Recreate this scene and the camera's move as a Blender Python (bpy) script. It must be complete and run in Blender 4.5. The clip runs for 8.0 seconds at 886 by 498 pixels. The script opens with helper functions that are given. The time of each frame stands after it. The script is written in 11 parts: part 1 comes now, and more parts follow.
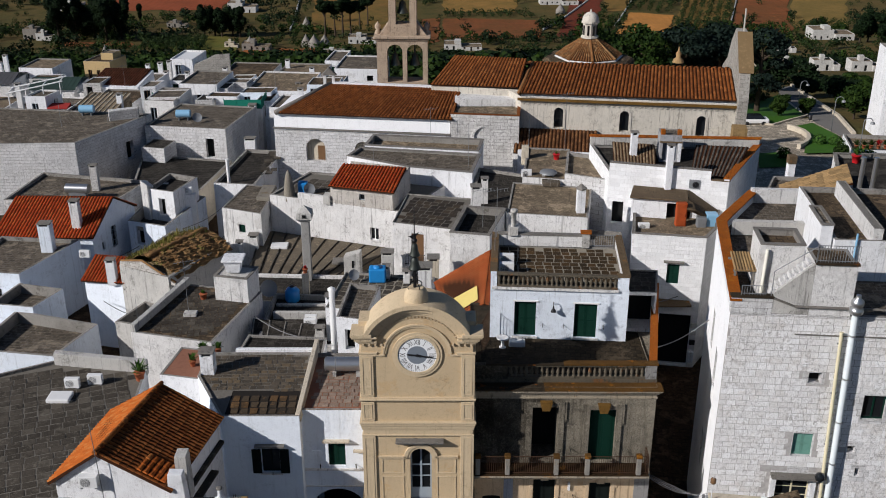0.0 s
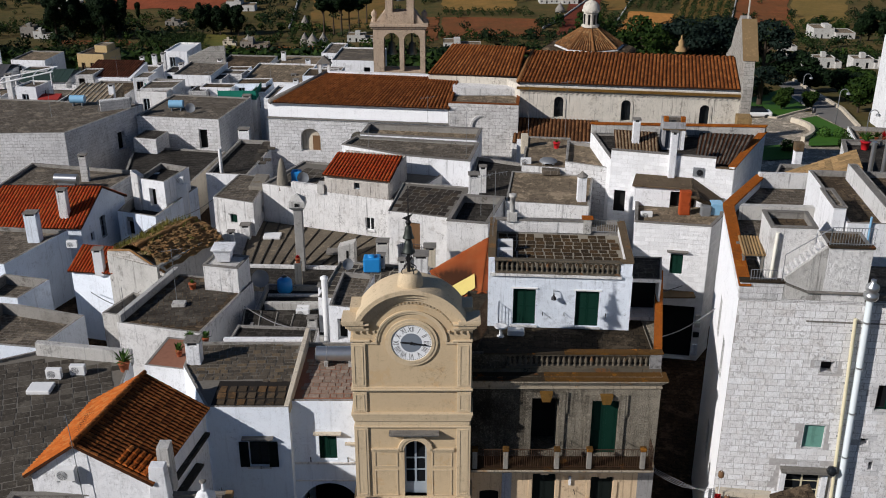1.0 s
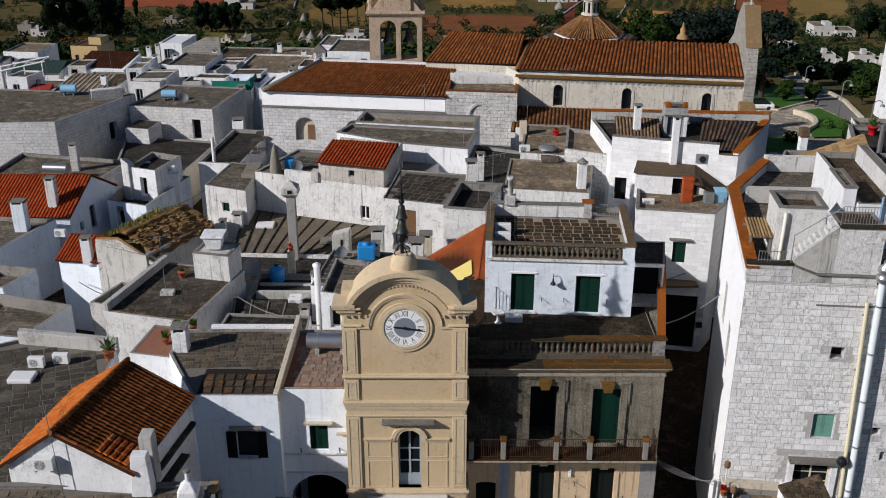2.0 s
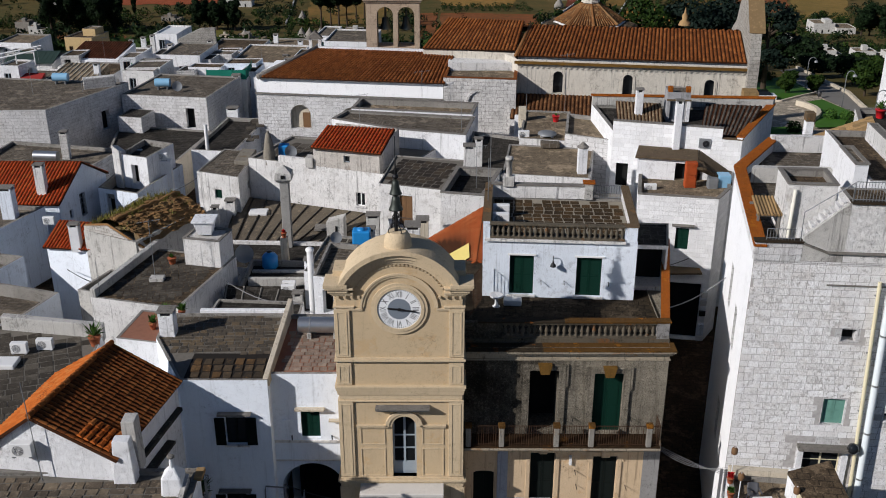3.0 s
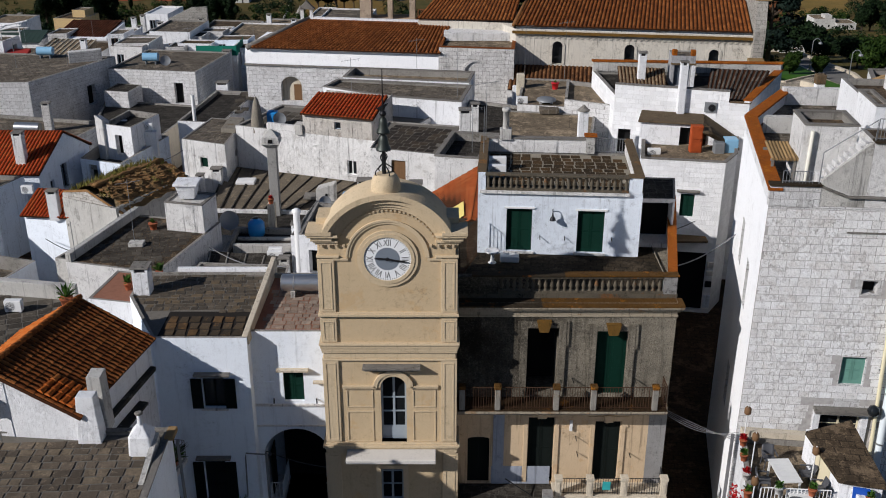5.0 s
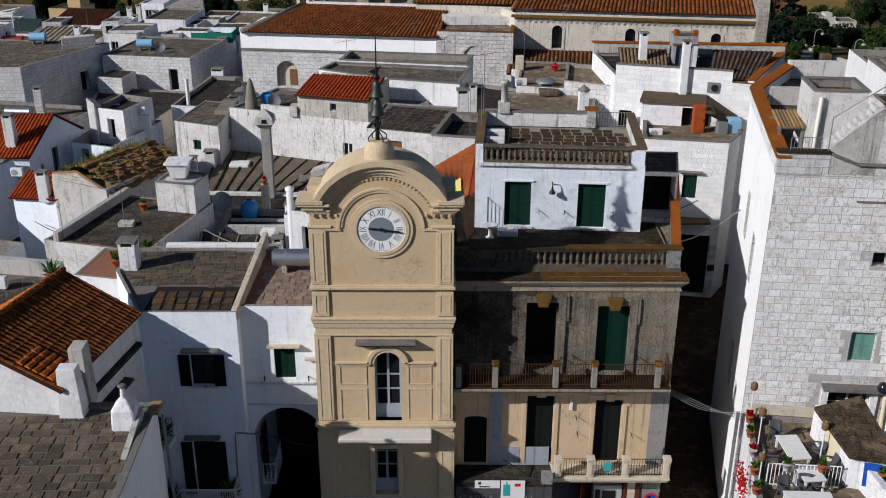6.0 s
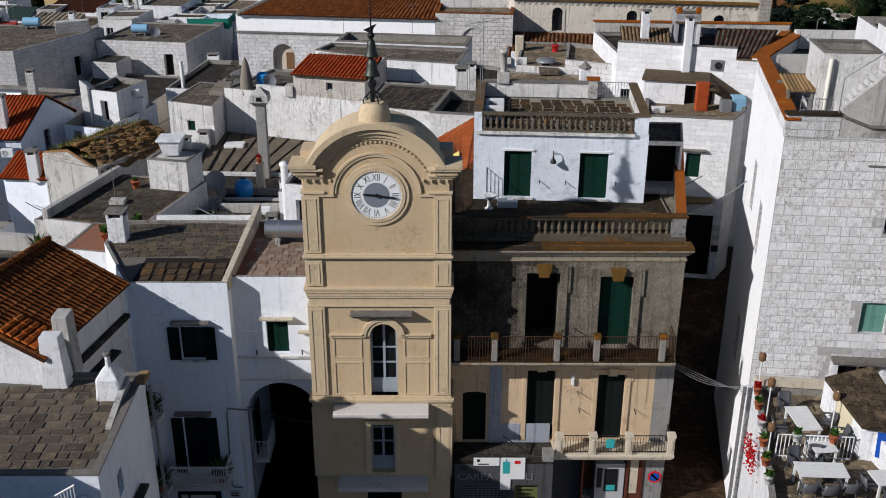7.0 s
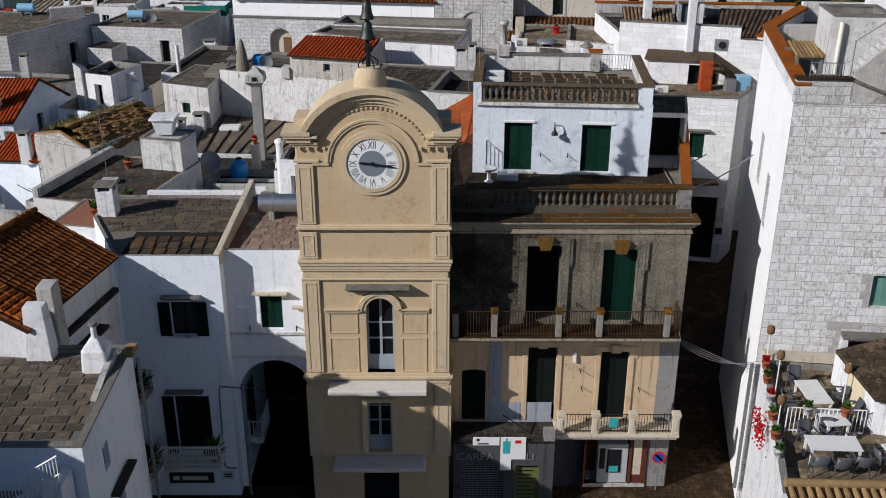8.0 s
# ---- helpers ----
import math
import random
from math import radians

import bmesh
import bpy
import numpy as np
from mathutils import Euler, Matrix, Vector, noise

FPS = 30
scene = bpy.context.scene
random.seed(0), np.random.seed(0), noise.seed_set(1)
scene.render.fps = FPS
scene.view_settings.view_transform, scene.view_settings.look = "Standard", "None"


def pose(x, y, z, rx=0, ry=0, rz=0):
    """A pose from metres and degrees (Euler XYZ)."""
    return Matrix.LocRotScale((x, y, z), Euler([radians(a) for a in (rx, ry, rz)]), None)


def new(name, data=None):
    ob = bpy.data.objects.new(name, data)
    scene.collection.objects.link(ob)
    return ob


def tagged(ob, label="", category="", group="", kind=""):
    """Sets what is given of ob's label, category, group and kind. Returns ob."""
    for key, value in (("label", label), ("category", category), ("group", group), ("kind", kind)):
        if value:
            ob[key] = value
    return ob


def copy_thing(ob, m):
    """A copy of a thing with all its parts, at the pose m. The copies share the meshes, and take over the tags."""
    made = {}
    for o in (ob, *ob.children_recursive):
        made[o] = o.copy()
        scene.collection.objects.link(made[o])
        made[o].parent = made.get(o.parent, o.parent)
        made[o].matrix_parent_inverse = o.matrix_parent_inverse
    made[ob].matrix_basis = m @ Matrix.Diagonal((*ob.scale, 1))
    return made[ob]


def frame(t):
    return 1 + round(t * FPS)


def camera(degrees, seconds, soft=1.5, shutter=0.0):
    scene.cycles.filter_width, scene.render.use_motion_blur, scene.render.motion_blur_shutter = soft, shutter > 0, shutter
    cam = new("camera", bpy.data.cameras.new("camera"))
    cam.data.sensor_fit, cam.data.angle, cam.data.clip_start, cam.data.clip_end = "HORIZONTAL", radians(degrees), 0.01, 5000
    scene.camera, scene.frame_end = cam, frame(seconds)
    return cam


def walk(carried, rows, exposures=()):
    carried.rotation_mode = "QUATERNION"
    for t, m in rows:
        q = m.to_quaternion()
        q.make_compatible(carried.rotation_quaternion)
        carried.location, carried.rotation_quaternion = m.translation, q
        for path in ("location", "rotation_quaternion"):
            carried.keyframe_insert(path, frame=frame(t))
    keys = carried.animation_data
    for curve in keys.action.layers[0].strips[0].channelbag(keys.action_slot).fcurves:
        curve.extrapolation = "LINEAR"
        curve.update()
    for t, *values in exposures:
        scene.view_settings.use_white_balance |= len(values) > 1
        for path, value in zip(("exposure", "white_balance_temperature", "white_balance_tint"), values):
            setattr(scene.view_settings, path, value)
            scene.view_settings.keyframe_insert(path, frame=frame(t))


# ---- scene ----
cam = camera(47.3, 8.0, 1.0)
METRES, EYE, TILT, LEAN, TURN = 15.4, 40.0, -24.0, 0.0, 0.0
ROWS = [
    (0.0, 0.0, 0.0, 0.0, 0.0, 0.0, -0.0),
    (0.5, 0.0062, 0.0696, -0.0258, -0.01, 0.02, -0.02),
    (1.0, 0.0125, 0.1415, -0.0544, -0.03, 0.04, -0.03),
    (1.5, 0.0195, 0.2031, -0.0815, -0.05, 0.04, -0.03),
    (3.0, 0.0361, 0.3754, -0.1706, -0.1, 0.03, -0.02),
    (3.5, 0.0406, 0.4253, -0.2046, -0.13, 0.05, -0.03),
    (4.0, 0.0447, 0.4778, -0.2425, -0.15, 0.05, -0.03),
    (4.5, 0.0496, 0.5251, -0.2777, -0.16, 0.05, -0.02),
    (6.0, 0.0653, 0.6632, -0.3924, -0.2, 0.09, -0.07),
    (6.5, 0.0683, 0.7029, -0.4306, -0.21, 0.1, -0.05),
    (7.0, 0.0716, 0.7478, -0.4733, -0.21, 0.07, -0.04),
    (7.5, 0.0743, 0.7878, -0.5116, -0.2, 0.06, -0.01),
    (8.0, 0.0772, 0.8247, -0.5419, -0.19, 0.02, -0.01),
]
walk(cam, [(t, pose(0, 0, EYE, TILT, LEAN, TURN) @ pose(METRES * x, METRES * y, METRES * z, 90 + pitch, roll, yaw)) for t, x, y, z, yaw, pitch, roll in ROWS], [(0.0, 0.02, 5970, 13), (8.0, -0.01, 5880, 13)])

# ---- daylight ----
SUN_WAY = Vector((2.15, 1.2, -1.38)).normalized()
world = bpy.data.worlds.new("sky")
scene.world = world
world.use_nodes = True
wn = world.node_tree
sky = wn.nodes.new("ShaderNodeTexSky")
sky.sky_type = "NISHITA"
sky.sun_disc = False
sky.sun_elevation = math.asin(-SUN_WAY.z)
sky.sun_rotation = math.atan2(-SUN_WAY.x, -SUN_WAY.y)
sky.air_density, sky.dust_density, sky.ozone_density = 1.0, 0.4, 4.0
wn.links.new(sky.outputs[0], wn.nodes["Background"].inputs[0])
wn.nodes["Background"].inputs[1].default_value = 0.043
sun_data = bpy.data.lights.new("sun", "SUN")
sun_data.energy, sun_data.angle, sun_data.color = 4.7, radians(0.6), (1.0, 0.925, 0.81)
sun = new("sun", sun_data)
sun.rotation_mode = "QUATERNION"
sun.rotation_quaternion = SUN_WAY.to_track_quat("-Z", "Y")


# ---- materials ----
def rgba(c):
    return (c[0], c[1], c[2], 1.0)


class Nodes:
    """A small writer of node materials."""

    def __init__(self, name, rough=0.85, metal=0.0):
        self.m = bpy.data.materials.new(name)
        self.m.use_nodes = True
        self.t = self.m.node_tree
        self.p = self.t.nodes["Principled BSDF"]
        self.p.inputs["Roughness"].default_value = rough
        self.p.inputs["Metallic"].default_value = metal
        if rough >= 0.6:
            self.p.inputs["Specular IOR Level"].default_value = 0.12
        co = self.t.nodes.new("ShaderNodeTexCoord")
        info = self.t.nodes.new("ShaderNodeObjectInfo")
        self.rand = info.outputs["Random"]
        shift = self.t.nodes.new("ShaderNodeVectorMath")
        shift.operation = "MULTIPLY_ADD"
        comb = self.t.nodes.new("ShaderNodeCombineXYZ")
        for k in range(3):
            self.t.links.new(self.rand, comb.inputs[k])
        self.t.links.new(comb.outputs[0], shift.inputs[0])
        shift.inputs[1].default_value = (37.0, 23.0, 11.0)
        self.t.links.new(co.outputs["Object"], shift.inputs[2])
        self.co = shift.outputs[0]
        self.plain = co.outputs["Object"]

    def link(self, a, b):
        self.t.links.new(a, b)

    def stretch(self, scale, co=None):
        n = self.t.nodes.new("ShaderNodeMapping")
        n.inputs["Scale"].default_value = scale
        self.link(co or self.co, n.inputs["Vector"])
        return n.outputs[0]

    def noise(self, scale, detail=4.0, rough=0.6, co=None, lo=0.35, hi=0.65):
        n = self.t.nodes.new("ShaderNodeTexNoise")
        n.inputs["Scale"].default_value = scale
        n.inputs["Detail"].default_value = detail
        n.inputs["Roughness"].default_value = rough
        self.link(co or self.co, n.inputs["Vector"])
        r = self.t.nodes.new("ShaderNodeMapRange")
        r.inputs["From Min"].default_value = lo
        r.inputs["From Max"].default_value = hi
        self.link(n.outputs["Fac"], r.inputs["Value"])
        return r.outputs[0]

    def voronoi(self, scale, feature="F1", out="Distance", co=None):
        n = self.t.nodes.new("ShaderNodeTexVoronoi")
        n.feature = feature
        n.inputs["Scale"].default_value = scale
        self.link(co or self.co, n.inputs["Vector"])
        return n.outputs[out]

    def bricks(self, width, height, mortar, c1, c2, cm, co=None):
        n = self.t.nodes.new("ShaderNodeTexBrick")
        n.inputs["Scale"].default_value = 1.0
        n.inputs["Brick Width"].default_value = width
        n.inputs["Row Height"].default_value = height
        n.inputs["Mortar Size"].default_value = mortar
        n.inputs["Mortar Smooth"].default_value = 0.3
        n.inputs["Color1"].default_value, n.inputs["Color2"].default_value = rgba(c1), rgba(c2)
        n.inputs["Mortar"].default_value = rgba(cm)
        self.link(co or self.plain, n.inputs["Vector"])
        return n.outputs["Color"], n.outputs["Fac"]

    def math(self, op, a, b):
        n = self.t.nodes.new("ShaderNodeMath")
        n.operation = op
        for k, v in enumerate((a, b)):
            if isinstance(v, (int, float)):
                n.inputs[k].default_value = v
            else:
                self.link(v, n.inputs[k])
        return n.outputs[0]

    def mix(self, fac, a, b, mode="MIX"):
        n = self.t.nodes.new("ShaderNodeMix")
        n.data_type = "RGBA"
        n.blend_type = mode
        for sock, v in ((n.inputs[0], fac), (n.inputs[6], a), (n.inputs[7], b)):
            if isinstance(v, (int, float)):
                sock.default_value = v
            elif isinstance(v, tuple):
                sock.default_value = rgba(v)
            else:
                self.link(v, sock)
        return n.outputs[2]

    def island(self):
        return self.t.nodes.new("ShaderNodeNewGeometry").outputs["Random Per Island"]

    def done(self, color, bump=None, strength=0.3, dist=0.02):
        if isinstance(color, tuple):
            self.p.inputs["Base Color"].default_value = rgba(color)
        else:
            self.link(color, self.p.inputs["Base Color"])
        if bump is not None:
            b = self.t.nodes.new("ShaderNodeBump")
            b.inputs["Strength"].default_value = strength
            b.inputs["Distance"].default_value = dist
            self.link(bump, b.inputs["Height"])
            self.link(b.outputs[0], self.p.inputs["Normal"])
        return self.m


def plaster(name, base, stain, amount=0.5, grime=0.35, bump=0.25, second=None):
    """Limewash or render: broad soft stains, flaked patches with hard edges, streaks that run down, black specks, chalky repairs."""
    n = Nodes(name, 0.9)
    dim = tuple(c * 0.55 for c in stain)
    deep = tuple(c * 0.22 for c in stain)
    broad = n.noise(0.4, 5, 0.65, lo=0.45, hi=0.72)
    zone = n.noise(0.6, 9, 0.72, lo=0.5, hi=0.66)
    patch = n.noise(0.9, 14, 0.78, lo=0.57, hi=0.6)
    scab = n.noise(4.5, 12, 0.82, lo=0.54, hi=0.58)
    drip = n.noise(1.0, 8, 0.7, co=n.stretch((5.0, 5.0, 0.22)), lo=0.56, hi=0.66)
    thin = n.noise(1.0, 6, 0.7, co=n.stretch((17.0, 17.0, 0.7)), lo=0.6, hi=0.66)
    mottle = n.noise(4.5, 10, 0.8, lo=0.45, hi=0.65)
    speck = n.noise(15.0, 7, 0.8, lo=0.575, hi=0.62)
    grit = n.noise(34.0, 4, 0.75, lo=0.56, hi=0.62)
    grain = n.noise(16, 5, 0.7, lo=0.3, hi=0.7)
    col = n.mix(n.math("MULTIPLY", broad, amount * 0.4), base, stain)
    col = n.mix(n.math("MULTIPLY", n.math("MULTIPLY", mottle, n.math("ADD", zone, 0.1)), 0.05 + amount * 0.4), col, dim)
    col = n.mix(n.math("MULTIPLY", patch, amount * 0.85), col, second or stain)
    col = n.mix(n.math("MULTIPLY", n.math("MULTIPLY", scab, zone), min(0.95, amount * 1.5)), col, dim)
    col = n.mix(n.math("MULTIPLY", drip, grime), col, deep)
    col = n.mix(n.math("MULTIPLY", thin, grime * 0.8), col, dim)
    black = n.math("MULTIPLY", speck, n.math("ADD", zone, 0.12))
    col = n.mix(n.math("MULTIPLY", black, min(0.95, 0.25 + amount * 1.2)), col, deep)
    col = n.mix(n.math("MULTIPLY", n.math("MULTIPLY", grit, n.math("ADD", mottle, 0.2)), 0.2 + amount * 0.7), col, deep)
    chalk = n.noise(6.0, 8, 0.8, lo=0.6, hi=0.64)
    col = n.mix(n.math("MULTIPLY", chalk, amount * 0.6), col, tuple(min(0.95, c * 1.5 + 0.02) for c in base))
    col = n.mix(n.math("MULTIPLY", n.rand, 0.07), col, tuple(c * 0.72 for c in base))
    h = n.math("ADD", n.math("MULTIPLY", grain, 0.5), n.math("SUBTRACT", mottle, n.math("ADD", n.math("MULTIPLY", scab, 0.7), n.math("MULTIPLY", patch, 0.5))))
    return n.done(col, h, bump, 0.04)


def masonry(name, base, stain, joint, amount=0.5, width=0.62, height=0.3):
    """Whitewashed squared stone whose joints show faintly."""
    n = Nodes(name, 0.9)
    warp = n.t.nodes.new("ShaderNodeVectorMath")
    warp.operation = "ADD"
    sep = n.t.nodes.new("ShaderNodeSeparateXYZ")
    n.link(n.plain, sep.inputs[0])
    along = n.math("ADD", sep.outputs[0], sep.outputs[1])
    comb = n.t.nodes.new("ShaderNodeCombineXYZ")
    n.link(along, comb.inputs[0])
    n.link(sep.outputs[2], comb.inputs[1])
    n.link(comb.outputs[0], warp.inputs[0])
    wob = n.t.nodes.new("ShaderNodeTexNoise")
    wob.inputs["Scale"].default_value = 2.5
    n.link(n.plain, wob.inputs["Vector"])
    sc = n.t.nodes.new("ShaderNodeVectorMath")
    sc.operation = "SCALE"
    sc.inputs["Scale"].default_value = 0.12
    n.link(wob.outputs["Color"], sc.inputs[0])
    n.link(sc.outputs[0], warp.inputs[1])
    bc, bf = n.bricks(width, height, 0.012, base, tuple(c * 0.86 for c in base), joint, warp.outputs[0])
    broad = n.noise(0.5, 6, 0.7, lo=0.45, hi=0.72)
    zone = n.noise(0.8, 9, 0.72, lo=0.44, hi=0.6)
    col = n.mix(n.math("MULTIPLY", broad, amount * 0.7), bc, stain)
    col = n.mix(n.math("MULTIPLY", n.math("MULTIPLY", bf, n.math("ADD", zone, 0.15)), min(0.5, amount * 1.1)), col, tuple(c * 0.3 for c in stain))
    spots = n.noise(4.0, 10, 0.8, lo=0.54, hi=0.62)
    col = n.mix(n.math("MULTIPLY", n.math("MULTIPLY", spots, n.math("ADD", zone, 0.25)), min(0.9, amount * 1.3)), col, tuple(c * 0.55 for c in stain))
    streak = n.noise(1.0, 6, 0.65, co=n.stretch((3.0, 3.0, 0.2)), lo=0.55, hi=0.7)
    col = n.mix(n.math("MULTIPLY", streak, min(0.3, amount * 0.8)), col, tuple(c * 0.45 for c in stain))
    patch = n.noise(1.3, 12, 0.77, lo=0.55, hi=0.58)
    col = n.mix(n.math("MULTIPLY", patch, amount * 0.6), col, tuple(c * 0.8 for c in stain))
    pits = n.noise(14.0, 8, 0.8, lo=0.58, hi=0.63)
    col = n.mix(n.math("MULTIPLY", pits, min(0.9, 0.2 + amount)), col, tuple(c * 0.25 for c in stain))
    h = n.math("SUBTRACT", n.noise(7, 8, 0.8), n.math("ADD", n.math("MULTIPLY", bf, 1.2), n.math("MULTIPLY", spots, 0.6)))
    return n.done(col, h, 0.6, 0.05)


def paving(name, base, other, joint, width=0.55, height=0.38, lichen=0.4):
    """Flat-roof stone slabs: blackened, patched, lichen-spotted."""
    n = Nodes(name, 0.95)
    turn = n.t.nodes.new("ShaderNodeMapping")
    turn.inputs["Rotation"].default_value = (0, 0, 0.12)
    n.link(n.plain, turn.inputs["Vector"])
    bc, bf = n.bricks(width, height, 0.03, base, other, joint, turn.outputs[0])
    broad = n.noise(0.4, 6, 0.7, lo=0.4, hi=0.7)
    spots = n.noise(3.5, 6, 0.8, lo=0.52, hi=0.72)
    pale = n.noise(1.3, 7, 0.75, lo=0.5, hi=0.66)
    bald = n.noise(0.75, 10, 0.76, lo=0.53, hi=0.58)
    dirt = n.noise(1.9, 10, 0.8, co=n.plain, lo=0.54, hi=0.58)
    crust = n.noise(6.0, 10, 0.82, lo=0.56, hi=0.63)
    col = n.mix(n.math("MULTIPLY", broad, 0.65), bc, tuple(c * 0.4 for c in base))
    col = n.mix(n.math("MULTIPLY", pale, 0.5), col, tuple(min(1, c * 1.8) for c in base))
    col = n.mix(n.math("MULTIPLY", bald, 0.55), col, tuple(min(1, c * 2.4 + 0.01) for c in base))
    col = n.mix(n.math("MULTIPLY", dirt, 0.55), col, tuple(c * 0.3 for c in base))
    col = n.mix(n.math("MULTIPLY", spots, lichen), col, tuple(c * 0.25 for c in base))
    col = n.mix(n.math("MULTIPLY", crust, 0.6), col, tuple(min(1, c * 2.3) for c in base))
    grit = n.noise(11.0, 6, 0.8, lo=0.55, hi=0.62)
    col = n.mix(n.math("MULTIPLY", grit, 0.65), col, tuple(c * 0.2 for c in base))
    fleck = n.noise(7.0, 7, 0.85, lo=0.58, hi=0.63)
    col = n.mix(n.math("MULTIPLY", fleck, 0.6), col, tuple(min(1, c * 3.2) for c in base))
    h = n.math("SUBTRACT", n.noise(9, 5, 0.7), bf)
    return n.done(col, h, 0.5, 0.03)


def pieces(name, base, dark, pale, rough=0.9, spots=0.5):
    """Single slabs, tiles or stones: each takes its own tone."""
    n = Nodes(name, rough)
    own = n.math("FRACT", n.math("ADD", n.island(), n.math("MULTIPLY", n.rand, 7.31)), 0)
    col = n.mix(own, dark, base)
    col = n.mix(n.math("MULTIPLY", n.math("GREATER_THAN", n.math("FRACT", n.math("MULTIPLY", own, 5.7), 0), 0.78), 0.6), col, pale)
    broad = n.noise(0.8, 5, 0.7, lo=0.45, hi=0.7)
    fine = n.noise(8.0, 6, 0.8, lo=0.5, hi=0.72)
    col = n.mix(n.math("MULTIPLY", broad, spots), col, tuple(c * 0.45 for c in base))
    col = n.mix(n.math("MULTIPLY", fine, spots * 0.7), col, tuple(c * 0.3 for c in base))
    moss = n.noise(3.0, 9, 0.8, lo=0.55, hi=0.62)
    col = n.mix(n.math("MULTIPLY", moss, spots * 0.6), col, tuple(min(1, c * 1.5) for c in pale))
    return n.done(col, n.noise(16, 5, 0.75), 0.4, 0.02)


def limed_block(name, base, other, stain):
    """Squared blocks under worn limewash: each of its own tone, chipped to grey, with black pits and pinkish bare spots."""
    n = Nodes(name, 0.9)
    own = n.math("FRACT", n.math("ADD", n.math("MULTIPLY", n.island(), 3.7), n.math("MULTIPLY", n.rand, 7.31)), 0)
    col = n.mix(n.math("MULTIPLY", own, 0.75), base, other)
    bare = n.noise(0.9, 12, 0.78, co=n.plain, lo=0.53, hi=0.58)
    col = n.mix(n.math("MULTIPLY", bare, 0.3), col, (0.66, 0.6, 0.55))
    veil = n.noise(0.35, 6, 0.7, co=n.plain, lo=0.42, hi=0.68)
    chip = n.noise(5.0, 12, 0.82, co=n.plain, lo=0.53, hi=0.57)
    col = n.mix(n.math("MULTIPLY", n.math("MULTIPLY", chip, n.math("ADD", n.math("MULTIPLY", veil, 1.3), 0.15)), 0.75), col, stain)
    run = n.noise(1.0, 7, 0.7, co=n.stretch((4.0, 4.0, 0.2), n.plain), lo=0.56, hi=0.68)
    col = n.mix(n.math("MULTIPLY", run, 0.3), col, tuple(c * 0.7 for c in stain))
    pit = n.noise(16.0, 7, 0.8, co=n.plain, lo=0.58, hi=0.63)
    col = n.mix(n.math("MULTIPLY", pit, 0.7), col, tuple(c * 0.3 for c in stain))
    h = n.math("SUBTRACT", n.noise(9, 8, 0.8, co=n.plain), n.math("MULTIPLY", chip, 0.7))
    return n.done(col, h, 0.6, 0.04)


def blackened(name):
    """Soot-black limestone, pitted through to pale grit in drifts; the tower's shade is painted in, so one end is
    paler.
    """
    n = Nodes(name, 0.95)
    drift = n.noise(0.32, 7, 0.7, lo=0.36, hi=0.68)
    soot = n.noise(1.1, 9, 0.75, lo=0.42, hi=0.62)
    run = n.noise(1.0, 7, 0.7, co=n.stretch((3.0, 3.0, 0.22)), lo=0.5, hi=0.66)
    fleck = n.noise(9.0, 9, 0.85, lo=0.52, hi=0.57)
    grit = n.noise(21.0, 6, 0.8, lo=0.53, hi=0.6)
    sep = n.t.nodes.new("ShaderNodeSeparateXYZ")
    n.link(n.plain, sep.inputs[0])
    # Ramp from dark left to pale right: tower shade put into the colour.
    shade_ramp = n.t.nodes.new("ShaderNodeMapRange")
    shade_ramp.inputs["From Min"].default_value, shade_ramp.inputs["From Max"].default_value = -3.1, 2.2
    n.link(sep.outputs[0], shade_ramp.inputs["Value"])
    drift = n.math("MINIMUM", n.math("ADD", n.math("MULTIPLY", drift, 0.55), n.math("MULTIPLY", shade_ramp.outputs[0], 0.62)), 1.0)
    soot = n.math("MULTIPLY", soot, n.math("SUBTRACT", 1.0, n.math("MULTIPLY", shade_ramp.outputs[0], 0.45)))
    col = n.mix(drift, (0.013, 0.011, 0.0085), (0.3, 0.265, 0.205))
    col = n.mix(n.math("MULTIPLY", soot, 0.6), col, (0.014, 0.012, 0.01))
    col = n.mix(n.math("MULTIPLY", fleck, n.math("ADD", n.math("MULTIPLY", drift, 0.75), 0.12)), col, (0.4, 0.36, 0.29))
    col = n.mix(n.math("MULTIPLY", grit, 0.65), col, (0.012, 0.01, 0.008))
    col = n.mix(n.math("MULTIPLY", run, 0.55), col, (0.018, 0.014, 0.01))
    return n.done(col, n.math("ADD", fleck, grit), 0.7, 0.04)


def plainmat(name, c, rough=0.5, metal=0.0, wear=0.25, scale=4.0):
    n = Nodes(name, rough, metal)
    w = n.noise(scale, 5, 0.7, lo=0.45, hi=0.75)
    g = n.noise(scale * 8, 4, 0.7)
    col = n.mix(n.math("MULTIPLY", w, wear), c, tuple(k * 0.45 for k in c))
    col = n.mix(n.math("MULTIPLY", g, wear * 0.4), col, tuple(min(1, k * 1.3 + 0.01) for k in c))
    return n.done(col, g, 0.12, 0.01)


def leafy(name, dark, light, rough=0.75):
    n = Nodes(name, rough)
    own = n.island()
    col = n.mix(own, dark, light)
    col = n.mix(n.math("MULTIPLY", n.noise(0.7, 3, 0.6), 0.5), col, dark)
    return n.done(col)


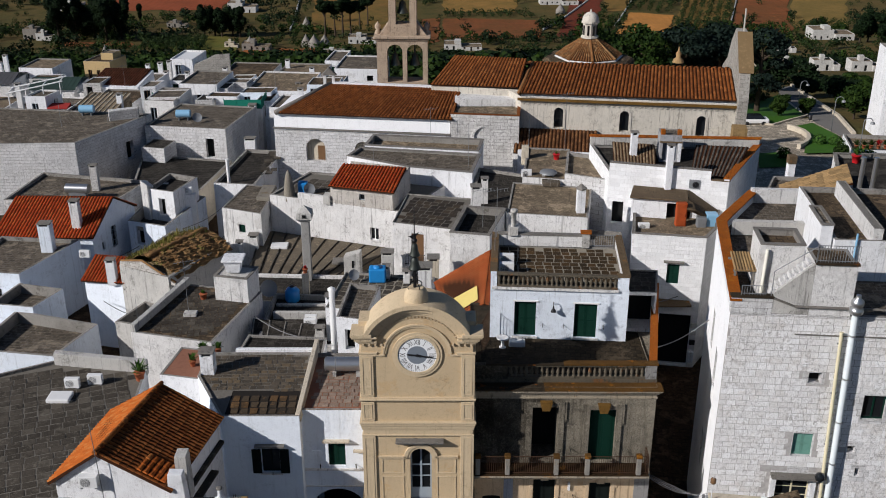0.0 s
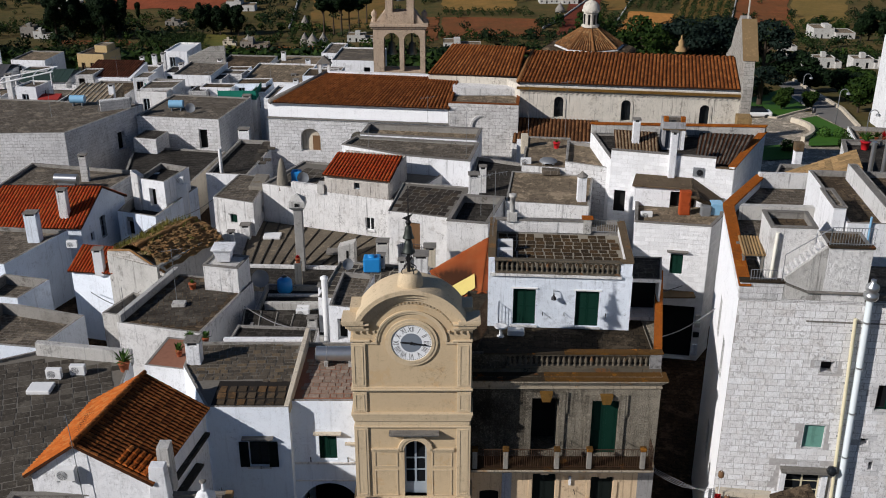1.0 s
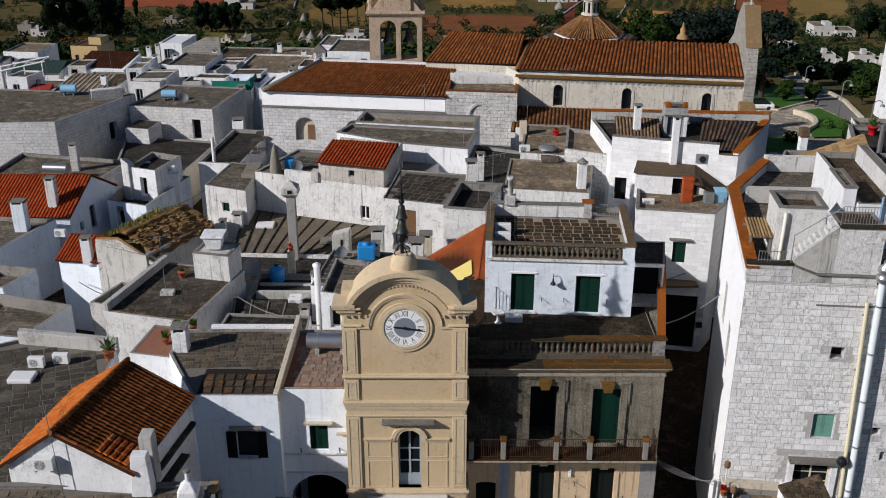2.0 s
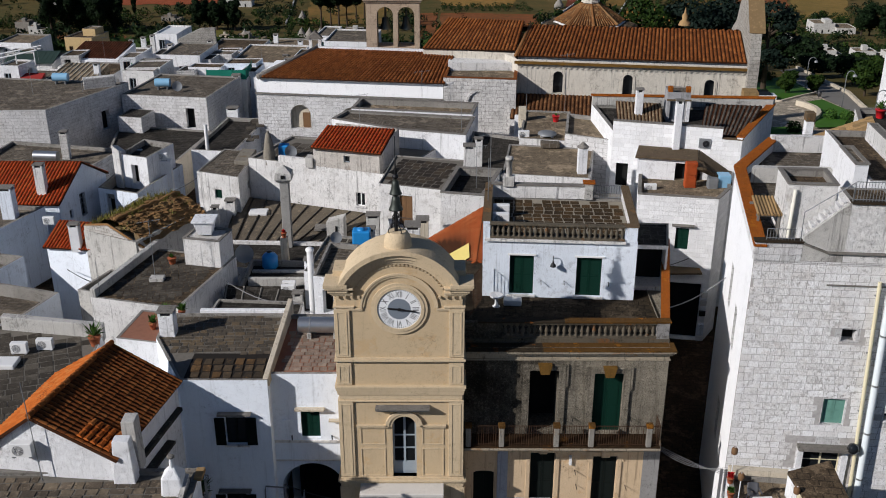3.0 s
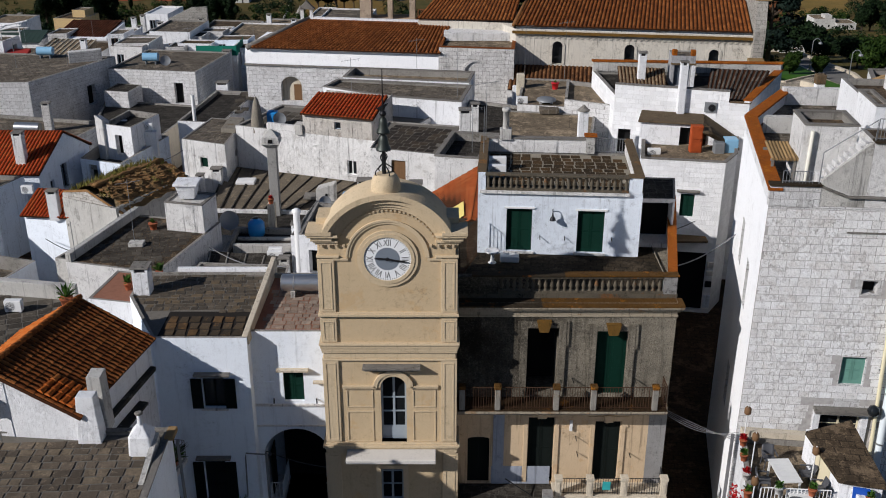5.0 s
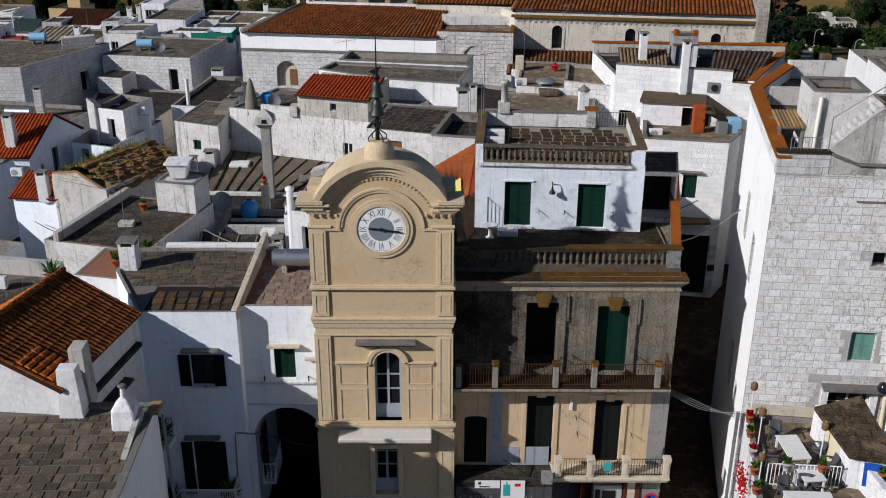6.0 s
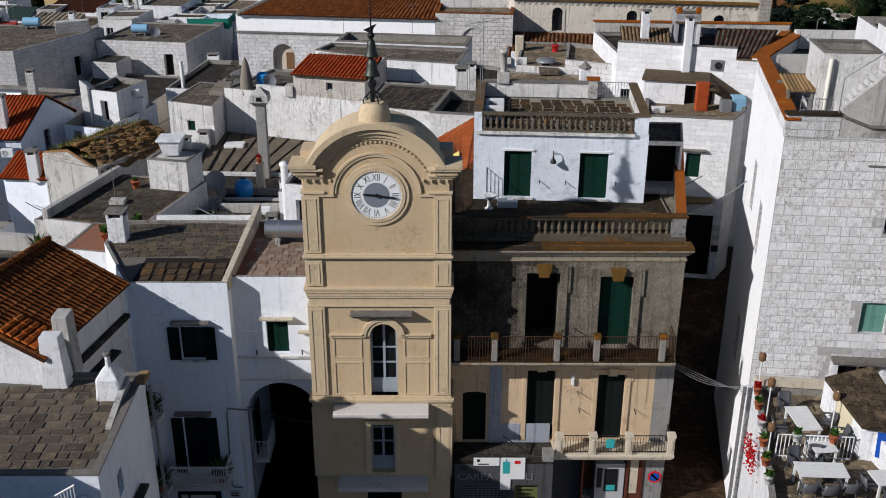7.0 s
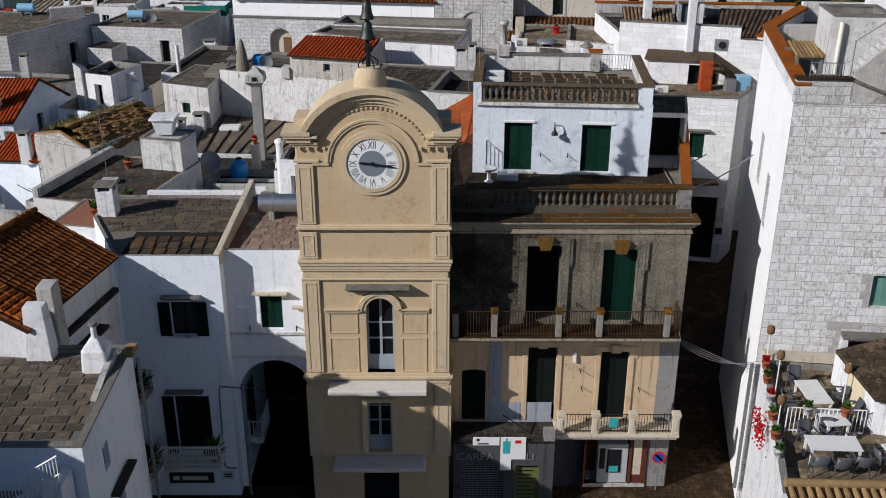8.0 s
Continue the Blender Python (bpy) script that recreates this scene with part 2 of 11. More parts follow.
WHITE = plaster("limewash white", (0.837, 0.8415, 0.855), (0.378, 0.3645, 0.351), 0.4, 0.36, 0.5)
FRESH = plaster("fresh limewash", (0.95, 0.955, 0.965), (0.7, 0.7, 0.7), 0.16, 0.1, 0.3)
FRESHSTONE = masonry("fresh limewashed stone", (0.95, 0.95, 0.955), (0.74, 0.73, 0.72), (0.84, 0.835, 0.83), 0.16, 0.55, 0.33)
BLUEFRESH = plaster("fresh blue limewash", (0.87, 0.92, 0.985), (0.5, 0.53, 0.58), 0.2, 0.16, 0.3)
BLUEWHITE = plaster("blue-tinted limewash", (0.79, 0.85, 0.93), (0.36, 0.385, 0.43), 0.4, 0.32, 0.45)
OLDWHITE = plaster("weathered limewash", (0.8096, 0.7964, 0.7788), (0.2552, 0.2332, 0.2068), 0.58, 0.55, 0.8, (0.484, 0.4532, 0.418))
GREYWALL = plaster("bare grey render", (0.544, 0.528, 0.496), (0.136, 0.128, 0.116), 0.72, 0.5, 0.6, (0.24, 0.228, 0.208))
CREAM = plaster("cream render", (0.5848, 0.516, 0.4042), (0.3612, 0.3096, 0.2408), 0.5, 0.5)
STONEWHITE = masonry("whitewashed stone", (0.747, 0.738, 0.7335), (0.36, 0.342, 0.324), (0.414, 0.4005, 0.387), 0.46, 0.58, 0.34)
RUBBLE = masonry("rough white stone", (0.6952, 0.6776, 0.6556), (0.264, 0.2464, 0.2244), (0.2992, 0.2816, 0.264), 0.6, 0.58, 0.34)
RUBBLEGREY = masonry("worn grey rubble", (0.6, 0.57, 0.53), (0.22, 0.2, 0.17), (0.27, 0.25, 0.22), 0.75, 0.5, 0.28)
RAWSTONE = masonry("raw limestone", (0.43, 0.4042, 0.3612), (0.215, 0.1978, 0.172), (0.1634, 0.1548, 0.1376), 0.7, 0.7, 0.34)
CHURCHWALL = plaster("church stone", (0.6192, 0.5762, 0.4988), (0.1892, 0.1634, 0.129), 0.48, 0.7, 0.4)
TOWER = plaster("tower ashlar", (0.5676, 0.4386, 0.2752), (0.43, 0.3182, 0.1892), 0.35, 0.12, 0.2, (0.5332, 0.3182, 0.129))
TOWERTRIM = plaster("tower moulding stone", (0.602, 0.4816, 0.3182), (0.3956, 0.301, 0.1806), 0.32, 0.2, 0.2)
STREAKED = plaster("black-streaked old limewash", (0.62, 0.58, 0.53), (0.2, 0.17, 0.14), 0.85, 0.8, 0.8, (0.33, 0.28, 0.23))
STAINSHADE = blackened("blackened facade stone")
PEACH = plaster("peach render", (0.5882, 0.4489, 0.2941), (0.3096, 0.2012, 0.1084), 0.42, 0.5, 0.25, (0.5108, 0.2941, 0.1238))
DADO = plaster("pale blue dado", (0.344, 0.3698, 0.43), (0.2064, 0.2236, 0.258), 0.5, 0.4)
WEATHERED = plaster("weathered wall top", (0.3096, 0.2924, 0.2666), (0.0602, 0.0533, 0.043), 0.85, 0.3, 0.7, (0.1032, 0.0903, 0.0731))
COPING = plaster("lichened coping", (0.344, 0.0946, 0.0086), (0.086, 0.0473, 0.0189), 0.75, 0.35, 0.7, (0.4472, 0.1548, 0.0129))
LICHEN = plaster("lichen-patched dark stone", (0.0421, 0.0313, 0.0193), (0.012, 0.0096, 0.0066), 0.7, 0.3, 0.5, (0.2528, 0.0783, 0.009))
OCHRE = plaster("ochre lichened stone", (0.1651, 0.0894, 0.0206), (0.0344, 0.0241, 0.0138), 0.7, 0.4, 0.5, (0.2339, 0.117, 0.0206))
BROWNCOPING = plaster("brown lichened coping", (0.1462, 0.1032, 0.0602), (0.0344, 0.0275, 0.0189), 0.7, 0.3, 0.6, (0.3096, 0.129, 0.0258))
GREYCOPING = plaster("grey coping stone", (0.2193, 0.2047, 0.1827), (0.0658, 0.0599, 0.0512), 0.8, 0.3, 0.6, (0.2924, 0.2705, 0.2412))
BALUSTRADE = plaster("baluster stone", (0.1204, 0.1023, 0.0752), (0.0151, 0.012, 0.0084), 0.7, 0.5, 0.4, (0.2167, 0.0783, 0.0108))
PAVE = paving("grey roof slabs", (0.1264, 0.104, 0.078), (0.06312, 0.05196, 0.0402), (0.1932, 0.1746, 0.1486))
PAVEBROWN = paving("brown roof slabs", (0.0993, 0.071, 0.0433), (0.0572, 0.0421, 0.0277), (0.0241, 0.0193, 0.0144))
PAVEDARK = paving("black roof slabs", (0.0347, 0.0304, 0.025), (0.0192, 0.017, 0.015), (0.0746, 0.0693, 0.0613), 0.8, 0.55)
PAVELIGHT = paving("pale roof screed", (0.1858, 0.1445, 0.0963), (0.1445, 0.1135, 0.0791), (0.1032, 0.0812, 0.0585), 3.1, 2.3, 0.25)
SLAB = pieces("roof slab stone", (0.0968, 0.0709, 0.0451), (0.0323, 0.0271, 0.0213), (0.1548, 0.0839, 0.0323), 0.95, 0.9)
SLABGREY = pieces("grey roof slab stone", (0.0865, 0.07375, 0.05875), (0.05262, 0.04512, 0.03612), (0.1279, 0.1129, 0.09025), 0.95, 0.9)
NEARSLAB = pieces("crusted roof slab stone", (0.1462, 0.1161, 0.086), (0.0731, 0.0602, 0.0473), (0.2064, 0.1634, 0.1118), 0.95, 0.85)
SLABJOINT = plainmat("dark slab bed", (0.0211, 0.0181, 0.0157), 0.95)
PALEJOINT = plainmat("pale mortar bed", (0.258, 0.2322, 0.1849), 0.95, 0, 0.5)
GREYJOINT = plainmat("grey mortar bed", (0.1548, 0.1409, 0.1199), 0.95, 0, 0.5)
NEARJOINT = plainmat("pale grey mortar bed", (0.1389, 0.1275, 0.1103), 0.95, 0, 0.5)
BLACKLEDGE = plaster("black-lichened ledge stone", (0.0464, 0.0413, 0.0351), (0.0077, 0.0067, 0.0057), 0.8, 0.3, 0.6, (0.1548, 0.1445, 0.129))
SLABBROWN = pieces("brown roof slab stone", (0.0645, 0.0426, 0.0213), (0.0291, 0.0213, 0.0129), (0.0968, 0.0549, 0.0226), 0.95, 0.8)
BRICKSTONE = limed_block("limewashed ashlar block", (0.92, 0.915, 0.915), (0.73, 0.71, 0.69), (0.33, 0.305, 0.28))
MORTAR = plainmat("grey lime mortar", (0.42, 0.4, 0.385), 0.95, 0, 0.8)
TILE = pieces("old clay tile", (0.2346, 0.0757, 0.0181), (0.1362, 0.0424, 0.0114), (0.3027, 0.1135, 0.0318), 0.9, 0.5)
# Brighter copy of the clay tile, sunlight put into its colour.
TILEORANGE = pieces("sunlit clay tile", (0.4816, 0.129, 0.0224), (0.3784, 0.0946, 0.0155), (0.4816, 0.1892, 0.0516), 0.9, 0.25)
TILERED = pieces("new red tile", (0.43, 0.0645, 0.012), (0.3096, 0.043, 0.0095), (0.43, 0.1032, 0.0224), 0.75, 0.3)
TILEROOM = pieces("dull orange tile", (0.3612, 0.0903, 0.0258), (0.2838, 0.0688, 0.0189), (0.387, 0.129, 0.043), 0.9, 0.25)
TILETAN = pieces("tan stone tile", (0.344, 0.2236, 0.1032), (0.1892, 0.129, 0.0645), (0.3956, 0.258, 0.1204))
# Dark tile pan: shade between the rows painted into it.
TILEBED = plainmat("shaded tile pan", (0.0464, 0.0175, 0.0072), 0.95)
GREEN = plainmat("dark green shutter paint", (0.0023, 0.024, 0.015), 0.75)
TEALSH = plainmat("faded green shutter paint", (0.13, 0.27, 0.22), 0.6)
BLACKGREEN = plainmat("black green louvre paint", (0.005, 0.008, 0.007), 0.8)
BROWNWOOD = plainmat("brown door wood", (0.16, 0.09, 0.045), 0.6)
REDWOOD = plainmat("reddish shop timber", (0.1, 0.028, 0.018), 0.45)
GREYPAINT = plainmat("grey blue joinery", (0.3, 0.35, 0.4), 0.5, 0, 0.15)
WHITEPAINT = plainmat("white gloss paint", (0.75, 0.75, 0.74), 0.4, 0, 0.12)
CREAMPAINT = plainmat("cream door paint", (0.62, 0.55, 0.38), 0.5, 0, 0.15)
IRON = plainmat("wrought iron", (0.02, 0.02, 0.022), 0.5, 0.6)
RUSTIRON = plainmat("rusty iron", (0.06, 0.032, 0.018), 0.85, 0.2)
GREYIRON = plainmat("grey painted iron", (0.22, 0.23, 0.24), 0.5, 0.3)
STEEL = plainmat("galvanised steel", (0.5332, 0.5418, 0.5504), 0.32, 0.9, 0.2)
BRONZE = plainmat("green bronze", (0.055, 0.062, 0.055), 0.5, 0.7)
PIPEWHITE = plainmat("white flue", (0.7, 0.76, 0.78), 0.35, 0, 0.15)
PIPEYELLOW = plainmat("ivory downpipe", (0.68, 0.62, 0.42), 0.45, 0, 0.25)
BLUEPLASTIC = plainmat("blue tank plastic", (0.02, 0.22, 0.55), 0.4, 0, 0.15)
PALEBLUE = plainmat("pale blue tank", (0.22, 0.42, 0.6), 0.4, 0, 0.2)
RUSTPAINT = plainmat("rusted orange sheet", (0.34, 0.065, 0.016), 0.8, 0, 0.9, 2.2)
TERRACOTTA = plainmat("terracotta pot", (0.36, 0.11, 0.05), 0.8)
CLAYFLOOR = plainmat("red clay pavers", (0.258, 0.1204, 0.0774), 0.85, 0, 0.4)
GREYPLASTIC = plainmat("grey chair plastic", (0.07, 0.072, 0.08), 0.5, 0, 0.1)
TABLEWHITE = plainmat("whitewashed table boards", (0.72, 0.72, 0.7), 0.6, 0, 0.2)
WIREGREY = plainmat("old cable sheath", (0.18, 0.18, 0.186), 0.6)
REDFLOWER = leafy("red petals", (0.25, 0.004, 0.006), (0.5, 0.015, 0.015))
POTLEAF = leafy("pot plant leaves", (0.0258, 0.0688, 0.0103), (0.086, 0.172, 0.0258))
DRYGRASS = leafy("dry roof weeds", (0.14, 0.13, 0.03), (0.3, 0.26, 0.07))
PINE = leafy("pine needles", (0.0034, 0.0089, 0.0028), (0.0124, 0.0275, 0.0069))
CEDAR = leafy("blue cedar needles", (0.0041, 0.0096, 0.0069), (0.0151, 0.0275, 0.0193))
OLIVE = leafy("olive leaves", (0.0083, 0.0179, 0.0041), (0.0344, 0.055, 0.0138))
BROAD = leafy("broad leaves", (0.006, 0.0169, 0.0024), (0.0331, 0.0602, 0.0072))
BARK = plainmat("bark", (0.06, 0.045, 0.032), 0.95)
GREENNET = plainmat("green netting", (0.0172, 0.172, 0.1204), 0.7)
YELLOWCLOTH = plainmat("ochre sheet", (0.62, 0.5, 0.16), 0.8, 0, 0.2)
DIALWHITE = plainmat("clock enamel", (0.8256, 0.8342, 0.8428), 0.6, 0, 0.0)
DIALGREY = plainmat("clock centre grey", (0.19, 0.22, 0.26), 0.45, 0, 0.1)
BLACKPAINT = plainmat("black paint", (0.012, 0.012, 0.014), 0.45)
SIGNRED = plainmat("sign red", (0.55, 0.015, 0.02), 0.4, 0, 0.1)
SIGNBLUE = plainmat("sign blue", (0.01, 0.07, 0.38), 0.4, 0, 0.1)
POSTER = plainmat("yellow green poster", (0.128, 0.144, 0.048), 0.7, 0, 0.2)
TEALPRINT = plainmat("teal print", (0.04, 0.35, 0.36), 0.5, 0, 0.2)


def glass_dark():
    n = Nodes("window glass", 0.08)
    n.p.inputs["IOR"].default_value = 1.45
    return n.done((0.012, 0.014, 0.016))


GLASS = glass_dark()
# Near-black coat: the darkness of rooms and recesses painted on.
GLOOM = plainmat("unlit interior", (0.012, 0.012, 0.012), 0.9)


# ---- mesh tools ----
class Geo:
    """Collects vertices and faces in world metres."""

    def __init__(self):
        self.v, self.f, self.s = [], [], []

    def add(self, vs, fs, smooth=False):
        k = len(self.v)
        self.v += [tuple(p) for p in vs]
        self.f += [tuple(i + k for i in q) for q in fs]
        self.s += [smooth] * len(fs)
        return self

    def box(self, x0, x1, y0, y1, z0, z1):
        return self.add([(x0, y0, z0), (x1, y0, z0), (x1, y1, z0), (x0, y1, z0), (x0, y0, z1), (x1, y0, z1), (x1, y1, z1), (x0, y1, z1)],
                        [(3, 2, 1, 0), (4, 5, 6, 7), (0, 1, 5, 4), (1, 2, 6, 5), (2, 3, 7, 6), (3, 0, 4, 7)])

    def obox(self, o, u, n, a0, a1, b0, b1, z0, z1):
        """A box in a wall's frame: a along u, b outward along n."""
        def P(a, b, z):
            return (o[0] + u[0] * a + n[0] * b, o[1] + u[1] * a + n[1] * b, z)
        return self.add([P(a0, b1, z0), P(a1, b1, z0), P(a1, b0, z0), P(a0, b0, z0), P(a0, b1, z1), P(a1, b1, z1), P(a1, b0, z1), P(a0, b0, z1)],
                        [(3, 2, 1, 0), (4, 5, 6, 7), (0, 1, 5, 4), (1, 2, 6, 5), (2, 3, 7, 6), (3, 0, 4, 7)])

    def prism(self, poly, z0, z1, top=True, bottom=True):
        n = len(poly)
        zt = z1 if isinstance(z1, (list, tuple)) else [z1] * n
        fs = [(i, (i + 1) % n, n + (i + 1) % n, n + i) for i in range(n)]
        if top:
            fs.append(tuple(range(n, 2 * n)))
        if bottom:
            fs.append(tuple(range(n - 1, -1, -1)))
        return self.add([(x, y, z0) for x, y in poly] + [(p[0], p[1], z) for p, z in zip(poly, zt)], fs)

    def rod(self, a, b, r0, r1=None, n=8, caps=True):
        r1 = r0 if r1 is None else r1
        a, b = Vector(a), Vector(b)
        d = (b - a).normalized()
        e = d.cross(Vector((0, 0, 1)) if abs(d.z) < 0.9 else Vector((1, 0, 0))).normalized()
        g = d.cross(e)
        vs = []
        for p, r in ((a, r0), (b, r1)):
            for k in range(n):
                w = 2 * math.pi * k / n
                vs.append(p + (e * math.cos(w) + g * math.sin(w)) * r)
        self.add(vs, [(i, (i + 1) % n, n + (i + 1) % n, n + i) for i in range(n)], n > 5)
        if caps:
            self.add(vs[:n], [tuple(range(n - 1, -1, -1))]).add(vs[n:], [tuple(range(n))])
        return self

    def tube(self, pts, r, n=5):
        """A round bar bent through points, in one connected mesh."""
        pts = [Vector(p) for p in pts]
        vs, last = [], None
        for i, p in enumerate(pts):
            d = (pts[min(i + 1, len(pts) - 1)] - pts[max(i - 1, 0)]).normalized()
            e = (last - d * last.dot(d)) if last else d.orthogonal()
            e = e.normalized() if e.length > 1e-4 else d.orthogonal().normalized()
            last, g = e, d.cross(e)
            vs += [p + (e * math.cos(2 * math.pi * k / n) + g * math.sin(2 * math.pi * k / n)) * r for k in range(n)]
        m = len(pts) - 1
        fs = [(i * n + k, i * n + (k + 1) % n, (i + 1) * n + (k + 1) % n, (i + 1) * n + k) for i in range(m) for k in range(n)]
        return self.add(vs, fs + [tuple(range(n - 1, -1, -1)), tuple(range(m * n, m * n + n))], n > 5)

    def lathe(self, c, profile, n=12, smooth=True, ax=None):
        """profile: (radius, height) from c upward."""
        vs = [(c[0] + r * math.cos(2 * math.pi * k / n), c[1] + r * math.sin(2 * math.pi * k / n), c[2] + h) for r, h in profile for k in range(n)]
        fs = [(j * n + k, j * n + (k + 1) % n, (j + 1) * n + (k + 1) % n, (j + 1) * n + k) for j in range(len(profile) - 1) for k in range(n)]
        self.add(vs, fs, smooth)
        self.add(vs[:n], [tuple(range(n - 1, -1, -1))]).add(vs[-n:], [tuple(range(n))])
        return self


def part(name, geo, material, parent=None, label="", bevel=0.0, kind=""):
    """Links a Geo as one mesh object under a thing or a part."""
    me = bpy.data.meshes.new(name)
    o = parent.matrix_world.translation if parent else Vector((0, 0, 0))
    if parent:
        o = WHERE[parent.name]
    me.from_pydata([(p[0] - o[0], p[1] - o[1], p[2] - o[2]) for p in geo.v], [], geo.f)
    me.polygons.foreach_set("use_smooth", geo.s)
    me.materials.append(material)
    me.update()
    ob = new(name, me)
    WHERE[ob.name] = o
    if parent:
        ob.parent = parent
    if bevel:
        b = ob.modifiers.new("worn edge", "BEVEL")
        b.width, b.segments, b.limit_method, b.angle_limit = bevel, 2, "ANGLE", radians(40)
    if label or kind:
        tagged(ob, label, kind=kind)
    return ob


WHERE = {}


def thing(name, at, label, category, group="", kind=""):
    """An Empty at the base of a thing."""
    e = new(name)
    e.empty_display_size = 0.3
    e.location = at
    WHERE[e.name] = Vector(at)
    return tagged(e, label, category, group, kind)


def solo(name, geo, material, at, label, category, group="", kind="", bevel=0.0):
    """A thing of one mesh, with its origin at its base."""
    me = bpy.data.meshes.new(name)
    me.from_pydata([(p[0] - at[0], p[1] - at[1], p[2] - at[2]) for p in geo.v], [], geo.f)
    me.polygons.foreach_set("use_smooth", geo.s)
    me.materials.append(material)
    me.update()
    ob = new(name, me)
    ob.location = at
    WHERE[ob.name] = Vector(at)
    if bevel:
        b = ob.modifiers.new("worn edge", "BEVEL")
        b.width, b.segments, b.limit_method, b.angle_limit = bevel, 2, "ANGLE", radians(40)
    return tagged(ob, label, category, group, kind)


def inset(poly, d):
    """The polygon (anticlockwise) moved inward by d."""
    n, out = len(poly), []
    for i in range(n):
        p, q, r = Vector(poly[i - 1]), Vector(poly[i]), Vector(poly[(i + 1) % n])
        a, b = (q - p).normalized(), (r - q).normalized()
        na, nb = Vector((-a.y, a.x)), Vector((-b.y, b.x))
        m = na + nb
        k = d / max(0.3, (1 + na.dot(nb)))
        out.append((q.x + m.x * k, q.y + m.y * k))
    return out


def inside(p, poly):
    hit, n = False, len(poly)
    for i in range(n):
        (x0, y0), (x1, y1) = poly[i - 1], poly[i]
        if (y0 > p[1]) != (y1 > p[1]) and p[0] < (x1 - x0) * (p[1] - y0) / (y1 - y0) + x0:
            hit = not hit
    return hit


def quad(fl, fr, depth):
    """Footprint from its front corners and depth, away from the square."""
    a, b = Vector(fl), Vector(fr)
    u = (b - a).normalized()
    n = Vector((-u.y, u.x))
    return [tuple(a), tuple(b), tuple(b + n * depth), tuple(a + n * depth)]


def wall_face(g, p0, p1, z0, z1, openings=(), usual=0.22):
    """One wall plane seen from the right of p0 to p1, with real openings (u0, u1, v0, v1, rise of arch)."""
    a, b = Vector(p0), Vector(p1)
    u = (b - a).normalized()
    n = Vector((u.y, -u.x))
    length = (b - a).length
    us = sorted({0.0, length, *(o[0] for o in openings), *(o[1] for o in openings)})
    vs = sorted({z0, z1, *(o[2] for o in openings), *(o[3] for o in openings)})

    def P(s, z, back=0.0):
        return (a.x + u.x * s - n.x * back, a.y + u.y * s - n.y * back, z)
    for s0, s1 in zip(us, us[1:]):
        for v0, v1 in zip(vs, vs[1:]):
            sm, vm = (s0 + s1) / 2, (v0 + v1) / 2
            if not any(o[0] < sm < o[1] and o[2] < vm < o[3] for o in openings):
                g.add([P(s0, v0), P(s1, v0), P(s1, v1), P(s0, v1)], [(0, 1, 2, 3)])
    for o in openings:
        s0, s1, v0, v1, arch = o[:5]
        deep = o[5] if len(o) > 5 else usual
        spring = v1 - arch
        g.add([P(s0, v0), P(s0, spring), P(s0, spring, deep), P(s0, v0, deep)], [(0, 1, 2, 3)])
        g.add([P(s1, v0), P(s1, spring), P(s1, spring, deep), P(s1, v0, deep)], [(3, 2, 1, 0)])
        g.add([P(s0, v0), P(s1, v0), P(s1, v0, deep), P(s0, v0, deep)], [(3, 2, 1, 0)])
        if arch:
            c, hw, k = (s0 + s1) / 2, (s1 - s0) / 2, 16
            arc = [(c - hw * math.cos(math.pi * i / k), spring + arch * math.sin(math.pi * i / k)) for i in range(k + 1)]
            for (q0, w0), (q1, w1) in zip(arc, arc[1:]):
                g.add([P(q0, w0), P(q1, w1), P(q1, v1), P(q0, v1)], [(0, 1, 2, 3)])
                g.add([P(q0, w0), P(q1, w1), P(q1, w1, deep), P(q0, w0, deep)], [(3, 2, 1, 0)])
        else:
            g.add([P(s0, v1), P(s1, v1), P(s1, v1, deep), P(s0, v1, deep)], [(0, 1, 2, 3)])
    return a, u, n


def louvres(g, o, u, n, a0, a1, b, z0, z1, step=0.09):
    """A louvred leaf: stiles, rails, slanted slats."""
    t, w = 0.04, 0.07
    g.obox(o, u, n, a0, a0 + w, b, b + t, z0, z1).obox(o, u, n, a1 - w, a1, b, b + t, z0, z1)
    zm = (z0 + z1) / 2
    for z in (z0, zm - w / 2, z1 - w):
        g.obox(o, u, n, a0 + w, a1 - w, b, b + t, z, z + w)
    z = z0 + w
    while z < z1 - w:
        def P(a, k, h):
            return (o[0] + u[0] * a + n[0] * k, o[1] + u[1] * a + n[1] * k, h)
        g.add([P(a0 + w, b + t, z), P(a1 - w, b + t, z), P(a1 - w, b + 0.005, z + step), P(a0 + w, b + 0.005, z + step)], [(0, 1, 2, 3)])
        z += step


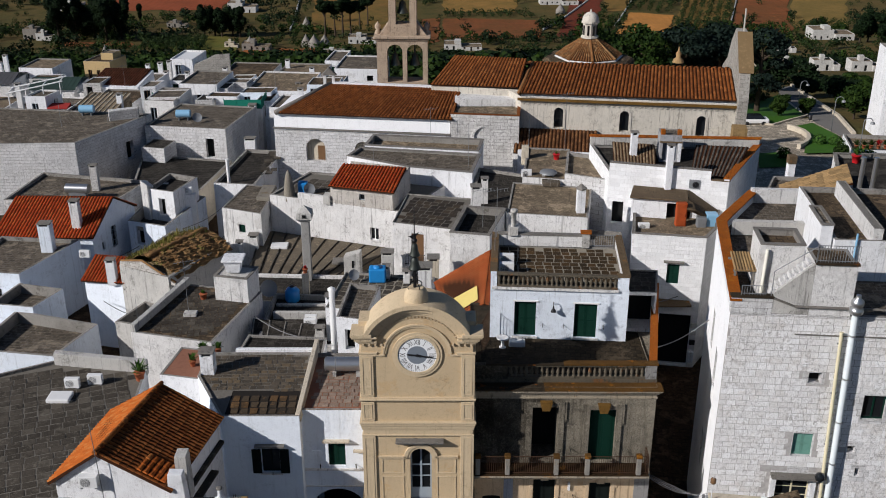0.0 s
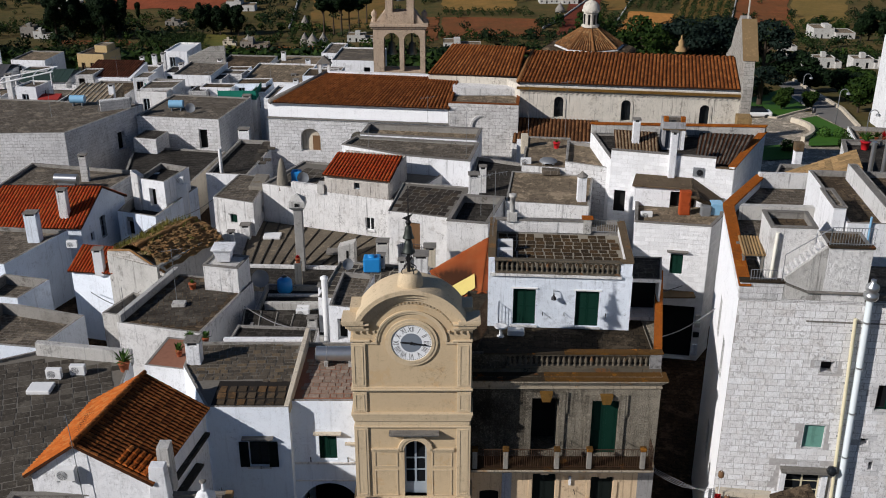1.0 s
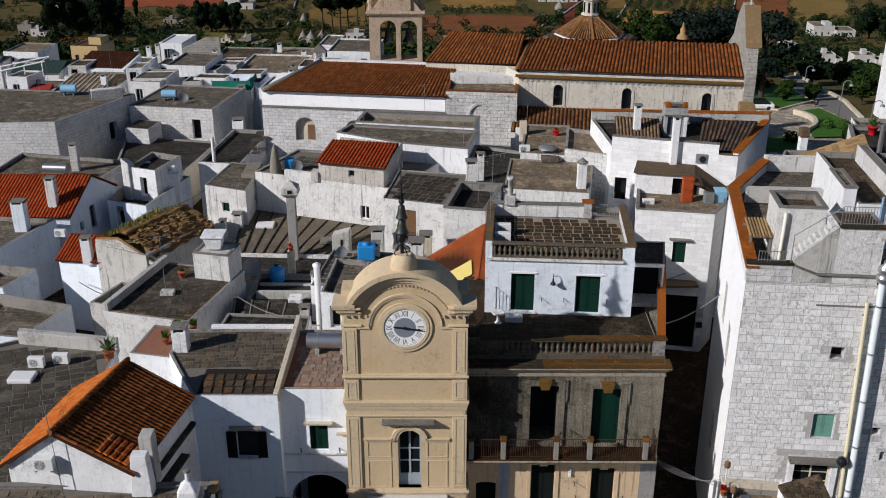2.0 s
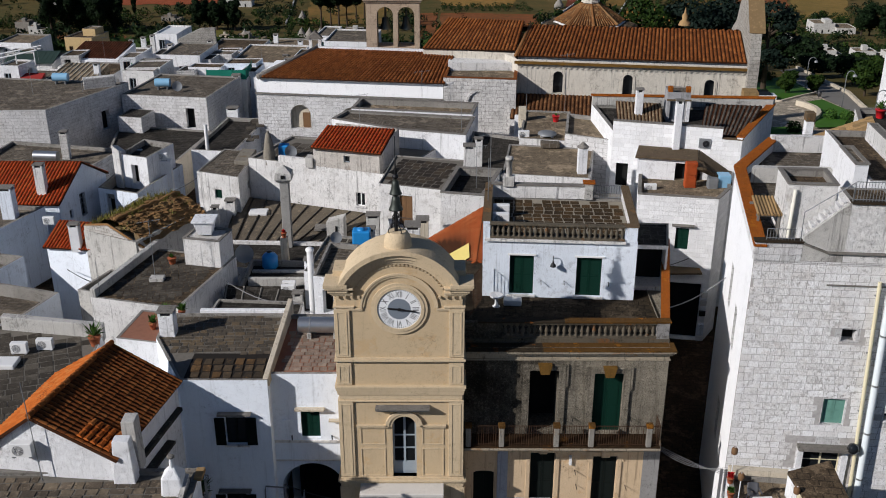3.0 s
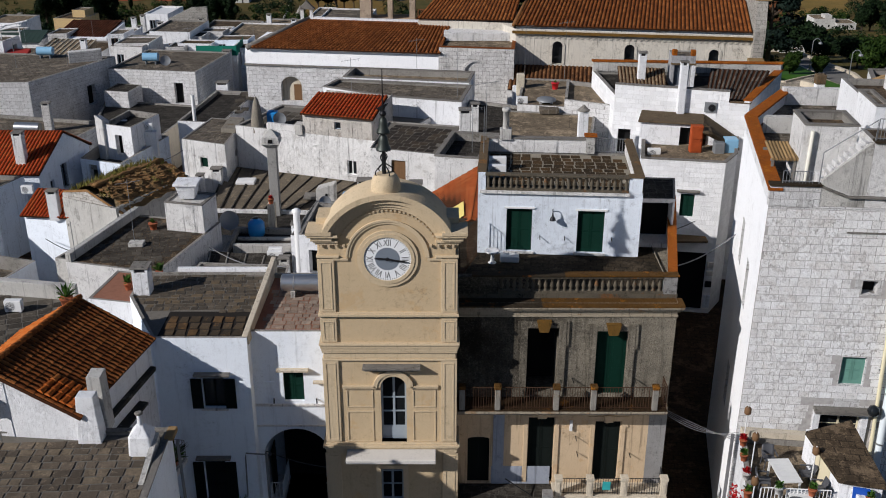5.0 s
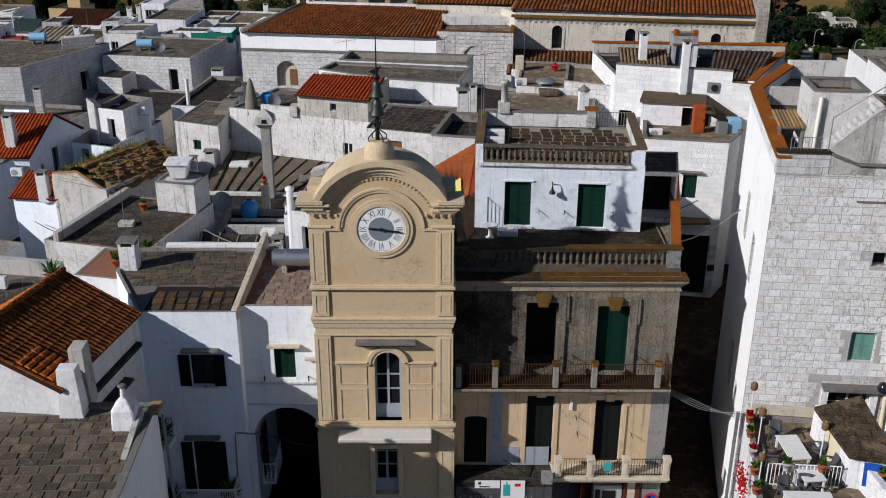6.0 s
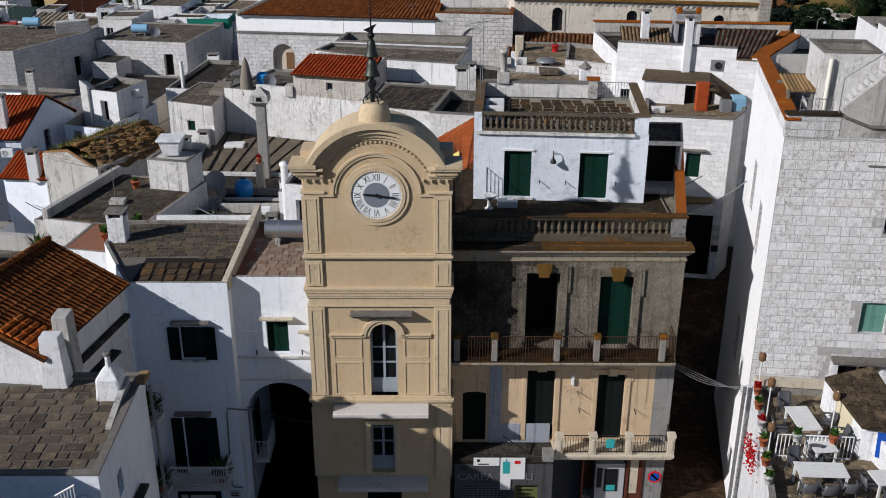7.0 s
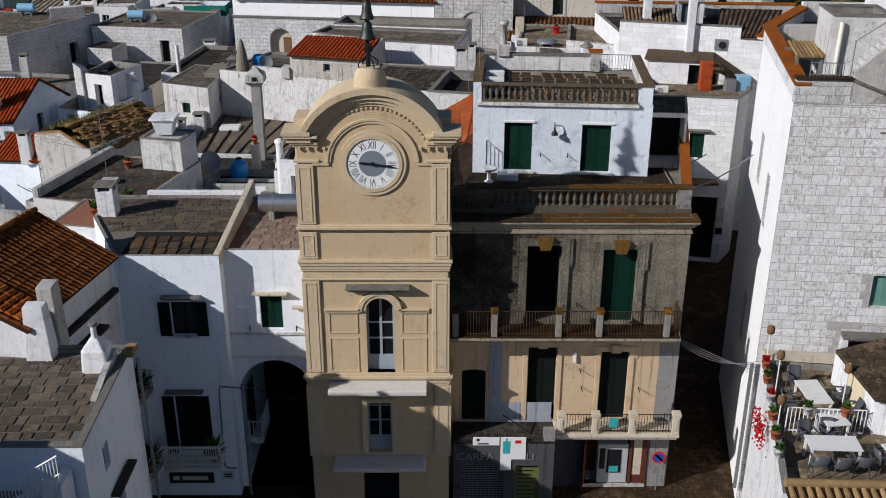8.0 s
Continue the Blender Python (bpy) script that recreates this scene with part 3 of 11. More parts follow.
def window(house, o, u, n, s0, s1, v0, v1, style, deep, arch=0.0):
    """Fits an opening: frame, glass and, by style, shutters, sill, hood."""
    def at(a, b, z):
        return (o[0] + u[0] * a + n[0] * b, o[1] + u[1] * a + n[1] * b, z)
    kind = "door" if "door" in style else "window"
    paint = {"green": GREEN, "teal": TEALSH, "black": BLACKGREEN, "brown": BROWNWOOD, "grey": GREYPAINT, "white": WHITEPAINT, "cream": CREAMPAINT}
    tone = next((paint[k] for k in paint if k in style), GREYPAINT)
    base = -deep
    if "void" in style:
        # A black sheet paints in the dark behind the opening.
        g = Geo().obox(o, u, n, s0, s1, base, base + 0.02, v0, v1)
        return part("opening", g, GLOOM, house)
    f = Geo()
    w = 0.06
    f.obox(o, u, n, s0, s0 + w, base, base + 0.07, v0, v1).obox(o, u, n, s1 - w, s1, base, base + 0.07, v0, v1)
    f.obox(o, u, n, s0 + w, s1 - w, base, base + 0.07, v1 - w, v1).obox(o, u, n, s0 + w, s1 - w, base, base + 0.07, v0, v0 + w)
    m = (s0 + s1) / 2
    leaf = "leaf" in style
    if not leaf and (s1 - s0) > 0.5:
        f.obox(o, u, n, m - 0.04, m + 0.04, base, base + 0.06, v0 + w, v1 - w)
        if v1 - v0 > 1.9:
            k = 4
            for i in range(1, k):
                z = v0 + (v1 - v0) * i / k
                f.obox(o, u, n, s0 + w, m - 0.04, base, base + 0.05, z, z + 0.03).obox(o, u, n, m + 0.04, s1 - w, base, base + 0.05, z, z + 0.03)
    win = part(kind, f, tone, house)
    if leaf:
        g = Geo()
        for c0, c1 in ((s0 + w, m - 0.005), (m + 0.005, s1 - w)):
            if "louvre" in style:
                louvres(g, o, u, n, c0, c1, base + 0.03, v0 + w, v1 - w)
            else:
                g.obox(o, u, n, c0, c1, base + 0.01, base + 0.045, v0 + w, v1 - w)
                for z0, z1 in ((v0 + 0.2, v0 + (v1 - v0) * 0.4), (v0 + (v1 - v0) * 0.45, v1 - 0.2)):
                    g.obox(o, u, n, c0 + 0.1, c1 - 0.1, base + 0.045, base + 0.06, z0, z1)
        part("shutter" if kind == "window" else "door_leaf", g, tone, win)
        # Dark backing painted for the unlit room behind the leaf.
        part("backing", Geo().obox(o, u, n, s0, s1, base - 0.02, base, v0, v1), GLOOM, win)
    else:
        part("pane", Geo().obox(o, u, n, s0 + 0.02, s1 - 0.02, base - 0.02, base + 0.02, v0 + 0.02, v1 - 0.02), GLASS, win)
        if "panel" in style:
            part("door_panel", Geo().obox(o, u, n, s0 + w, s1 - w, base + 0.02, base + 0.06, v0 + w, v0 + 0.9), tone, win)
    if "open" in style:
        ww = (s1 - s0) / 2
        for c0, c1, nm in ((s0 - ww - 0.02, s0 - 0.02, "shutter"), (s1 + 0.02, s1 + ww + 0.02, "shutter")):
            g = Geo()
            louvres(g, o, u, n, c0, c1, 0.05, v0, v1)
            part(nm, g, tone if "green" in style or "black" in style else BLACKGREEN, win)
    if "sill" in style:
        part("sill", Geo().obox(o, u, n, s0 - 0.12, s1 + 0.12, -0.05, 0.12, v0 - 0.09, v0 - 0.003), OLDWHITE, win)
    if "lintel" in style:
        part("lintel", Geo().obox(o, u, n, s0 - 0.25, s1 + 0.25, 0.0, 0.28, v1 + 0.14, v1 + 0.21), CREAM, win)
    if "hood" in style:
        g = Geo().obox(o, u, n, s0 - 0.3, s1 + 0.3, 0.0, 0.3, v1 + 0.22, v1 + 0.3).obox(o, u, n, s0 - 0.26, s1 + 0.26, 0.0, 0.2, v1 + 0.15, v1 + 0.22)
        part("hood", g, GREYCOPING, win)
    if "bars" in style:
        g = Geo()
        s = s0 + 0.1
        while s < s1:
            g.rod(at(s, 0.05, v0), at(s, 0.05, v1), 0.012, n=5)
            s += 0.12
        g.rod(at(s0, 0.05, v0 + 0.1), at(s1, 0.05, v0 + 0.1), 0.012, n=5).rod(at(s0, 0.05, v1 - 0.1), at(s1, 0.05, v1 - 0.1), 0.012, n=5)
        part("grille", g, IRON, win)
    return win


def house(label, poly, z0, z1, wall=None, roof=None, parapet=0.35, thick=0.28, coping=None, holes=None, name="house",
          category="house", deep=0.5, zroof=None, only=None, top=None):
    """A flat-roofed block. holes: {edge: [(u, z, width, height, style)]}; only: the edges that carry a coping."""
    cx, cy = sum(p[0] for p in poly) / len(poly), sum(p[1] for p in poly) / len(poly)
    h = thing(name, (cx, cy, z0), label, category)
    g, n = Geo(), len(poly)
    todo = []
    for i in range(n):
        p0, p1 = poly[i], poly[(i + 1) % n]
        ops = []
        for s, z, w, t, style in (holes or {}).get(i, ()):
            arch = w / 2 if "arch" in style else 0.0
            ops.append((s, s + w, z, z + t, arch, deep if "void" in style else 0.22))
            todo.append((i, s, s + w, z, z + t, style))
        o, u, nn = wall_face(g, p0, p1, z0, z1, ops, deep)
        for q in todo:
            if q[0] == i and len(q) == 6:
                todo[todo.index(q)] = (*q, (o, u, nn))
    thick *= 0.72
    inner = inset(poly, thick)
    zr = z1 - parapet if zroof is None else zroof
    tops = Geo()
    for i in range(n):
        a, b, c, d = poly[i], poly[(i + 1) % n], inner[(i + 1) % n], inner[i]
        tops.add([(*b, z1), (*a, z1), (*d, z1), (*c, z1)], [(1, 0, 3, 2)])
        tops.add([(*d, z1), (*c, z1), (*c, zr), (*d, zr)], [(0, 3, 2, 1)])
    part("wall", g, wall or WHITE, h)
    part("parapet_top", tops, top or WEATHERED, h)
    part("roof", Geo().add([(*p, zr) for p in inset(poly, thick - 0.02)], [tuple(range(n))]), roof or PAVE, h)
    if coping:
        c = Geo()
        out, inn = inset(poly, -0.04), inset(poly, thick + 0.03)
        for i in range(n):
            j = (i + 1) % n
            if only and i not in only:
                continue
            vs = [(*out[i], z1 + 0.004), (*out[j], z1 + 0.004), (*inn[j], z1 + 0.004), (*inn[i], z1 + 0.004)]
            c.add(vs + [(x, y, z + 0.07) for x, y, z in vs], [(4, 5, 6, 7), (0, 1, 5, 4), (2, 3, 7, 6), (3, 2, 1, 0)])
        part("coping", c, coping, h)
    for i, s0, s1, v0, v1, style, fr in todo:
        window(h, *fr, s0, s1, v0, v1, style, deep if "void" in style else 0.22)
    return h


def slabs(parent, poly, z, size=(0.55, 0.4), seed=1, turn=0.0, material=None, gap=0.04, proud=0.02, single=False, name="roof_slab", even=False):
    """Stone slabs laid in broken courses inside a footprint; z may be a function of x, y."""
    rnd = random.Random(seed)
    zf = z if callable(z) else (lambda x, y: z)
    cs, sn = math.cos(turn), math.sin(turn)
    cx, cy = sum(p[0] for p in poly) / len(poly), sum(p[1] for p in poly) / len(poly)
    span = max(math.hypot(p[0] - cx, p[1] - cy) for p in poly)
    g, v, count = Geo(), -span, 0
    while v < span:
        hgt = size[1] * (rnd.uniform(0.95, 1.05) if even else rnd.uniform(0.85, 1.15))
        s = -span - (0.12 if even else 1.0) * rnd.random() * size[0]
        while s < span:
            w = size[0] * (rnd.uniform(0.94, 1.06) if even else rnd.uniform(0.6, 1.35))
            q = gap * 0.6
            cor = [(s + gap + rnd.uniform(-q, q), v + gap + rnd.uniform(-q, q)), (s + w + rnd.uniform(-q, 0), v + gap + rnd.uniform(-q, q)), (s + w + rnd.uniform(-q, 0), v + hgt + rnd.uniform(-q, 0)), (s + gap + rnd.uniform(-q, q), v + hgt + rnd.uniform(-q, 0))]
            pts = [(cx + a * cs - b * sn, cy + a * sn + b * cs) for a, b in cor]
            if all(inside(p, poly) for p in pts):
                up = proud * rnd.uniform(0.5, 1.5)
                vs = [(x, y, zf(x, y) - 0.02) for x, y in pts] + [(x, y, zf(x, y) + up + rnd.uniform(-0.2, 0.2) * proud) for x, y in pts]
                fs = [(4, 5, 6, 7), (0, 1, 5, 4), (1, 2, 6, 5), (2, 3, 7, 6), (3, 0, 4, 7)]
                if single and count < 280:
                    part(name, Geo().add(vs, fs), material or SLAB, parent)
                    count += 1
                else:
                    g.add(vs, fs)
            s += w
        v += hgt
    if g.v:
        part(name + "s", g, material or SLAB, parent, kind="stuff")


def tile_sheet(g, e0, e1, r0, r1, step=0.24, course=0.42, rnd=None, rad=0.105, split=None, limit=280):
    """Curved clay tiles in overlapping courses on a slope between an eave e0-e1 and a ridge r0-r1."""
    rnd = rnd or random.Random(3)
    e0, e1, r0, r1 = (Vector(p) for p in (e0, e1, r0, r1))
    cols = max(2, int((e1 - e0).length / step))
    rows = max(1, int((r0 - e0).length / course))
    nrm = (e1 - e0).cross(r0 - e0).normalized()
    if nrm.z < 0:
        nrm = -nrm
    singles = []
    for i in range(cols):
        for j in range(rows):
            fa, fb = (i + 0.5) / cols, j / rows

            def P(a, b):
                return e0.lerp(e1, a).lerp(r0.lerp(r1, a), b)
            lo, hi = P(fa, fb), P(fa, min(1.0, fb + 1.12 / rows))
            ax = (hi - lo).normalized()
            side = ax.cross(nrm).normalized()
            jig = rnd.uniform(-0.012, 0.012)
            lift = rnd.uniform(0.0, 0.015)
            ra, rb = rad * rnd.uniform(1.02, 1.12), rad * 0.82
            vs = []
            for c, r, up in ((lo, ra, 0.014 + lift * 0.6), (hi, rb, 0.0)):
                for k in range(5):
                    w = math.pi * k / 4
                    vs.append(c + side * (math.cos(w) * r * 0.92 + jig * 0.5) + nrm * (math.sin(w) * r * 0.75 + up))
            fs = [(k, k + 1, 6 + k, 5 + k) for k in range(4)] + [(4, 3, 2, 1, 0)]
            if split and split(i, j) and len(singles) < limit:
                singles.append((vs, fs))
            else:
                g.add(vs, fs, False)
    return singles


def tiled_slope(parent, e0, e1, r0, r1, material, step=0.24, course=0.42, rad=0.105, seed=3, split=None, name="roof_tile"):
    """A tiled slope: bed, tiles."""
    n = (Vector(e1) - Vector(e0)).cross(Vector(r0) - Vector(e0)).normalized()
    if n.z < 0:
        n = -n
    d = n * 0.06
    bed = Geo()
    pts = [Vector(p) for p in (e0, e1, r1, r0)]
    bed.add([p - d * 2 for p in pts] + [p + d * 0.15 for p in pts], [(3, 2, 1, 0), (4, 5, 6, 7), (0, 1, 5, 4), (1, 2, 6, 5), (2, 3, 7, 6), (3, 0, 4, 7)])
    # Bed tone carries the painted shade of the gaps.
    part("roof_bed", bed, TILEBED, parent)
    g = Geo()
    for vs, fs in tile_sheet(g, e0, e1, r0, r1, step, course, random.Random(seed), rad, split):
        part(name, Geo().add(vs, fs), material, parent)
    if g.v:
        part(name + "s", g, material, parent, kind="stuff")


def chimney(x, y, z0, z1, w=0.5, d=0.45, cap="flat", wall=None, label="white limewashed chimney on a flat roof", taper=0.0):
    c = thing("chimney", (x, y, z0), label, "chimney")
    h = 0.0 if cap == "none" else 0.28
    g = Geo()
    a, b = w / 2, w / 2 - taper
    e, f = d / 2, d / 2 - taper
    g.add([(x - a, y - e, z0), (x + a, y - e, z0), (x + a, y + e, z0), (x - a, y + e, z0), (x - b, y - f, z1 - h), (x + b, y - f, z1 - h), (x + b, y + f, z1 - h), (x - b, y + f, z1 - h)],
          [(3, 2, 1, 0), (4, 5, 6, 7), (0, 1, 5, 4), (1, 2, 6, 5), (2, 3, 7, 6), (3, 0, 4, 7)])
    part("shaft", g, wall or WHITE, c, bevel=0.03)
    if cap == "flat":
        for sx in (-1, 1):
            for sy in (-1, 1):
                q = Geo().box(x + sx * (b - 0.06) - 0.06, x + sx * (b - 0.06) + 0.06, y + sy * (f - 0.06) - 0.06, y + sy * (f - 0.06) + 0.06, z1 - h, z1 - 0.08)
                part("cap_post", q, wall or WHITE, c)
        part("flue", Geo().box(x - b + 0.1, x + b - 0.1, y - f + 0.1, y + f - 0.1, z1 - h, z1 - 0.12), BLACKPAINT, c)
        part("cap", Geo().box(x - b - 0.06, x + b + 0.06, y - f - 0.06, y + f + 0.06, z1 - 0.08, z1), GREYCOPING, c, bevel=0.02)
    elif cap == "cone":
        part("cap", Geo().lathe((x, y, z1 - h), [(b * 1.3, 0), (b * 1.3, 0.1), (b * 0.9, 0.16), (0.05, 0.42)], 8, False), GREYCOPING, c)
    return c


def pot_plant(x, y, z, r=0.22, material=None, leaf=None, tall=0.5, label="terracotta pot with a green plant", seed=0):
    p = thing("potted_plant", (x, y, z), label, "plant")
    part("pot", Geo().lathe((x, y, z), [(r * 0.68, 0), (r * 0.95, r * 1.5), (r * 1.05, r * 1.5), (r * 1.05, r * 1.75)], 12), material or TERRACOTTA, p)
    rnd, g = random.Random(seed), Geo()
    for _ in range(70):
        w, q = rnd.uniform(0, 6.28), rnd.uniform(0.1, 1.0)
        base = Vector((x, y, z + r * 1.7))
        tip = base + Vector((math.cos(w) * q * tall * 0.8, math.sin(w) * q * tall * 0.8, rnd.uniform(0.15, 1.0) * tall))
        side = Vector((-math.sin(w), math.cos(w), 0)) * 0.045
        mid = base.lerp(tip, 0.6) + Vector((0, 0, 0.05))
        g.add([base, mid - side, tip, mid + side], [(0, 1, 2, 3)])
    part("leaves", g, leaf or POTLEAF, p)
    return p


def antenna(x, y, z0, z1, label="thin metal television antenna on a roof", arms=True, lean=0.0):
    a = thing("antenna", (x, y, z0), label, "antenna")
    part("mast", Geo().rod((x, y, z0), (x + lean, y, z1), 0.022, 0.015, 6), GREYIRON, a)
    if arms:
        g = Geo().rod((x - 0.7 + lean, y - 0.1, z1 - 0.25), (x + 0.7 + lean, y + 0.2, z1 - 0.1), 0.014, n=5)
        for k in range(7):
            s = -0.6 + 0.2 * k
            g.rod((x + s + lean, y - 0.25, z1 - 0.18), (x + s + lean, y + 0.28, z1 - 0.18), 0.008, n=4)
        part("boom", g, GREYIRON, a)
    return a


def dish(x, y, z, r=0.4, label="grey satellite dish on a roof"):
    d = thing("satellite_dish", (x, y, z), label, "satellite dish")
    part("post", Geo().rod((x, y, z), (x, y, z + r * 1.2), 0.025, n=6), GREYIRON, d)
    g, n = Geo(), 16
    c, f = Vector((x, y - 0.05, z + r * 1.4)), Vector((0.35, -0.8, 0.45)).normalized()
    e = f.cross(Vector((0, 0, 1))).normalized()
    h = e.cross(f)
    vs = [c]
    for ring in (0.5, 1.0):
        for k in range(n):
            w = 2 * math.pi * k / n
            vs.append(c + (e * math.cos(w) + h * math.sin(w)) * r * ring + f * (ring * ring * r * 0.3))
    fs = [(0, 1 + k, 1 + (k + 1) % n) for k in range(n)] + [(1 + k, 1 + n + k, 1 + n + (k + 1) % n, 1 + (k + 1) % n) for k in range(n)]
    part("bowl", g.add(vs, fs, True), GREYIRON, d)
    return d


def air_unit(x, y, z, w=0.85, turn=False):
    a = thing("air_conditioner", (x, y, z), "white outdoor air conditioning unit on a roof", "air conditioner")
    part("casing", Geo().box(x - w / 2, x + w / 2, y - 0.16, y + 0.16, z + 0.06, z + 0.66), WHITEPAINT, a, bevel=0.02)
    g = Geo()
    for k in range(5):
        r0, r1 = 0.03 + 0.045 * k, 0.045 + 0.045 * k
        n = 20
        vs = [(x - 0.12 + r * math.cos(6.2832 * i / n), y - 0.172, z + 0.36 + r * math.sin(6.2832 * i / n)) for r in (r0, r1) for i in range(n)]
        g.add(vs, [(i, (i + 1) % n, n + (i + 1) % n, n + i) for i in range(n)])
    part("fan_grille", g, BLACKPAINT, a)
    for q in (x - w / 2 + 0.05, x + w / 2 - 0.15):
        part("foot", Geo().box(q, q + 0.1, y - 0.16, y + 0.16, z, z + 0.06), GREYIRON, a)
    return a


def railing(parent, a, b, z, h=0.95, step=0.12, material=None, r=0.012, name="railing"):
    g, a, b = Geo(), Vector(a), Vector(b)
    n = max(2, int((b - a).length / step))
    for k in range(n + 1):
        p = a.lerp(b, k / n)
        g.rod((p.x, p.y, z), (p.x, p.y, z + h), r * (1.6 if k % 10 == 0 else 1), n=5)
    for q in (0.08, h):
        g.rod((a.x, a.y, z + q), (b.x, b.y, z + q), r * 1.6, n=5)
    return part(name, g, material or IRON, parent)


def baluster_run(parent, a, b, z, h=0.75, step=0.27, material=None):
    """Turned stone balusters between a plinth and a rail, each one a part on a shared mesh."""
    a, b = Vector(a), Vector(b)
    u = (b - a).normalized()
    nn = Vector((u.y, -u.x))
    L = (b - a).length
    part("plinth", Geo().obox(a, u, nn, 0, L, -0.14, 0.14, z, z + 0.1), material or BALUSTRADE, parent)
    part("handrail", Geo().obox(a, u, nn, -0.02, L + 0.02, -0.15, 0.15, z + h - 0.11, z + h), material or BALUSTRADE, parent, bevel=0.02)
    prof = [(0.085, 0), (0.085, 0.06), (0.05, 0.08), (0.06, 0.12), (0.1, 0.22), (0.085, 0.32), (0.05, 0.44), (0.045, 0.48), (0.08, 0.5), (0.08, h - 0.21)]
    me = None
    n = int(L / step)
    o = WHERE[parent.name]
    for k in range(n):
        p = a + u * (step * 0.5 + k * (L - step) / max(1, n - 1))
        if me is None:
            g = Geo().lathe((0, 0, 0), prof, 8)
            me = bpy.data.meshes.new("baluster")
            me.from_pydata(g.v, [], g.f)
            me.polygons.foreach_set("use_smooth", g.s)
            me.materials.append(material or BALUSTRADE)
        ob = new("baluster", me)
        ob.parent = parent
        ob.location = (p.x - o[0], p.y - o[1], z + 0.1 - o[2])


def words(parent, text, at, size, material, turn=(90, 0, 0), extrude=0.01, name="lettering"):
    cu = bpy.data.curves.new(name, "FONT")
    cu.body, cu.size, cu.extrude = text, size, extrude
    cu.align_x, cu.align_y = "CENTER", "CENTER"
    cu.materials.append(material)
    ob = new(name, cu)
    o = WHERE[parent.name]
    ob.parent = parent
    ob.matrix_basis = pose(at[0] - o[0], at[1] - o[1], at[2] - o[2], *turn)
    return ob


def arc_band(c, r0, r1, y0, y1, a0, a1, n=36):
    """A moulding bent round an arc, facing the square: one closed strip."""
    vs, fs = [], []
    for i in range(n + 1):
        w = math.radians(a0 + (a1 - a0) * i / n)
        for r, y in ((r0, y0), (r1, y0), (r1, y1), (r0, y1)):
            vs.append((c[0] + r * math.cos(w), y, c[1] + r * math.sin(w)))
    for i in range(n):
        for k in range(4):
            p, q = 4 * i + k, 4 * i + (k + 1) % 4
            fs.append((p, q, q + 4, p + 4))
    fs += [(3, 2, 1, 0), (4 * n, 4 * n + 1, 4 * n + 2, 4 * n + 3)]
    return Geo().add(vs, fs)


def ashlar(parent, o, u, n, a0, a1, z0, z1, material, skip=(), width=0.62, height=0.27, seed=1, near=None, name="stone_block"):
    """Whitewashed squared blocks laid proud of the wall, each with its own face."""
    rnd, rest, count, z = random.Random(seed), Geo(), 0, z0
    while z < z1 - 0.1:
        h = min(height * rnd.uniform(0.85, 1.15), z1 - z)
        a = a0 - rnd.random() * width
        while a < a1:
            w = width * rnd.uniform(0.55, 1.3)
            p, q = max(a, a0) + 0.005, min(a + w, a1) - 0.005
            a += w
            if q - p < 0.12 or any(p < s1 + 0.02 and q > s0 - 0.02 and z < v1 + 0.02 and z + h > v0 - 0.02 for s0, s1, v0, v1 in skip):
                continue
            out = rnd.uniform(0.004, 0.013)
            e = 0.009
            c = [(p, z + 0.004), (q, z + 0.004), (q, z + h - 0.004), (p, z + h - 0.004)]
            d = [(p + e, z + 0.004 + e), (q - e, z + 0.004 + e * rnd.uniform(0.6, 1.6)), (q - e * rnd.uniform(0.6, 1.8), z + h - 0.004 - e), (p + e, z + h - 0.004 - e)]
            vs = [(o[0] + u[0] * x + n[0] * b, o[1] + u[1] * x + n[1] * b, y) for pts, b in ((c, -0.02), (d, out)) for x, y in pts]
            fs = [(4, 5, 6, 7), (0, 1, 5, 4), (1, 2, 6, 5), (2, 3, 7, 6), (3, 0, 4, 7)]
            if near and near(p, z) and count < 290:
                part(name, Geo().add(vs, fs), material, parent)
                count += 1
            else:
                rest.add(vs, fs)
        z += h
    if rest.v:
        part(name + "s", rest, material, parent, kind="stuff")


# ---- the ground: the hill town, then the slope and the valley ----
STEPS = [(-200, -0.5), (60, -0.5), (106, -0.6), (120, -0.8), (145, -3.2), (200, -13), (260, -27), (345, -46), (450, -69), (560, -82), (640, -88), (800, -92), (1500, -88), (4200, -60)]


def land(x, y):
    for (y0, z0), (y1, z1) in zip(STEPS, STEPS[1:]):
        if y <= y1:
            z = z0 + (z1 - z0) * (y - y0) / (y1 - y0)
            break
    else:
        z = STEPS[-1][1]
    if y > 150:
        z += noise.noise((x * 0.006, y * 0.006, 0.3)) * min(1.2, (y - 150) * 0.01)
    return z


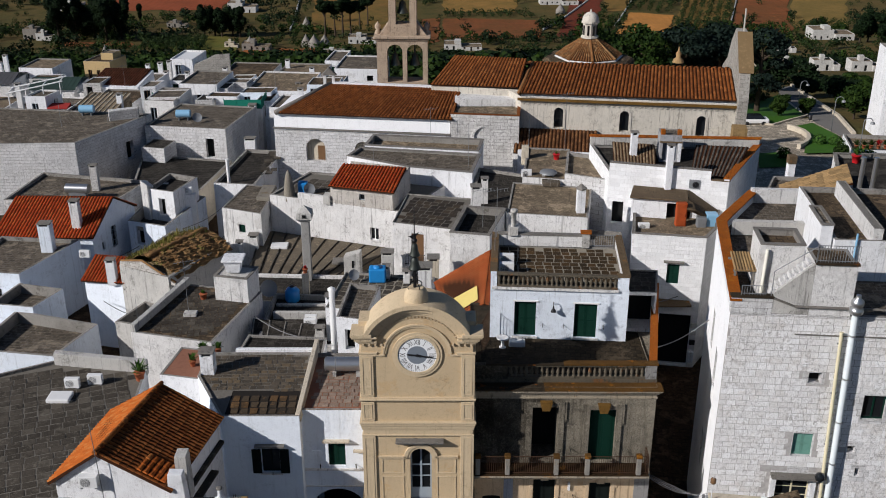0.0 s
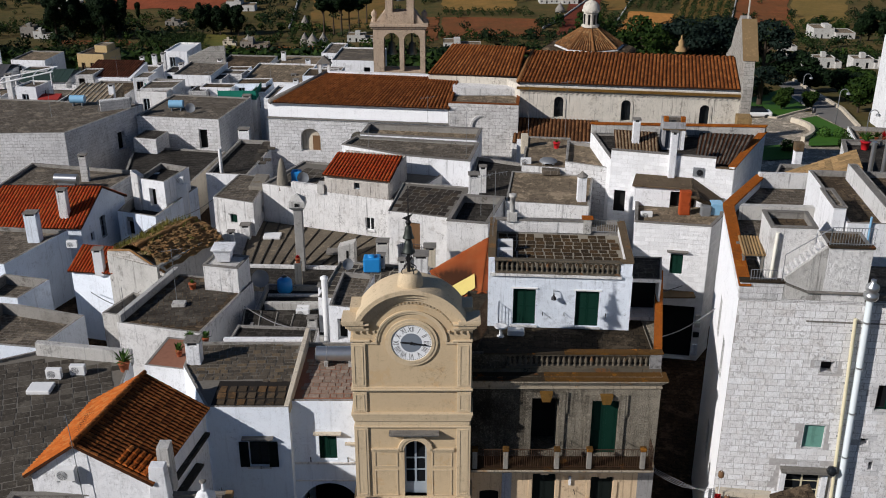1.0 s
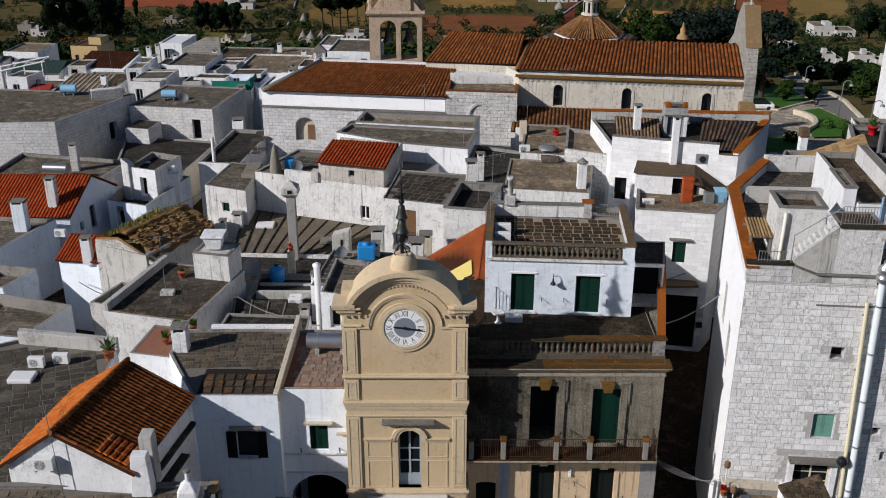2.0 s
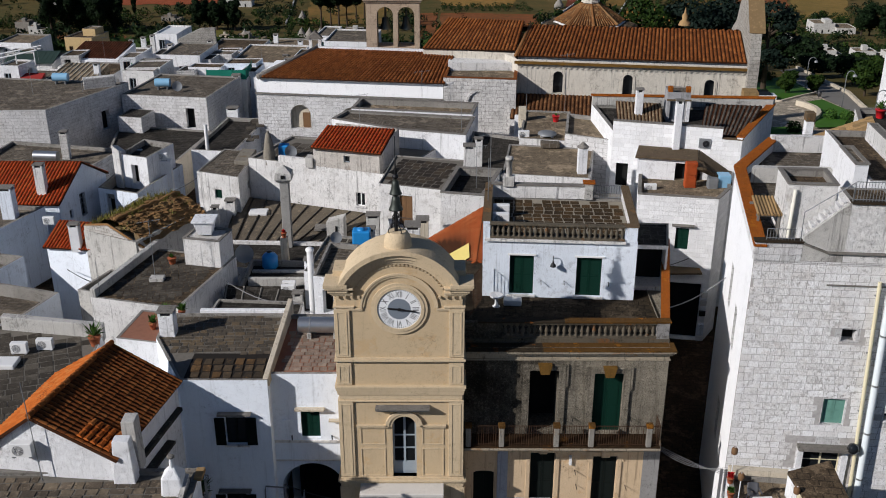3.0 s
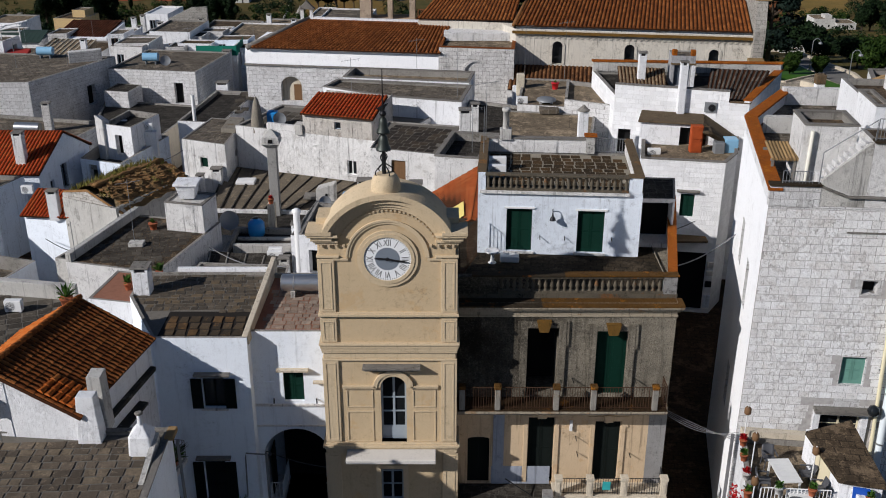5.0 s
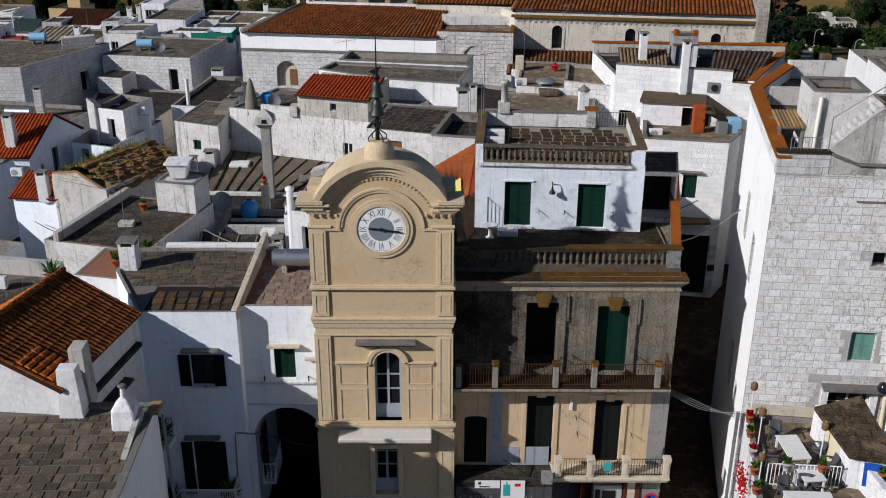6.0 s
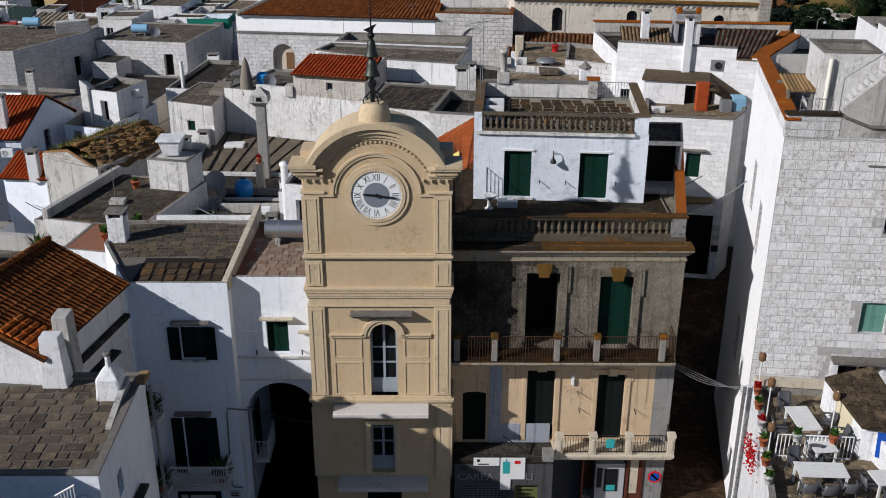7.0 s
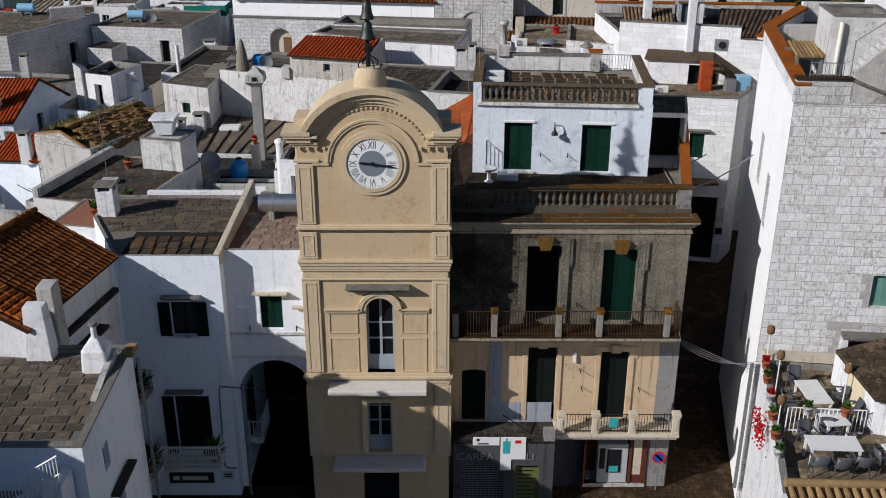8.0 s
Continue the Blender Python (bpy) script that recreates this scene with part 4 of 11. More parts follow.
def soil(name, base, other, weeds=0.35, furrow=0.0, turn=0.0):
    """Bare or weedy earth with blotches, clods and faint plough lines."""
    n = Nodes(name, 0.95)
    blotch = n.noise(0.045, 6, 0.7, co=n.plain, lo=0.38, hi=0.66)
    fine = n.noise(0.55, 6, 0.75, co=n.plain, lo=0.35, hi=0.7)
    col = n.mix(blotch, base, other)
    col = n.mix(n.math("MULTIPLY", n.noise(0.16, 6, 0.75, co=n.plain, lo=0.5, hi=0.66), weeds), col, (0.042, 0.052, 0.014))
    col = n.mix(n.math("MULTIPLY", fine, 0.4), col, tuple(k * 0.45 for k in base))
    if furrow:
        turned = n.t.nodes.new("ShaderNodeMapping")
        turned.inputs["Rotation"].default_value = (0, 0, turn)
        turned.inputs["Scale"].default_value = (0.45, 0.03, 0.0)
        n.link(n.plain, turned.inputs["Vector"])
        col = n.mix(n.math("MULTIPLY", n.noise(1.0, 2, 0.5, co=turned.outputs[0], lo=0.42, hi=0.6), furrow), col, tuple(k * 0.6 for k in base))
    return n.done(col, fine, 0.4, 0.3)


g = Geo()
xs = [-2500, -1200, -700, -450, -300, -220, -160, -110, -70, -40, -15, 10, 35, 60, 90, 130, 180, 250, 350, 500, 800, 1300, 2500]
ys = [-200, -60, 0, 60, 100, 110, 120, 132, 145, 165, 185, 200, 230, 260, 300, 345, 380, 415, 450, 500, 560, 600, 640, 720, 800, 1100, 1500, 2500, 4200]
vs = [(x, y, land(x, y) - 0.06) for y in ys for x in xs]
g.add(vs, [(j * len(xs) + i, j * len(xs) + i + 1, (j + 1) * len(xs) + i + 1, (j + 1) * len(xs) + i) for j in range(len(ys) - 1) for i in range(len(xs) - 1)], True)
solo("ground", g, soil("valley earth", (0.13, 0.088, 0.03), (0.07, 0.07, 0.02), 0.7), (0, 0, 0), "red ploughed fields, stubble and olive groves in a valley", "ground", kind="structure")

FIELDS = []


def field(label, corners, material, trees=0.03):
    """A field draped over the land: near left, near right, far right, far left corner."""
    FIELDS.append((corners, trees))
    a, b, c, d = (Vector(p) for p in corners)
    g, m = Geo(), 14
    vs = []
    for j in range(m + 1):
        for i in range(m + 1):
            p = a.lerp(b, i / m).lerp(d.lerp(c, i / m), j / m)
            if i in (0, m) or j in (0, m):
                p += Vector((noise.noise((p.x * 0.07, p.y * 0.07, 2.0)), noise.noise((p.x * 0.07, p.y * 0.07, 7.0)) * 2.0)) * 3.0
            vs.append((p.x, p.y, land(p.x, p.y) + 0.22))
    g.add(vs, [(j * (m + 1) + i, j * (m + 1) + i + 1, (j + 1) * (m + 1) + i + 1, (j + 1) * (m + 1) + i) for j in range(m) for i in range(m)], True)
    solo("field", g, material, (a.x, a.y, land(a.x, a.y)), label, "field", kind="structure")


REDSOIL = soil("red ploughed soil", (0.326, 0.084, 0.034), (0.232, 0.065, 0.026), 0.15, 0.4, 0.4)
BROWNSOIL = soil("red-brown soil", (0.248, 0.084, 0.029), (0.155, 0.072, 0.024), 0.55, 0.3, -0.3)
OLIVESOIL = soil("weedy grove soil", (0.232, 0.128, 0.036), (0.132, 0.104, 0.026), 0.6)
DARKRED = soil("dark red fallow soil", (0.178, 0.038, 0.019), (0.116, 0.035, 0.017), 0.3, 0.3, 0.25)
STUBBLE = soil("tan stubble", (0.558, 0.246, 0.060), (0.419, 0.196, 0.050), 0.12, 0.35, 0.5)
MEADOW = soil("rough meadow", (0.132, 0.138, 0.026), (0.186, 0.145, 0.034), 0.5)
GRASS = soil("green grass strip", (0.132, 0.174, 0.026), (0.093, 0.131, 0.022), 0.3)
field("bare red ploughed field", [(-229, 681), (-149, 684), (-150, 760), (-232, 760)], REDSOIL, 0.0)
field("rough olive-green meadow", [(-137, 493), (-101, 493), (-122, 575), (-149, 563)], MEADOW, 0.1)
field("dry tan grass field", [(-172, 467), (-119, 466), (-130, 488), (-172, 492)], soil("dry grass", (0.310, 0.189, 0.054), (0.186, 0.131, 0.036), 0.4), 0.02)
field("reddish earth strip under pines", [(-198, 517), (-158, 517), (-169, 538), (-205, 540)], BROWNSOIL, 0.1)
field("orange dug earth beside ruins", [(-88, 405), (-56, 450), (-64, 512), (-101, 510)], soil("orange dug earth", (0.357, 0.116, 0.031), (0.217, 0.080, 0.024), 0.4), 0.1)
field("dry brown hillside", [(-78, 596), (-31, 596), (-38, 740), (-92, 740)], OLIVESOIL, 0.12)
field("red-brown orchard ground", [(-12, 532), (-2, 554), (-2, 650), (-14, 650)], BROWNSOIL, 0.12)
field("red-brown ploughed field", [(0, 556), (57, 565), (59, 645), (0, 650)], BROWNSOIL, 0.06)
field("dry tan pasture", [(0, 676), (49, 680), (54, 740), (0, 740)], soil("tan pasture", (0.310, 0.174, 0.048), (0.186, 0.123, 0.031), 0.4), 0.06)
field("dark red fallow field", [(64, 565), (84, 565), (116, 750), (94, 750)], DARKRED, 0.02)
field("tan stubble field", [(98, 577), (126, 571), (150, 657), (123, 672)], STUBBLE, 0.01)
field("green grass strip below the stubble", [(91, 543), (120, 543), (126, 567), (96, 572)], GRASS, 0.02)
field("brown fallow field", [(108, 676), (122, 676), (137, 750), (115, 750)], OLIVESOIL, 0.06)
field("brown earth of an olive orchard", [(134, 593), (166, 593), (212, 750), (176, 750)], OLIVESOIL, 0.0)
field("weedy red-brown field", [(171, 596), (201, 584), (252, 750), (214, 750)], BROWNSOIL, 0.12)
field("orange bare field", [(196, 635), (211, 629), (224, 674), (209, 674)], soil("orange bare soil", (0.388, 0.138, 0.042), (0.264, 0.109, 0.034), 0.3), 0.02)
field("olive-tan dry pasture", [(211, 611), (244, 611), (288, 730), (248, 730)], soil("olive pasture", (0.248, 0.160, 0.046), (0.171, 0.123, 0.034), 0.4), 0.02)
for (xa, ya), (xb, yb) in (((59, 598), (102, 722)), ((104, 616), (138, 740)), ((166.5, 591), (211, 737)), ((-90, 596), (-102, 730))):
    w = thing("dry_stone_wall", (xa, ya, land(xa, ya)), "grey dry-stone field wall between fields", "wall", "field walls")
    g, rnd = Geo(), random.Random(int(ya))
    for k in range(40):
        p, q = ((xa + (xb - xa) * m / 40, ya + (yb - ya) * m / 40) for m in (k, k + 1))
        h = rnd.uniform(0.7, 1.15)
        g.add([(x + s, y, land(x, y) + z) for x, y in (p, q) for s, z in ((-0.5, -0.3), (0.5, -0.3), (0.35, h), (-0.35, h))], [(0, 1, 2, 3), (5, 4, 7, 6), (0, 3, 7, 4), (1, 5, 6, 2), (3, 2, 6, 7)])
    part("courses", g, GREYWALL, w)

# Limestone darkened far down: the lanes' shade is in its colour.
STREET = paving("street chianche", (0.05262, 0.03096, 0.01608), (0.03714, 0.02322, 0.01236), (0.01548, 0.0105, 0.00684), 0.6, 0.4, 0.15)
solo("pavement", Geo().box(-75, 60, -20, 108, -0.9, -0.4), STREET, (0, 0, -0.4), "worn limestone street paving between the houses, lane shade painted in", "pavement", kind="structure")

# ---- the clock tower ----
PALESTONE = plaster("pale balcony stone", (0.6364, 0.6106, 0.5676), (0.43, 0.4042, 0.3612), 0.3, 0.1, 0.2)
TX, TY = -1.27, 43.35
tower = thing("clock_tower", (TX, TY + 1.4, -0.4), "beige stone clock tower with a round pediment and a barrel roof", "clock tower")
TF = (Vector((TX, TY)), Vector((1, 0)), Vector((0, -1)))
HW, DEEP = 2.75, 2.3


def stage(z0, z1, hw, openings=(), name="wall"):
    """One storey of the tower, open at the given places."""
    g = Geo()
    p = [(TX - hw, TY), (TX + hw, TY), (TX + hw, TY + DEEP), (TX - hw, TY + DEEP)]
    wall_face(g, p[0], p[1], z0, z1, openings, 0.35)
    for i in (1, 2, 3):
        wall_face(g, p[i], p[(i + 1) % 4], z0, z1)
    part(name, g, TOWER, tower)


def pilasters(z0, z1, hw, wide=0.68, out=0.08):
    for sx in (-1, 1):
        c0, c1 = sorted((sx * (hw + 0.1), sx * (hw + 0.1 - wide)))
        g = Geo().obox(*TF, c0, c1, 0.0, out, z0, z1)
        pl = part("pilaster", g, TOWERTRIM, tower, bevel=0.015)
        g = Geo()
        f = 0.09
        for a0, a1, b0, b1 in ((c0 + 0.12, c0 + 0.16, z0 + 0.12, z1 - 0.12), (c1 - 0.16, c1 - 0.12, z0 + 0.12, z1 - 0.12), (c0 + 0.16, c1 - 0.16, z0 + 0.12, z0 + 0.16), (c0 + 0.16, c1 - 0.16, z1 - 0.16, z1 - 0.12)):
            g.obox(*TF, a0, a1, out, out + 0.02, b0, b1)
        part("moulding", g, TOWERTRIM, pl)


def cornice(z, profile, hw, name="cornice"):
    """Stacked mouldings round the front and sides: (height, how far out)."""
    g = Geo()
    for h, out in profile:
        g.box(TX - hw - out, TX + hw + out, TY - out, TY + DEEP + out * 0.5, z, z + h)
        z += h
    part(name, g, TOWERTRIM, tower, bevel=0.012)
    return z


stage(-0.4, 2.1, HW + 0.1, [(HW + 0.1 - 0.75, HW + 0.1 + 0.75, -0.4, 1.25, 0.0)])
stage(2.1, 5.6, HW + 0.08, [(HW + 0.08 - 0.5, HW + 0.08 + 0.5, 2.3, 4.75, 0.0)])
cornice(5.6, [(0.1, 0.1), (0.18, 0.13), (0.1, 0.18), (0.12, 0.24), (0.06, 0.14)], HW)
stage(6.16, 10.6, HW, [(HW - 0.42, HW + 0.68, 6.0 + 0.16, 9.52, 0.55)])
cornice(10.3, [(0.08, 0.1), (0.3, 0.04)], HW, "string_course")
cornice(10.68, [(0.1, 0.1), (0.14, 0.12), (0.14, 0.16), (0.1, 0.2)], HW)
stage(11.16, 12.55, HW)
cornice(12.35, [(0.08, 0.1), (0.1, 0.17), (0.06, 0.1)], HW, "string_course")
stage(12.55, 15.1, HW)
pilasters(2.15, 5.6, HW + 0.08)
pilasters(6.2, 10.3, HW)
pilasters(11.2, 12.3, HW)
pilasters(12.62, 15.0, HW)
for z0, z1 in ((6.2, 7.75), (7.95, 8.85)):
    for a0, a1 in ((-1.9, -0.75), (0.95, 1.95)):
        g = Geo()
        for p0, p1, q0, q1 in ((a0, a1, z0, z0 + 0.05), (a0, a1, z1 - 0.05, z1), (a0, a0 + 0.05, z0 + 0.05, z1 - 0.05), (a1 - 0.05, a1, z0 + 0.05, z1 - 0.05)):
            g.obox(*TF, p0, p1, 0.0, 0.03, q0, q1)
        part("panel_moulding", g, TOWERTRIM, tower)
for a0, a1 in ((-2.05, -0.62), (0.86, 2.05)):
    part("impost", Geo().obox(*TF, a0, a1, 0.0, 0.09, 8.9, 9.0).obox(*TF, a0, a1, 0.0, 0.14, 9.0, 9.06), TOWERTRIM, tower)
# archivolt round the tall door
g, c, spring = Geo(), 0.13, 8.97
for r0, r1, out in ((0.56, 0.7, 0.1), (0.7, 0.86, 0.14)):
    for k in range(20):
        w0, w1 = math.pi * k / 20, math.pi * (k + 1) / 20
        ring = [(c + r * math.cos(w), spring + r * math.sin(w)) for r, w in ((r0, w0), (r1, w0), (r1, w1), (r0, w1))]
        g.add([(TX + a, TY - b, z) for b in (0.0, out) for a, z in ring], [(4, 5, 6, 7), (0, 1, 5, 4), (1, 2, 6, 5), (2, 3, 7, 6), (3, 0, 4, 7)])
part("archivolt", g, TOWERTRIM, tower)
# door hood with small corbels
g = Geo().obox(*TF, -1.15, 1.3, 0.0, 0.42, 10.02, 10.1).obox(*TF, -1.1, 1.25, 0.0, 0.34, 9.94, 10.02).obox(*TF, -1.05, 1.2, 0.0, 0.2, 9.84, 9.94)
part("hood", g, GREYCOPING, tower, "weathered grey stone hood")


def glazed(a0, a1, z0, z1, arch, sill):
    """A tall glazed leaf pair in grey-blue joinery."""
    g = Geo()
    m = (a0 + a1) / 2
    for p, q in ((a0, a0 + 0.08), (m - 0.05, m + 0.05), (a1 - 0.08, a1)):
        g.obox(*TF, p, q, -0.33, -0.25, z0, z1 - (0 if not arch else arch * (0.0 if p == m - 0.05 else 0.9)))
    for z in (z0, z0 + 0.62, z0 + 1.4, z0 + 2.1):
        g.obox(*TF, a0 + 0.08, m - 0.05, -0.32, -0.26, z, z + 0.06).obox(*TF, m + 0.05, a1 - 0.08, -0.32, -0.26, z, z + 0.06)
    if arch:
        for k in range(16):
            w0, w1 = math.pi * k / 16, math.pi * (k + 1) / 16
            hw, sp = (a1 - a0) / 2, z1 - arch
            ring = [(m + r * math.cos(w), sp + r * math.sin(w)) for r, w in ((hw - 0.08, w0), (hw, w0), (hw, w1), (hw - 0.08, w1))]
            g.add([(TX + a, TY - b, z) for b in (-0.33, -0.25) for a, z in ring], [(4, 5, 6, 7), (0, 1, 5, 4), (2, 3, 7, 6)])
    d = part("door", g, GREYPAINT, tower, "grey-blue glazed double door")
    part("pane", Geo().obox(*TF, a0, a1, -0.36, -0.3, z0, z1), GLASS, d)
    part("door_panel", Geo().obox(*TF, a0 + 0.08, m - 0.05, -0.3, -0.25, z0 + 0.06, z0 + 0.62).obox(*TF, m + 0.05, a1 - 0.08, -0.3, -0.25, z0 + 0.06, z0 + 0.62), GREYPAINT, d)


glazed(-0.42, 0.68, 6.16, 9.52, 0.55, True)
glazed(-0.5, 0.5, 2.3, 4.75, 0.0, True)
g = Geo()
for z0, z1, a0, a1 in ((2.3, 4.95, -0.72, -0.5), (2.3, 4.95, 0.5, 0.72), (4.75, 4.95, -0.5, 0.5)):
    g.obox(*TF, a0, a1, 0.0, 0.08, z0, z1)
part("door_surround", g, TOWERTRIM, tower)
part("balcony_slab", Geo().obox(*TF, -1.95, 1.95, 0.0, 1.0, 5.66, 5.86), PALESTONE, tower, bevel=0.03)
part("balcony_slab", Geo().obox(*TF, -1.9, 1.9, 0.0, 0.95, 1.97, 2.15), PALESTONE, tower, bevel=0.03)
part("bar_door", Geo().obox(*TF, -0.75, 0.75, -0.4, -0.34, -0.4, 1.25), GLASS, tower)
part("sign_board", Geo().obox(*TF, -1.2, 1.2, 0.05, 0.12, 1.45, 1.93), CREAM, tower, "pale bar fascia with dark letters")
words(tower, "BAR", (TX - 0.75, TY - 0.13, 1.69), 0.42, BLACKPAINT, name="lettering")
part("sign_mark", Geo().obox(*TF, 0.1, 0.9, 0.12, 0.13, 1.58, 1.8), BLACKPAINT, tower)
# entablature, cornice ends and the round pediment, concentric with the dial
CZ = 15.02
g = Geo()
k = 24
top = [(TX - HW, 15.1), (TX + HW, 15.1), (TX + HW, 15.95)] + [(TX + 2.78 * math.cos(w), CZ + 2.78 * math.sin(w)) for w in [math.radians(20 + 140 * i / k) for i in range(k + 1)]] + [(TX - HW, 15.95)]
n = len(top)
g.add([(x, TY, z) for x, z in top] + [(x, TY + 0.6, z) for x, z in top], [tuple(range(n)), tuple(range(2 * n - 1, n - 1, -1))] + [((i + 1) % n, i, n + i, n + (i + 1) % n) for i in range(n)])
part("pediment_wall", g, TOWER, tower)
for r0, r1, out, nm in ((2.18, 2.3, 0.07, "pediment_moulding"), (2.3, 2.46, 0.14, "pediment_moulding"), (2.46, 2.66, 0.24, "pediment_moulding"), (2.66, 2.88, 0.36, "pediment_cornice")):
    g = arc_band((TX, CZ), r0, r1, TY - out, TY + (0.62 if r1 > 2.7 else 0.1), 24, 156)
    part(nm, g, TOWERTRIM, tower)
for i in range(27):
    w = math.radians(28 + 124 * i / 26)
    x, z = TX + 2.1 * math.cos(w), CZ + 2.1 * math.sin(w)
    part("dentil", Geo().box(x - 0.045, x + 0.045, TY - 0.05, TY, z - 0.04, z + 0.04), TOWERTRIM, tower)
for sx in (-1, 1):
    for z, h, out in ((15.06, 0.1, 0.1), (15.66, 0.1, 0.11), (15.76, 0.1, 0.17), (15.86, 0.18, 0.24), (16.04, 0.1, 0.33), (16.14, 0.16, 0.37)):
        a0, a1 = sorted((sx * (HW + out * 1.32), sx * (2.2 if h > 0.1 else 1.95)))
        part("cornice_return", Geo().box(TX + a0, TX + a1, TY - out, TY + 0.8, z, z + h), TOWERTRIM, tower, bevel=0.015)
    for k in range(4):
        a0 = sx * (1.75 + 0.3 * k)
        part("dentil", Geo().box(TX + a0 - 0.05, TX + a0 + 0.05, TY - 0.12, TY, 15.56, 15.66), TOWERTRIM, tower)
# the band that rises round the dial
for r0, r1, out in ((1.52, 1.62, 0.05), (1.62, 1.7, 0.08)):
    g = arc_band((TX, CZ), r0, r1, TY - out, TY, 2, 178)
    part("dial_hood", g, TOWERTRIM, tower)
for a0, a1 in ((-2.2, -1.6), (1.6, 2.2)):
    part("dial_hood", Geo().obox(*TF, a0, a1, 0.0, 0.07, 14.95, 15.05), TOWERTRIM, tower)
# ball pedestal and the bell spire
part("roof", Geo().box(TX - HW, TX + HW, TY + 0.6, TY + DEEP, 15.0, 15.1), PAVELIGHT, tower)
part("barrel_roof", arc_band((TX, CZ), 2.3, 2.84, TY + 0.62, TY + 1.75, 22, 158), TOWERTRIM, tower, "smooth beige barrel roof behind the pediment")
for sx in (-1, 1):
    a0, a1 = sorted((sx * 2.35, sx * 2.9))
    part("roof_shoulder", Geo().box(TX + a0, TX + a1, TY + 0.62, TY + 1.75, 15.1, 16.55), TOWERTRIM, tower, bevel=0.02)
part("pedestal", Geo().lathe((TX - 0.03, TY + 0.4, 17.6), [(0.6, 0), (0.6, 0.3), (0.59, 0.5), (0.54, 0.7), (0.44, 0.85), (0.36, 0.92)], 24), TOWERTRIM, tower)

clock = thing("clock", (TX, TY - 0.02, CZ - 1.3), "white round clock face with roman numerals and black hands", "clock")


def disc(c, r0, r1, y0, y1, n=48):
    """A flat ring or disc that faces the square, in one connected mesh."""
    vs = [(c[0] + r * math.cos(2 * math.pi * i / n), y, c[1] + r * math.sin(2 * math.pi * i / n)) for r, y in ((r0, y0), (r1, y0), (r1, y1), (r0, y1)) for i in range(n)]
    if not r0:
        return Geo().add(vs[n:3 * n], [tuple(range(n))] + [(i, n + i, n + (i + 1) % n, (i + 1) % n) for i in range(n)])
    return Geo().add(vs, [(k * n + i, (k + 1) % 4 * n + i, (k + 1) % 4 * n + (i + 1) % n, k * n + (i + 1) % n) for k in range(4) for i in range(n)])


part("dial", disc((TX, CZ), 0.5, 0.96, TY - 0.06, TY), DIALWHITE, clock)
part("dial_centre", disc((TX, CZ), 0.0, 0.5, TY - 0.066, TY), DIALGREY, clock, "slate grey dial centre")
part("bezel", disc((TX, CZ), 0.96, 1.1, TY - 0.1, TY), TOWERTRIM, clock, "gilded stone bezel")
part("bezel", disc((TX, CZ), 1.1, 1.24, TY - 0.07, TY), TOWERTRIM, clock)
for i in range(60):
    w = 2 * math.pi * i / 60
    g = Geo().add([(TX + r * math.sin(w) + s * math.cos(w), TY - 0.064, CZ + r * math.cos(w) - s * math.sin(w)) for r, s in ((0.89, -0.016), (0.89, 0.016), (0.93, 0.016), (0.93, -0.016))], [(3, 2, 1, 0)])
    part("minute_mark", g, BLACKPAINT, clock)
for i, num in enumerate(("XII", "I", "II", "III", "IIII", "V", "VI", "VII", "VIII", "IX", "X", "XI")):
    w = radians(30 * i)
    t = words(clock, num, (TX + 0.7 * math.sin(w), TY - 0.063, CZ + 0.7 * math.cos(w)), 0.4, BLACKPAINT, (90, 30 * i, 0), 0.002, "numeral")
    t.scale = (0.66, 1.0, 1.0)


def hand(angle, length, wide, y):
    w = radians(angle)
    d, e = (math.sin(w), math.cos(w)), (math.cos(w), -math.sin(w))
    pts = [(-0.2, wide * 0.6), (-0.2, -wide * 0.6), (length * 0.75, -wide), (length, 0.0), (length * 0.75, wide)]
    vs = [(TX + d[0] * a + e[0] * b, yy, CZ + d[1] * a + e[1] * b) for yy in (y, y - 0.02) for a, b in pts]
    return Geo().add(vs, [(4, 3, 2, 1, 0), (5, 6, 7, 8, 9)] + [(i, (i + 1) % 5, 5 + (i + 1) % 5, 5 + i) for i in range(5)])


part("hour_hand", hand(274, 0.55, 0.045, TY - 0.09), BLACKPAINT, clock)
part("minute_hand", hand(98, 0.88, 0.04, TY - 0.12), BLACKPAINT, clock)
part("hub", disc((TX, CZ), 0.0, 0.07, TY - 0.15, TY - 0.06, 16), BLACKPAINT, clock)

spire = thing("bell_spire", (TX - 0.05, TY + 0.4, 18.5), "dark bronze double bell on an iron scroll stand", "bell")
sx0, sy0 = TX - 0.08, TY + 0.4
part("mast", Geo().rod((sx0, sy0, 18.5), (sx0, sy0, 20.9), 0.085, 0.07, 10), IRON, spire)
part("rod", Geo().rod((sx0, sy0, 20.9), (sx0, sy0, 22.7), 0.035, 0.015, 8), IRON, spire)
for zb, r in ((19.5, 0.31), (20.2, 0.27)):
    b = part("bell", Geo().lathe((sx0, sy0, zb), [(r * 0.9, 0.02), (r, 0.0), (r * 0.93, 0.05), (r * 0.7, 0.2), (r * 0.6, 0.4), (r * 0.5, 0.54), (r * 0.25, 0.63), (0.1, 0.67)], 18), BRONZE, spire)
    part("clapper", Geo().rod((sx0, sy0, zb - 0.12), (sx0, sy0, zb + 0.3), 0.04, 0.02, 6), IRON, b)
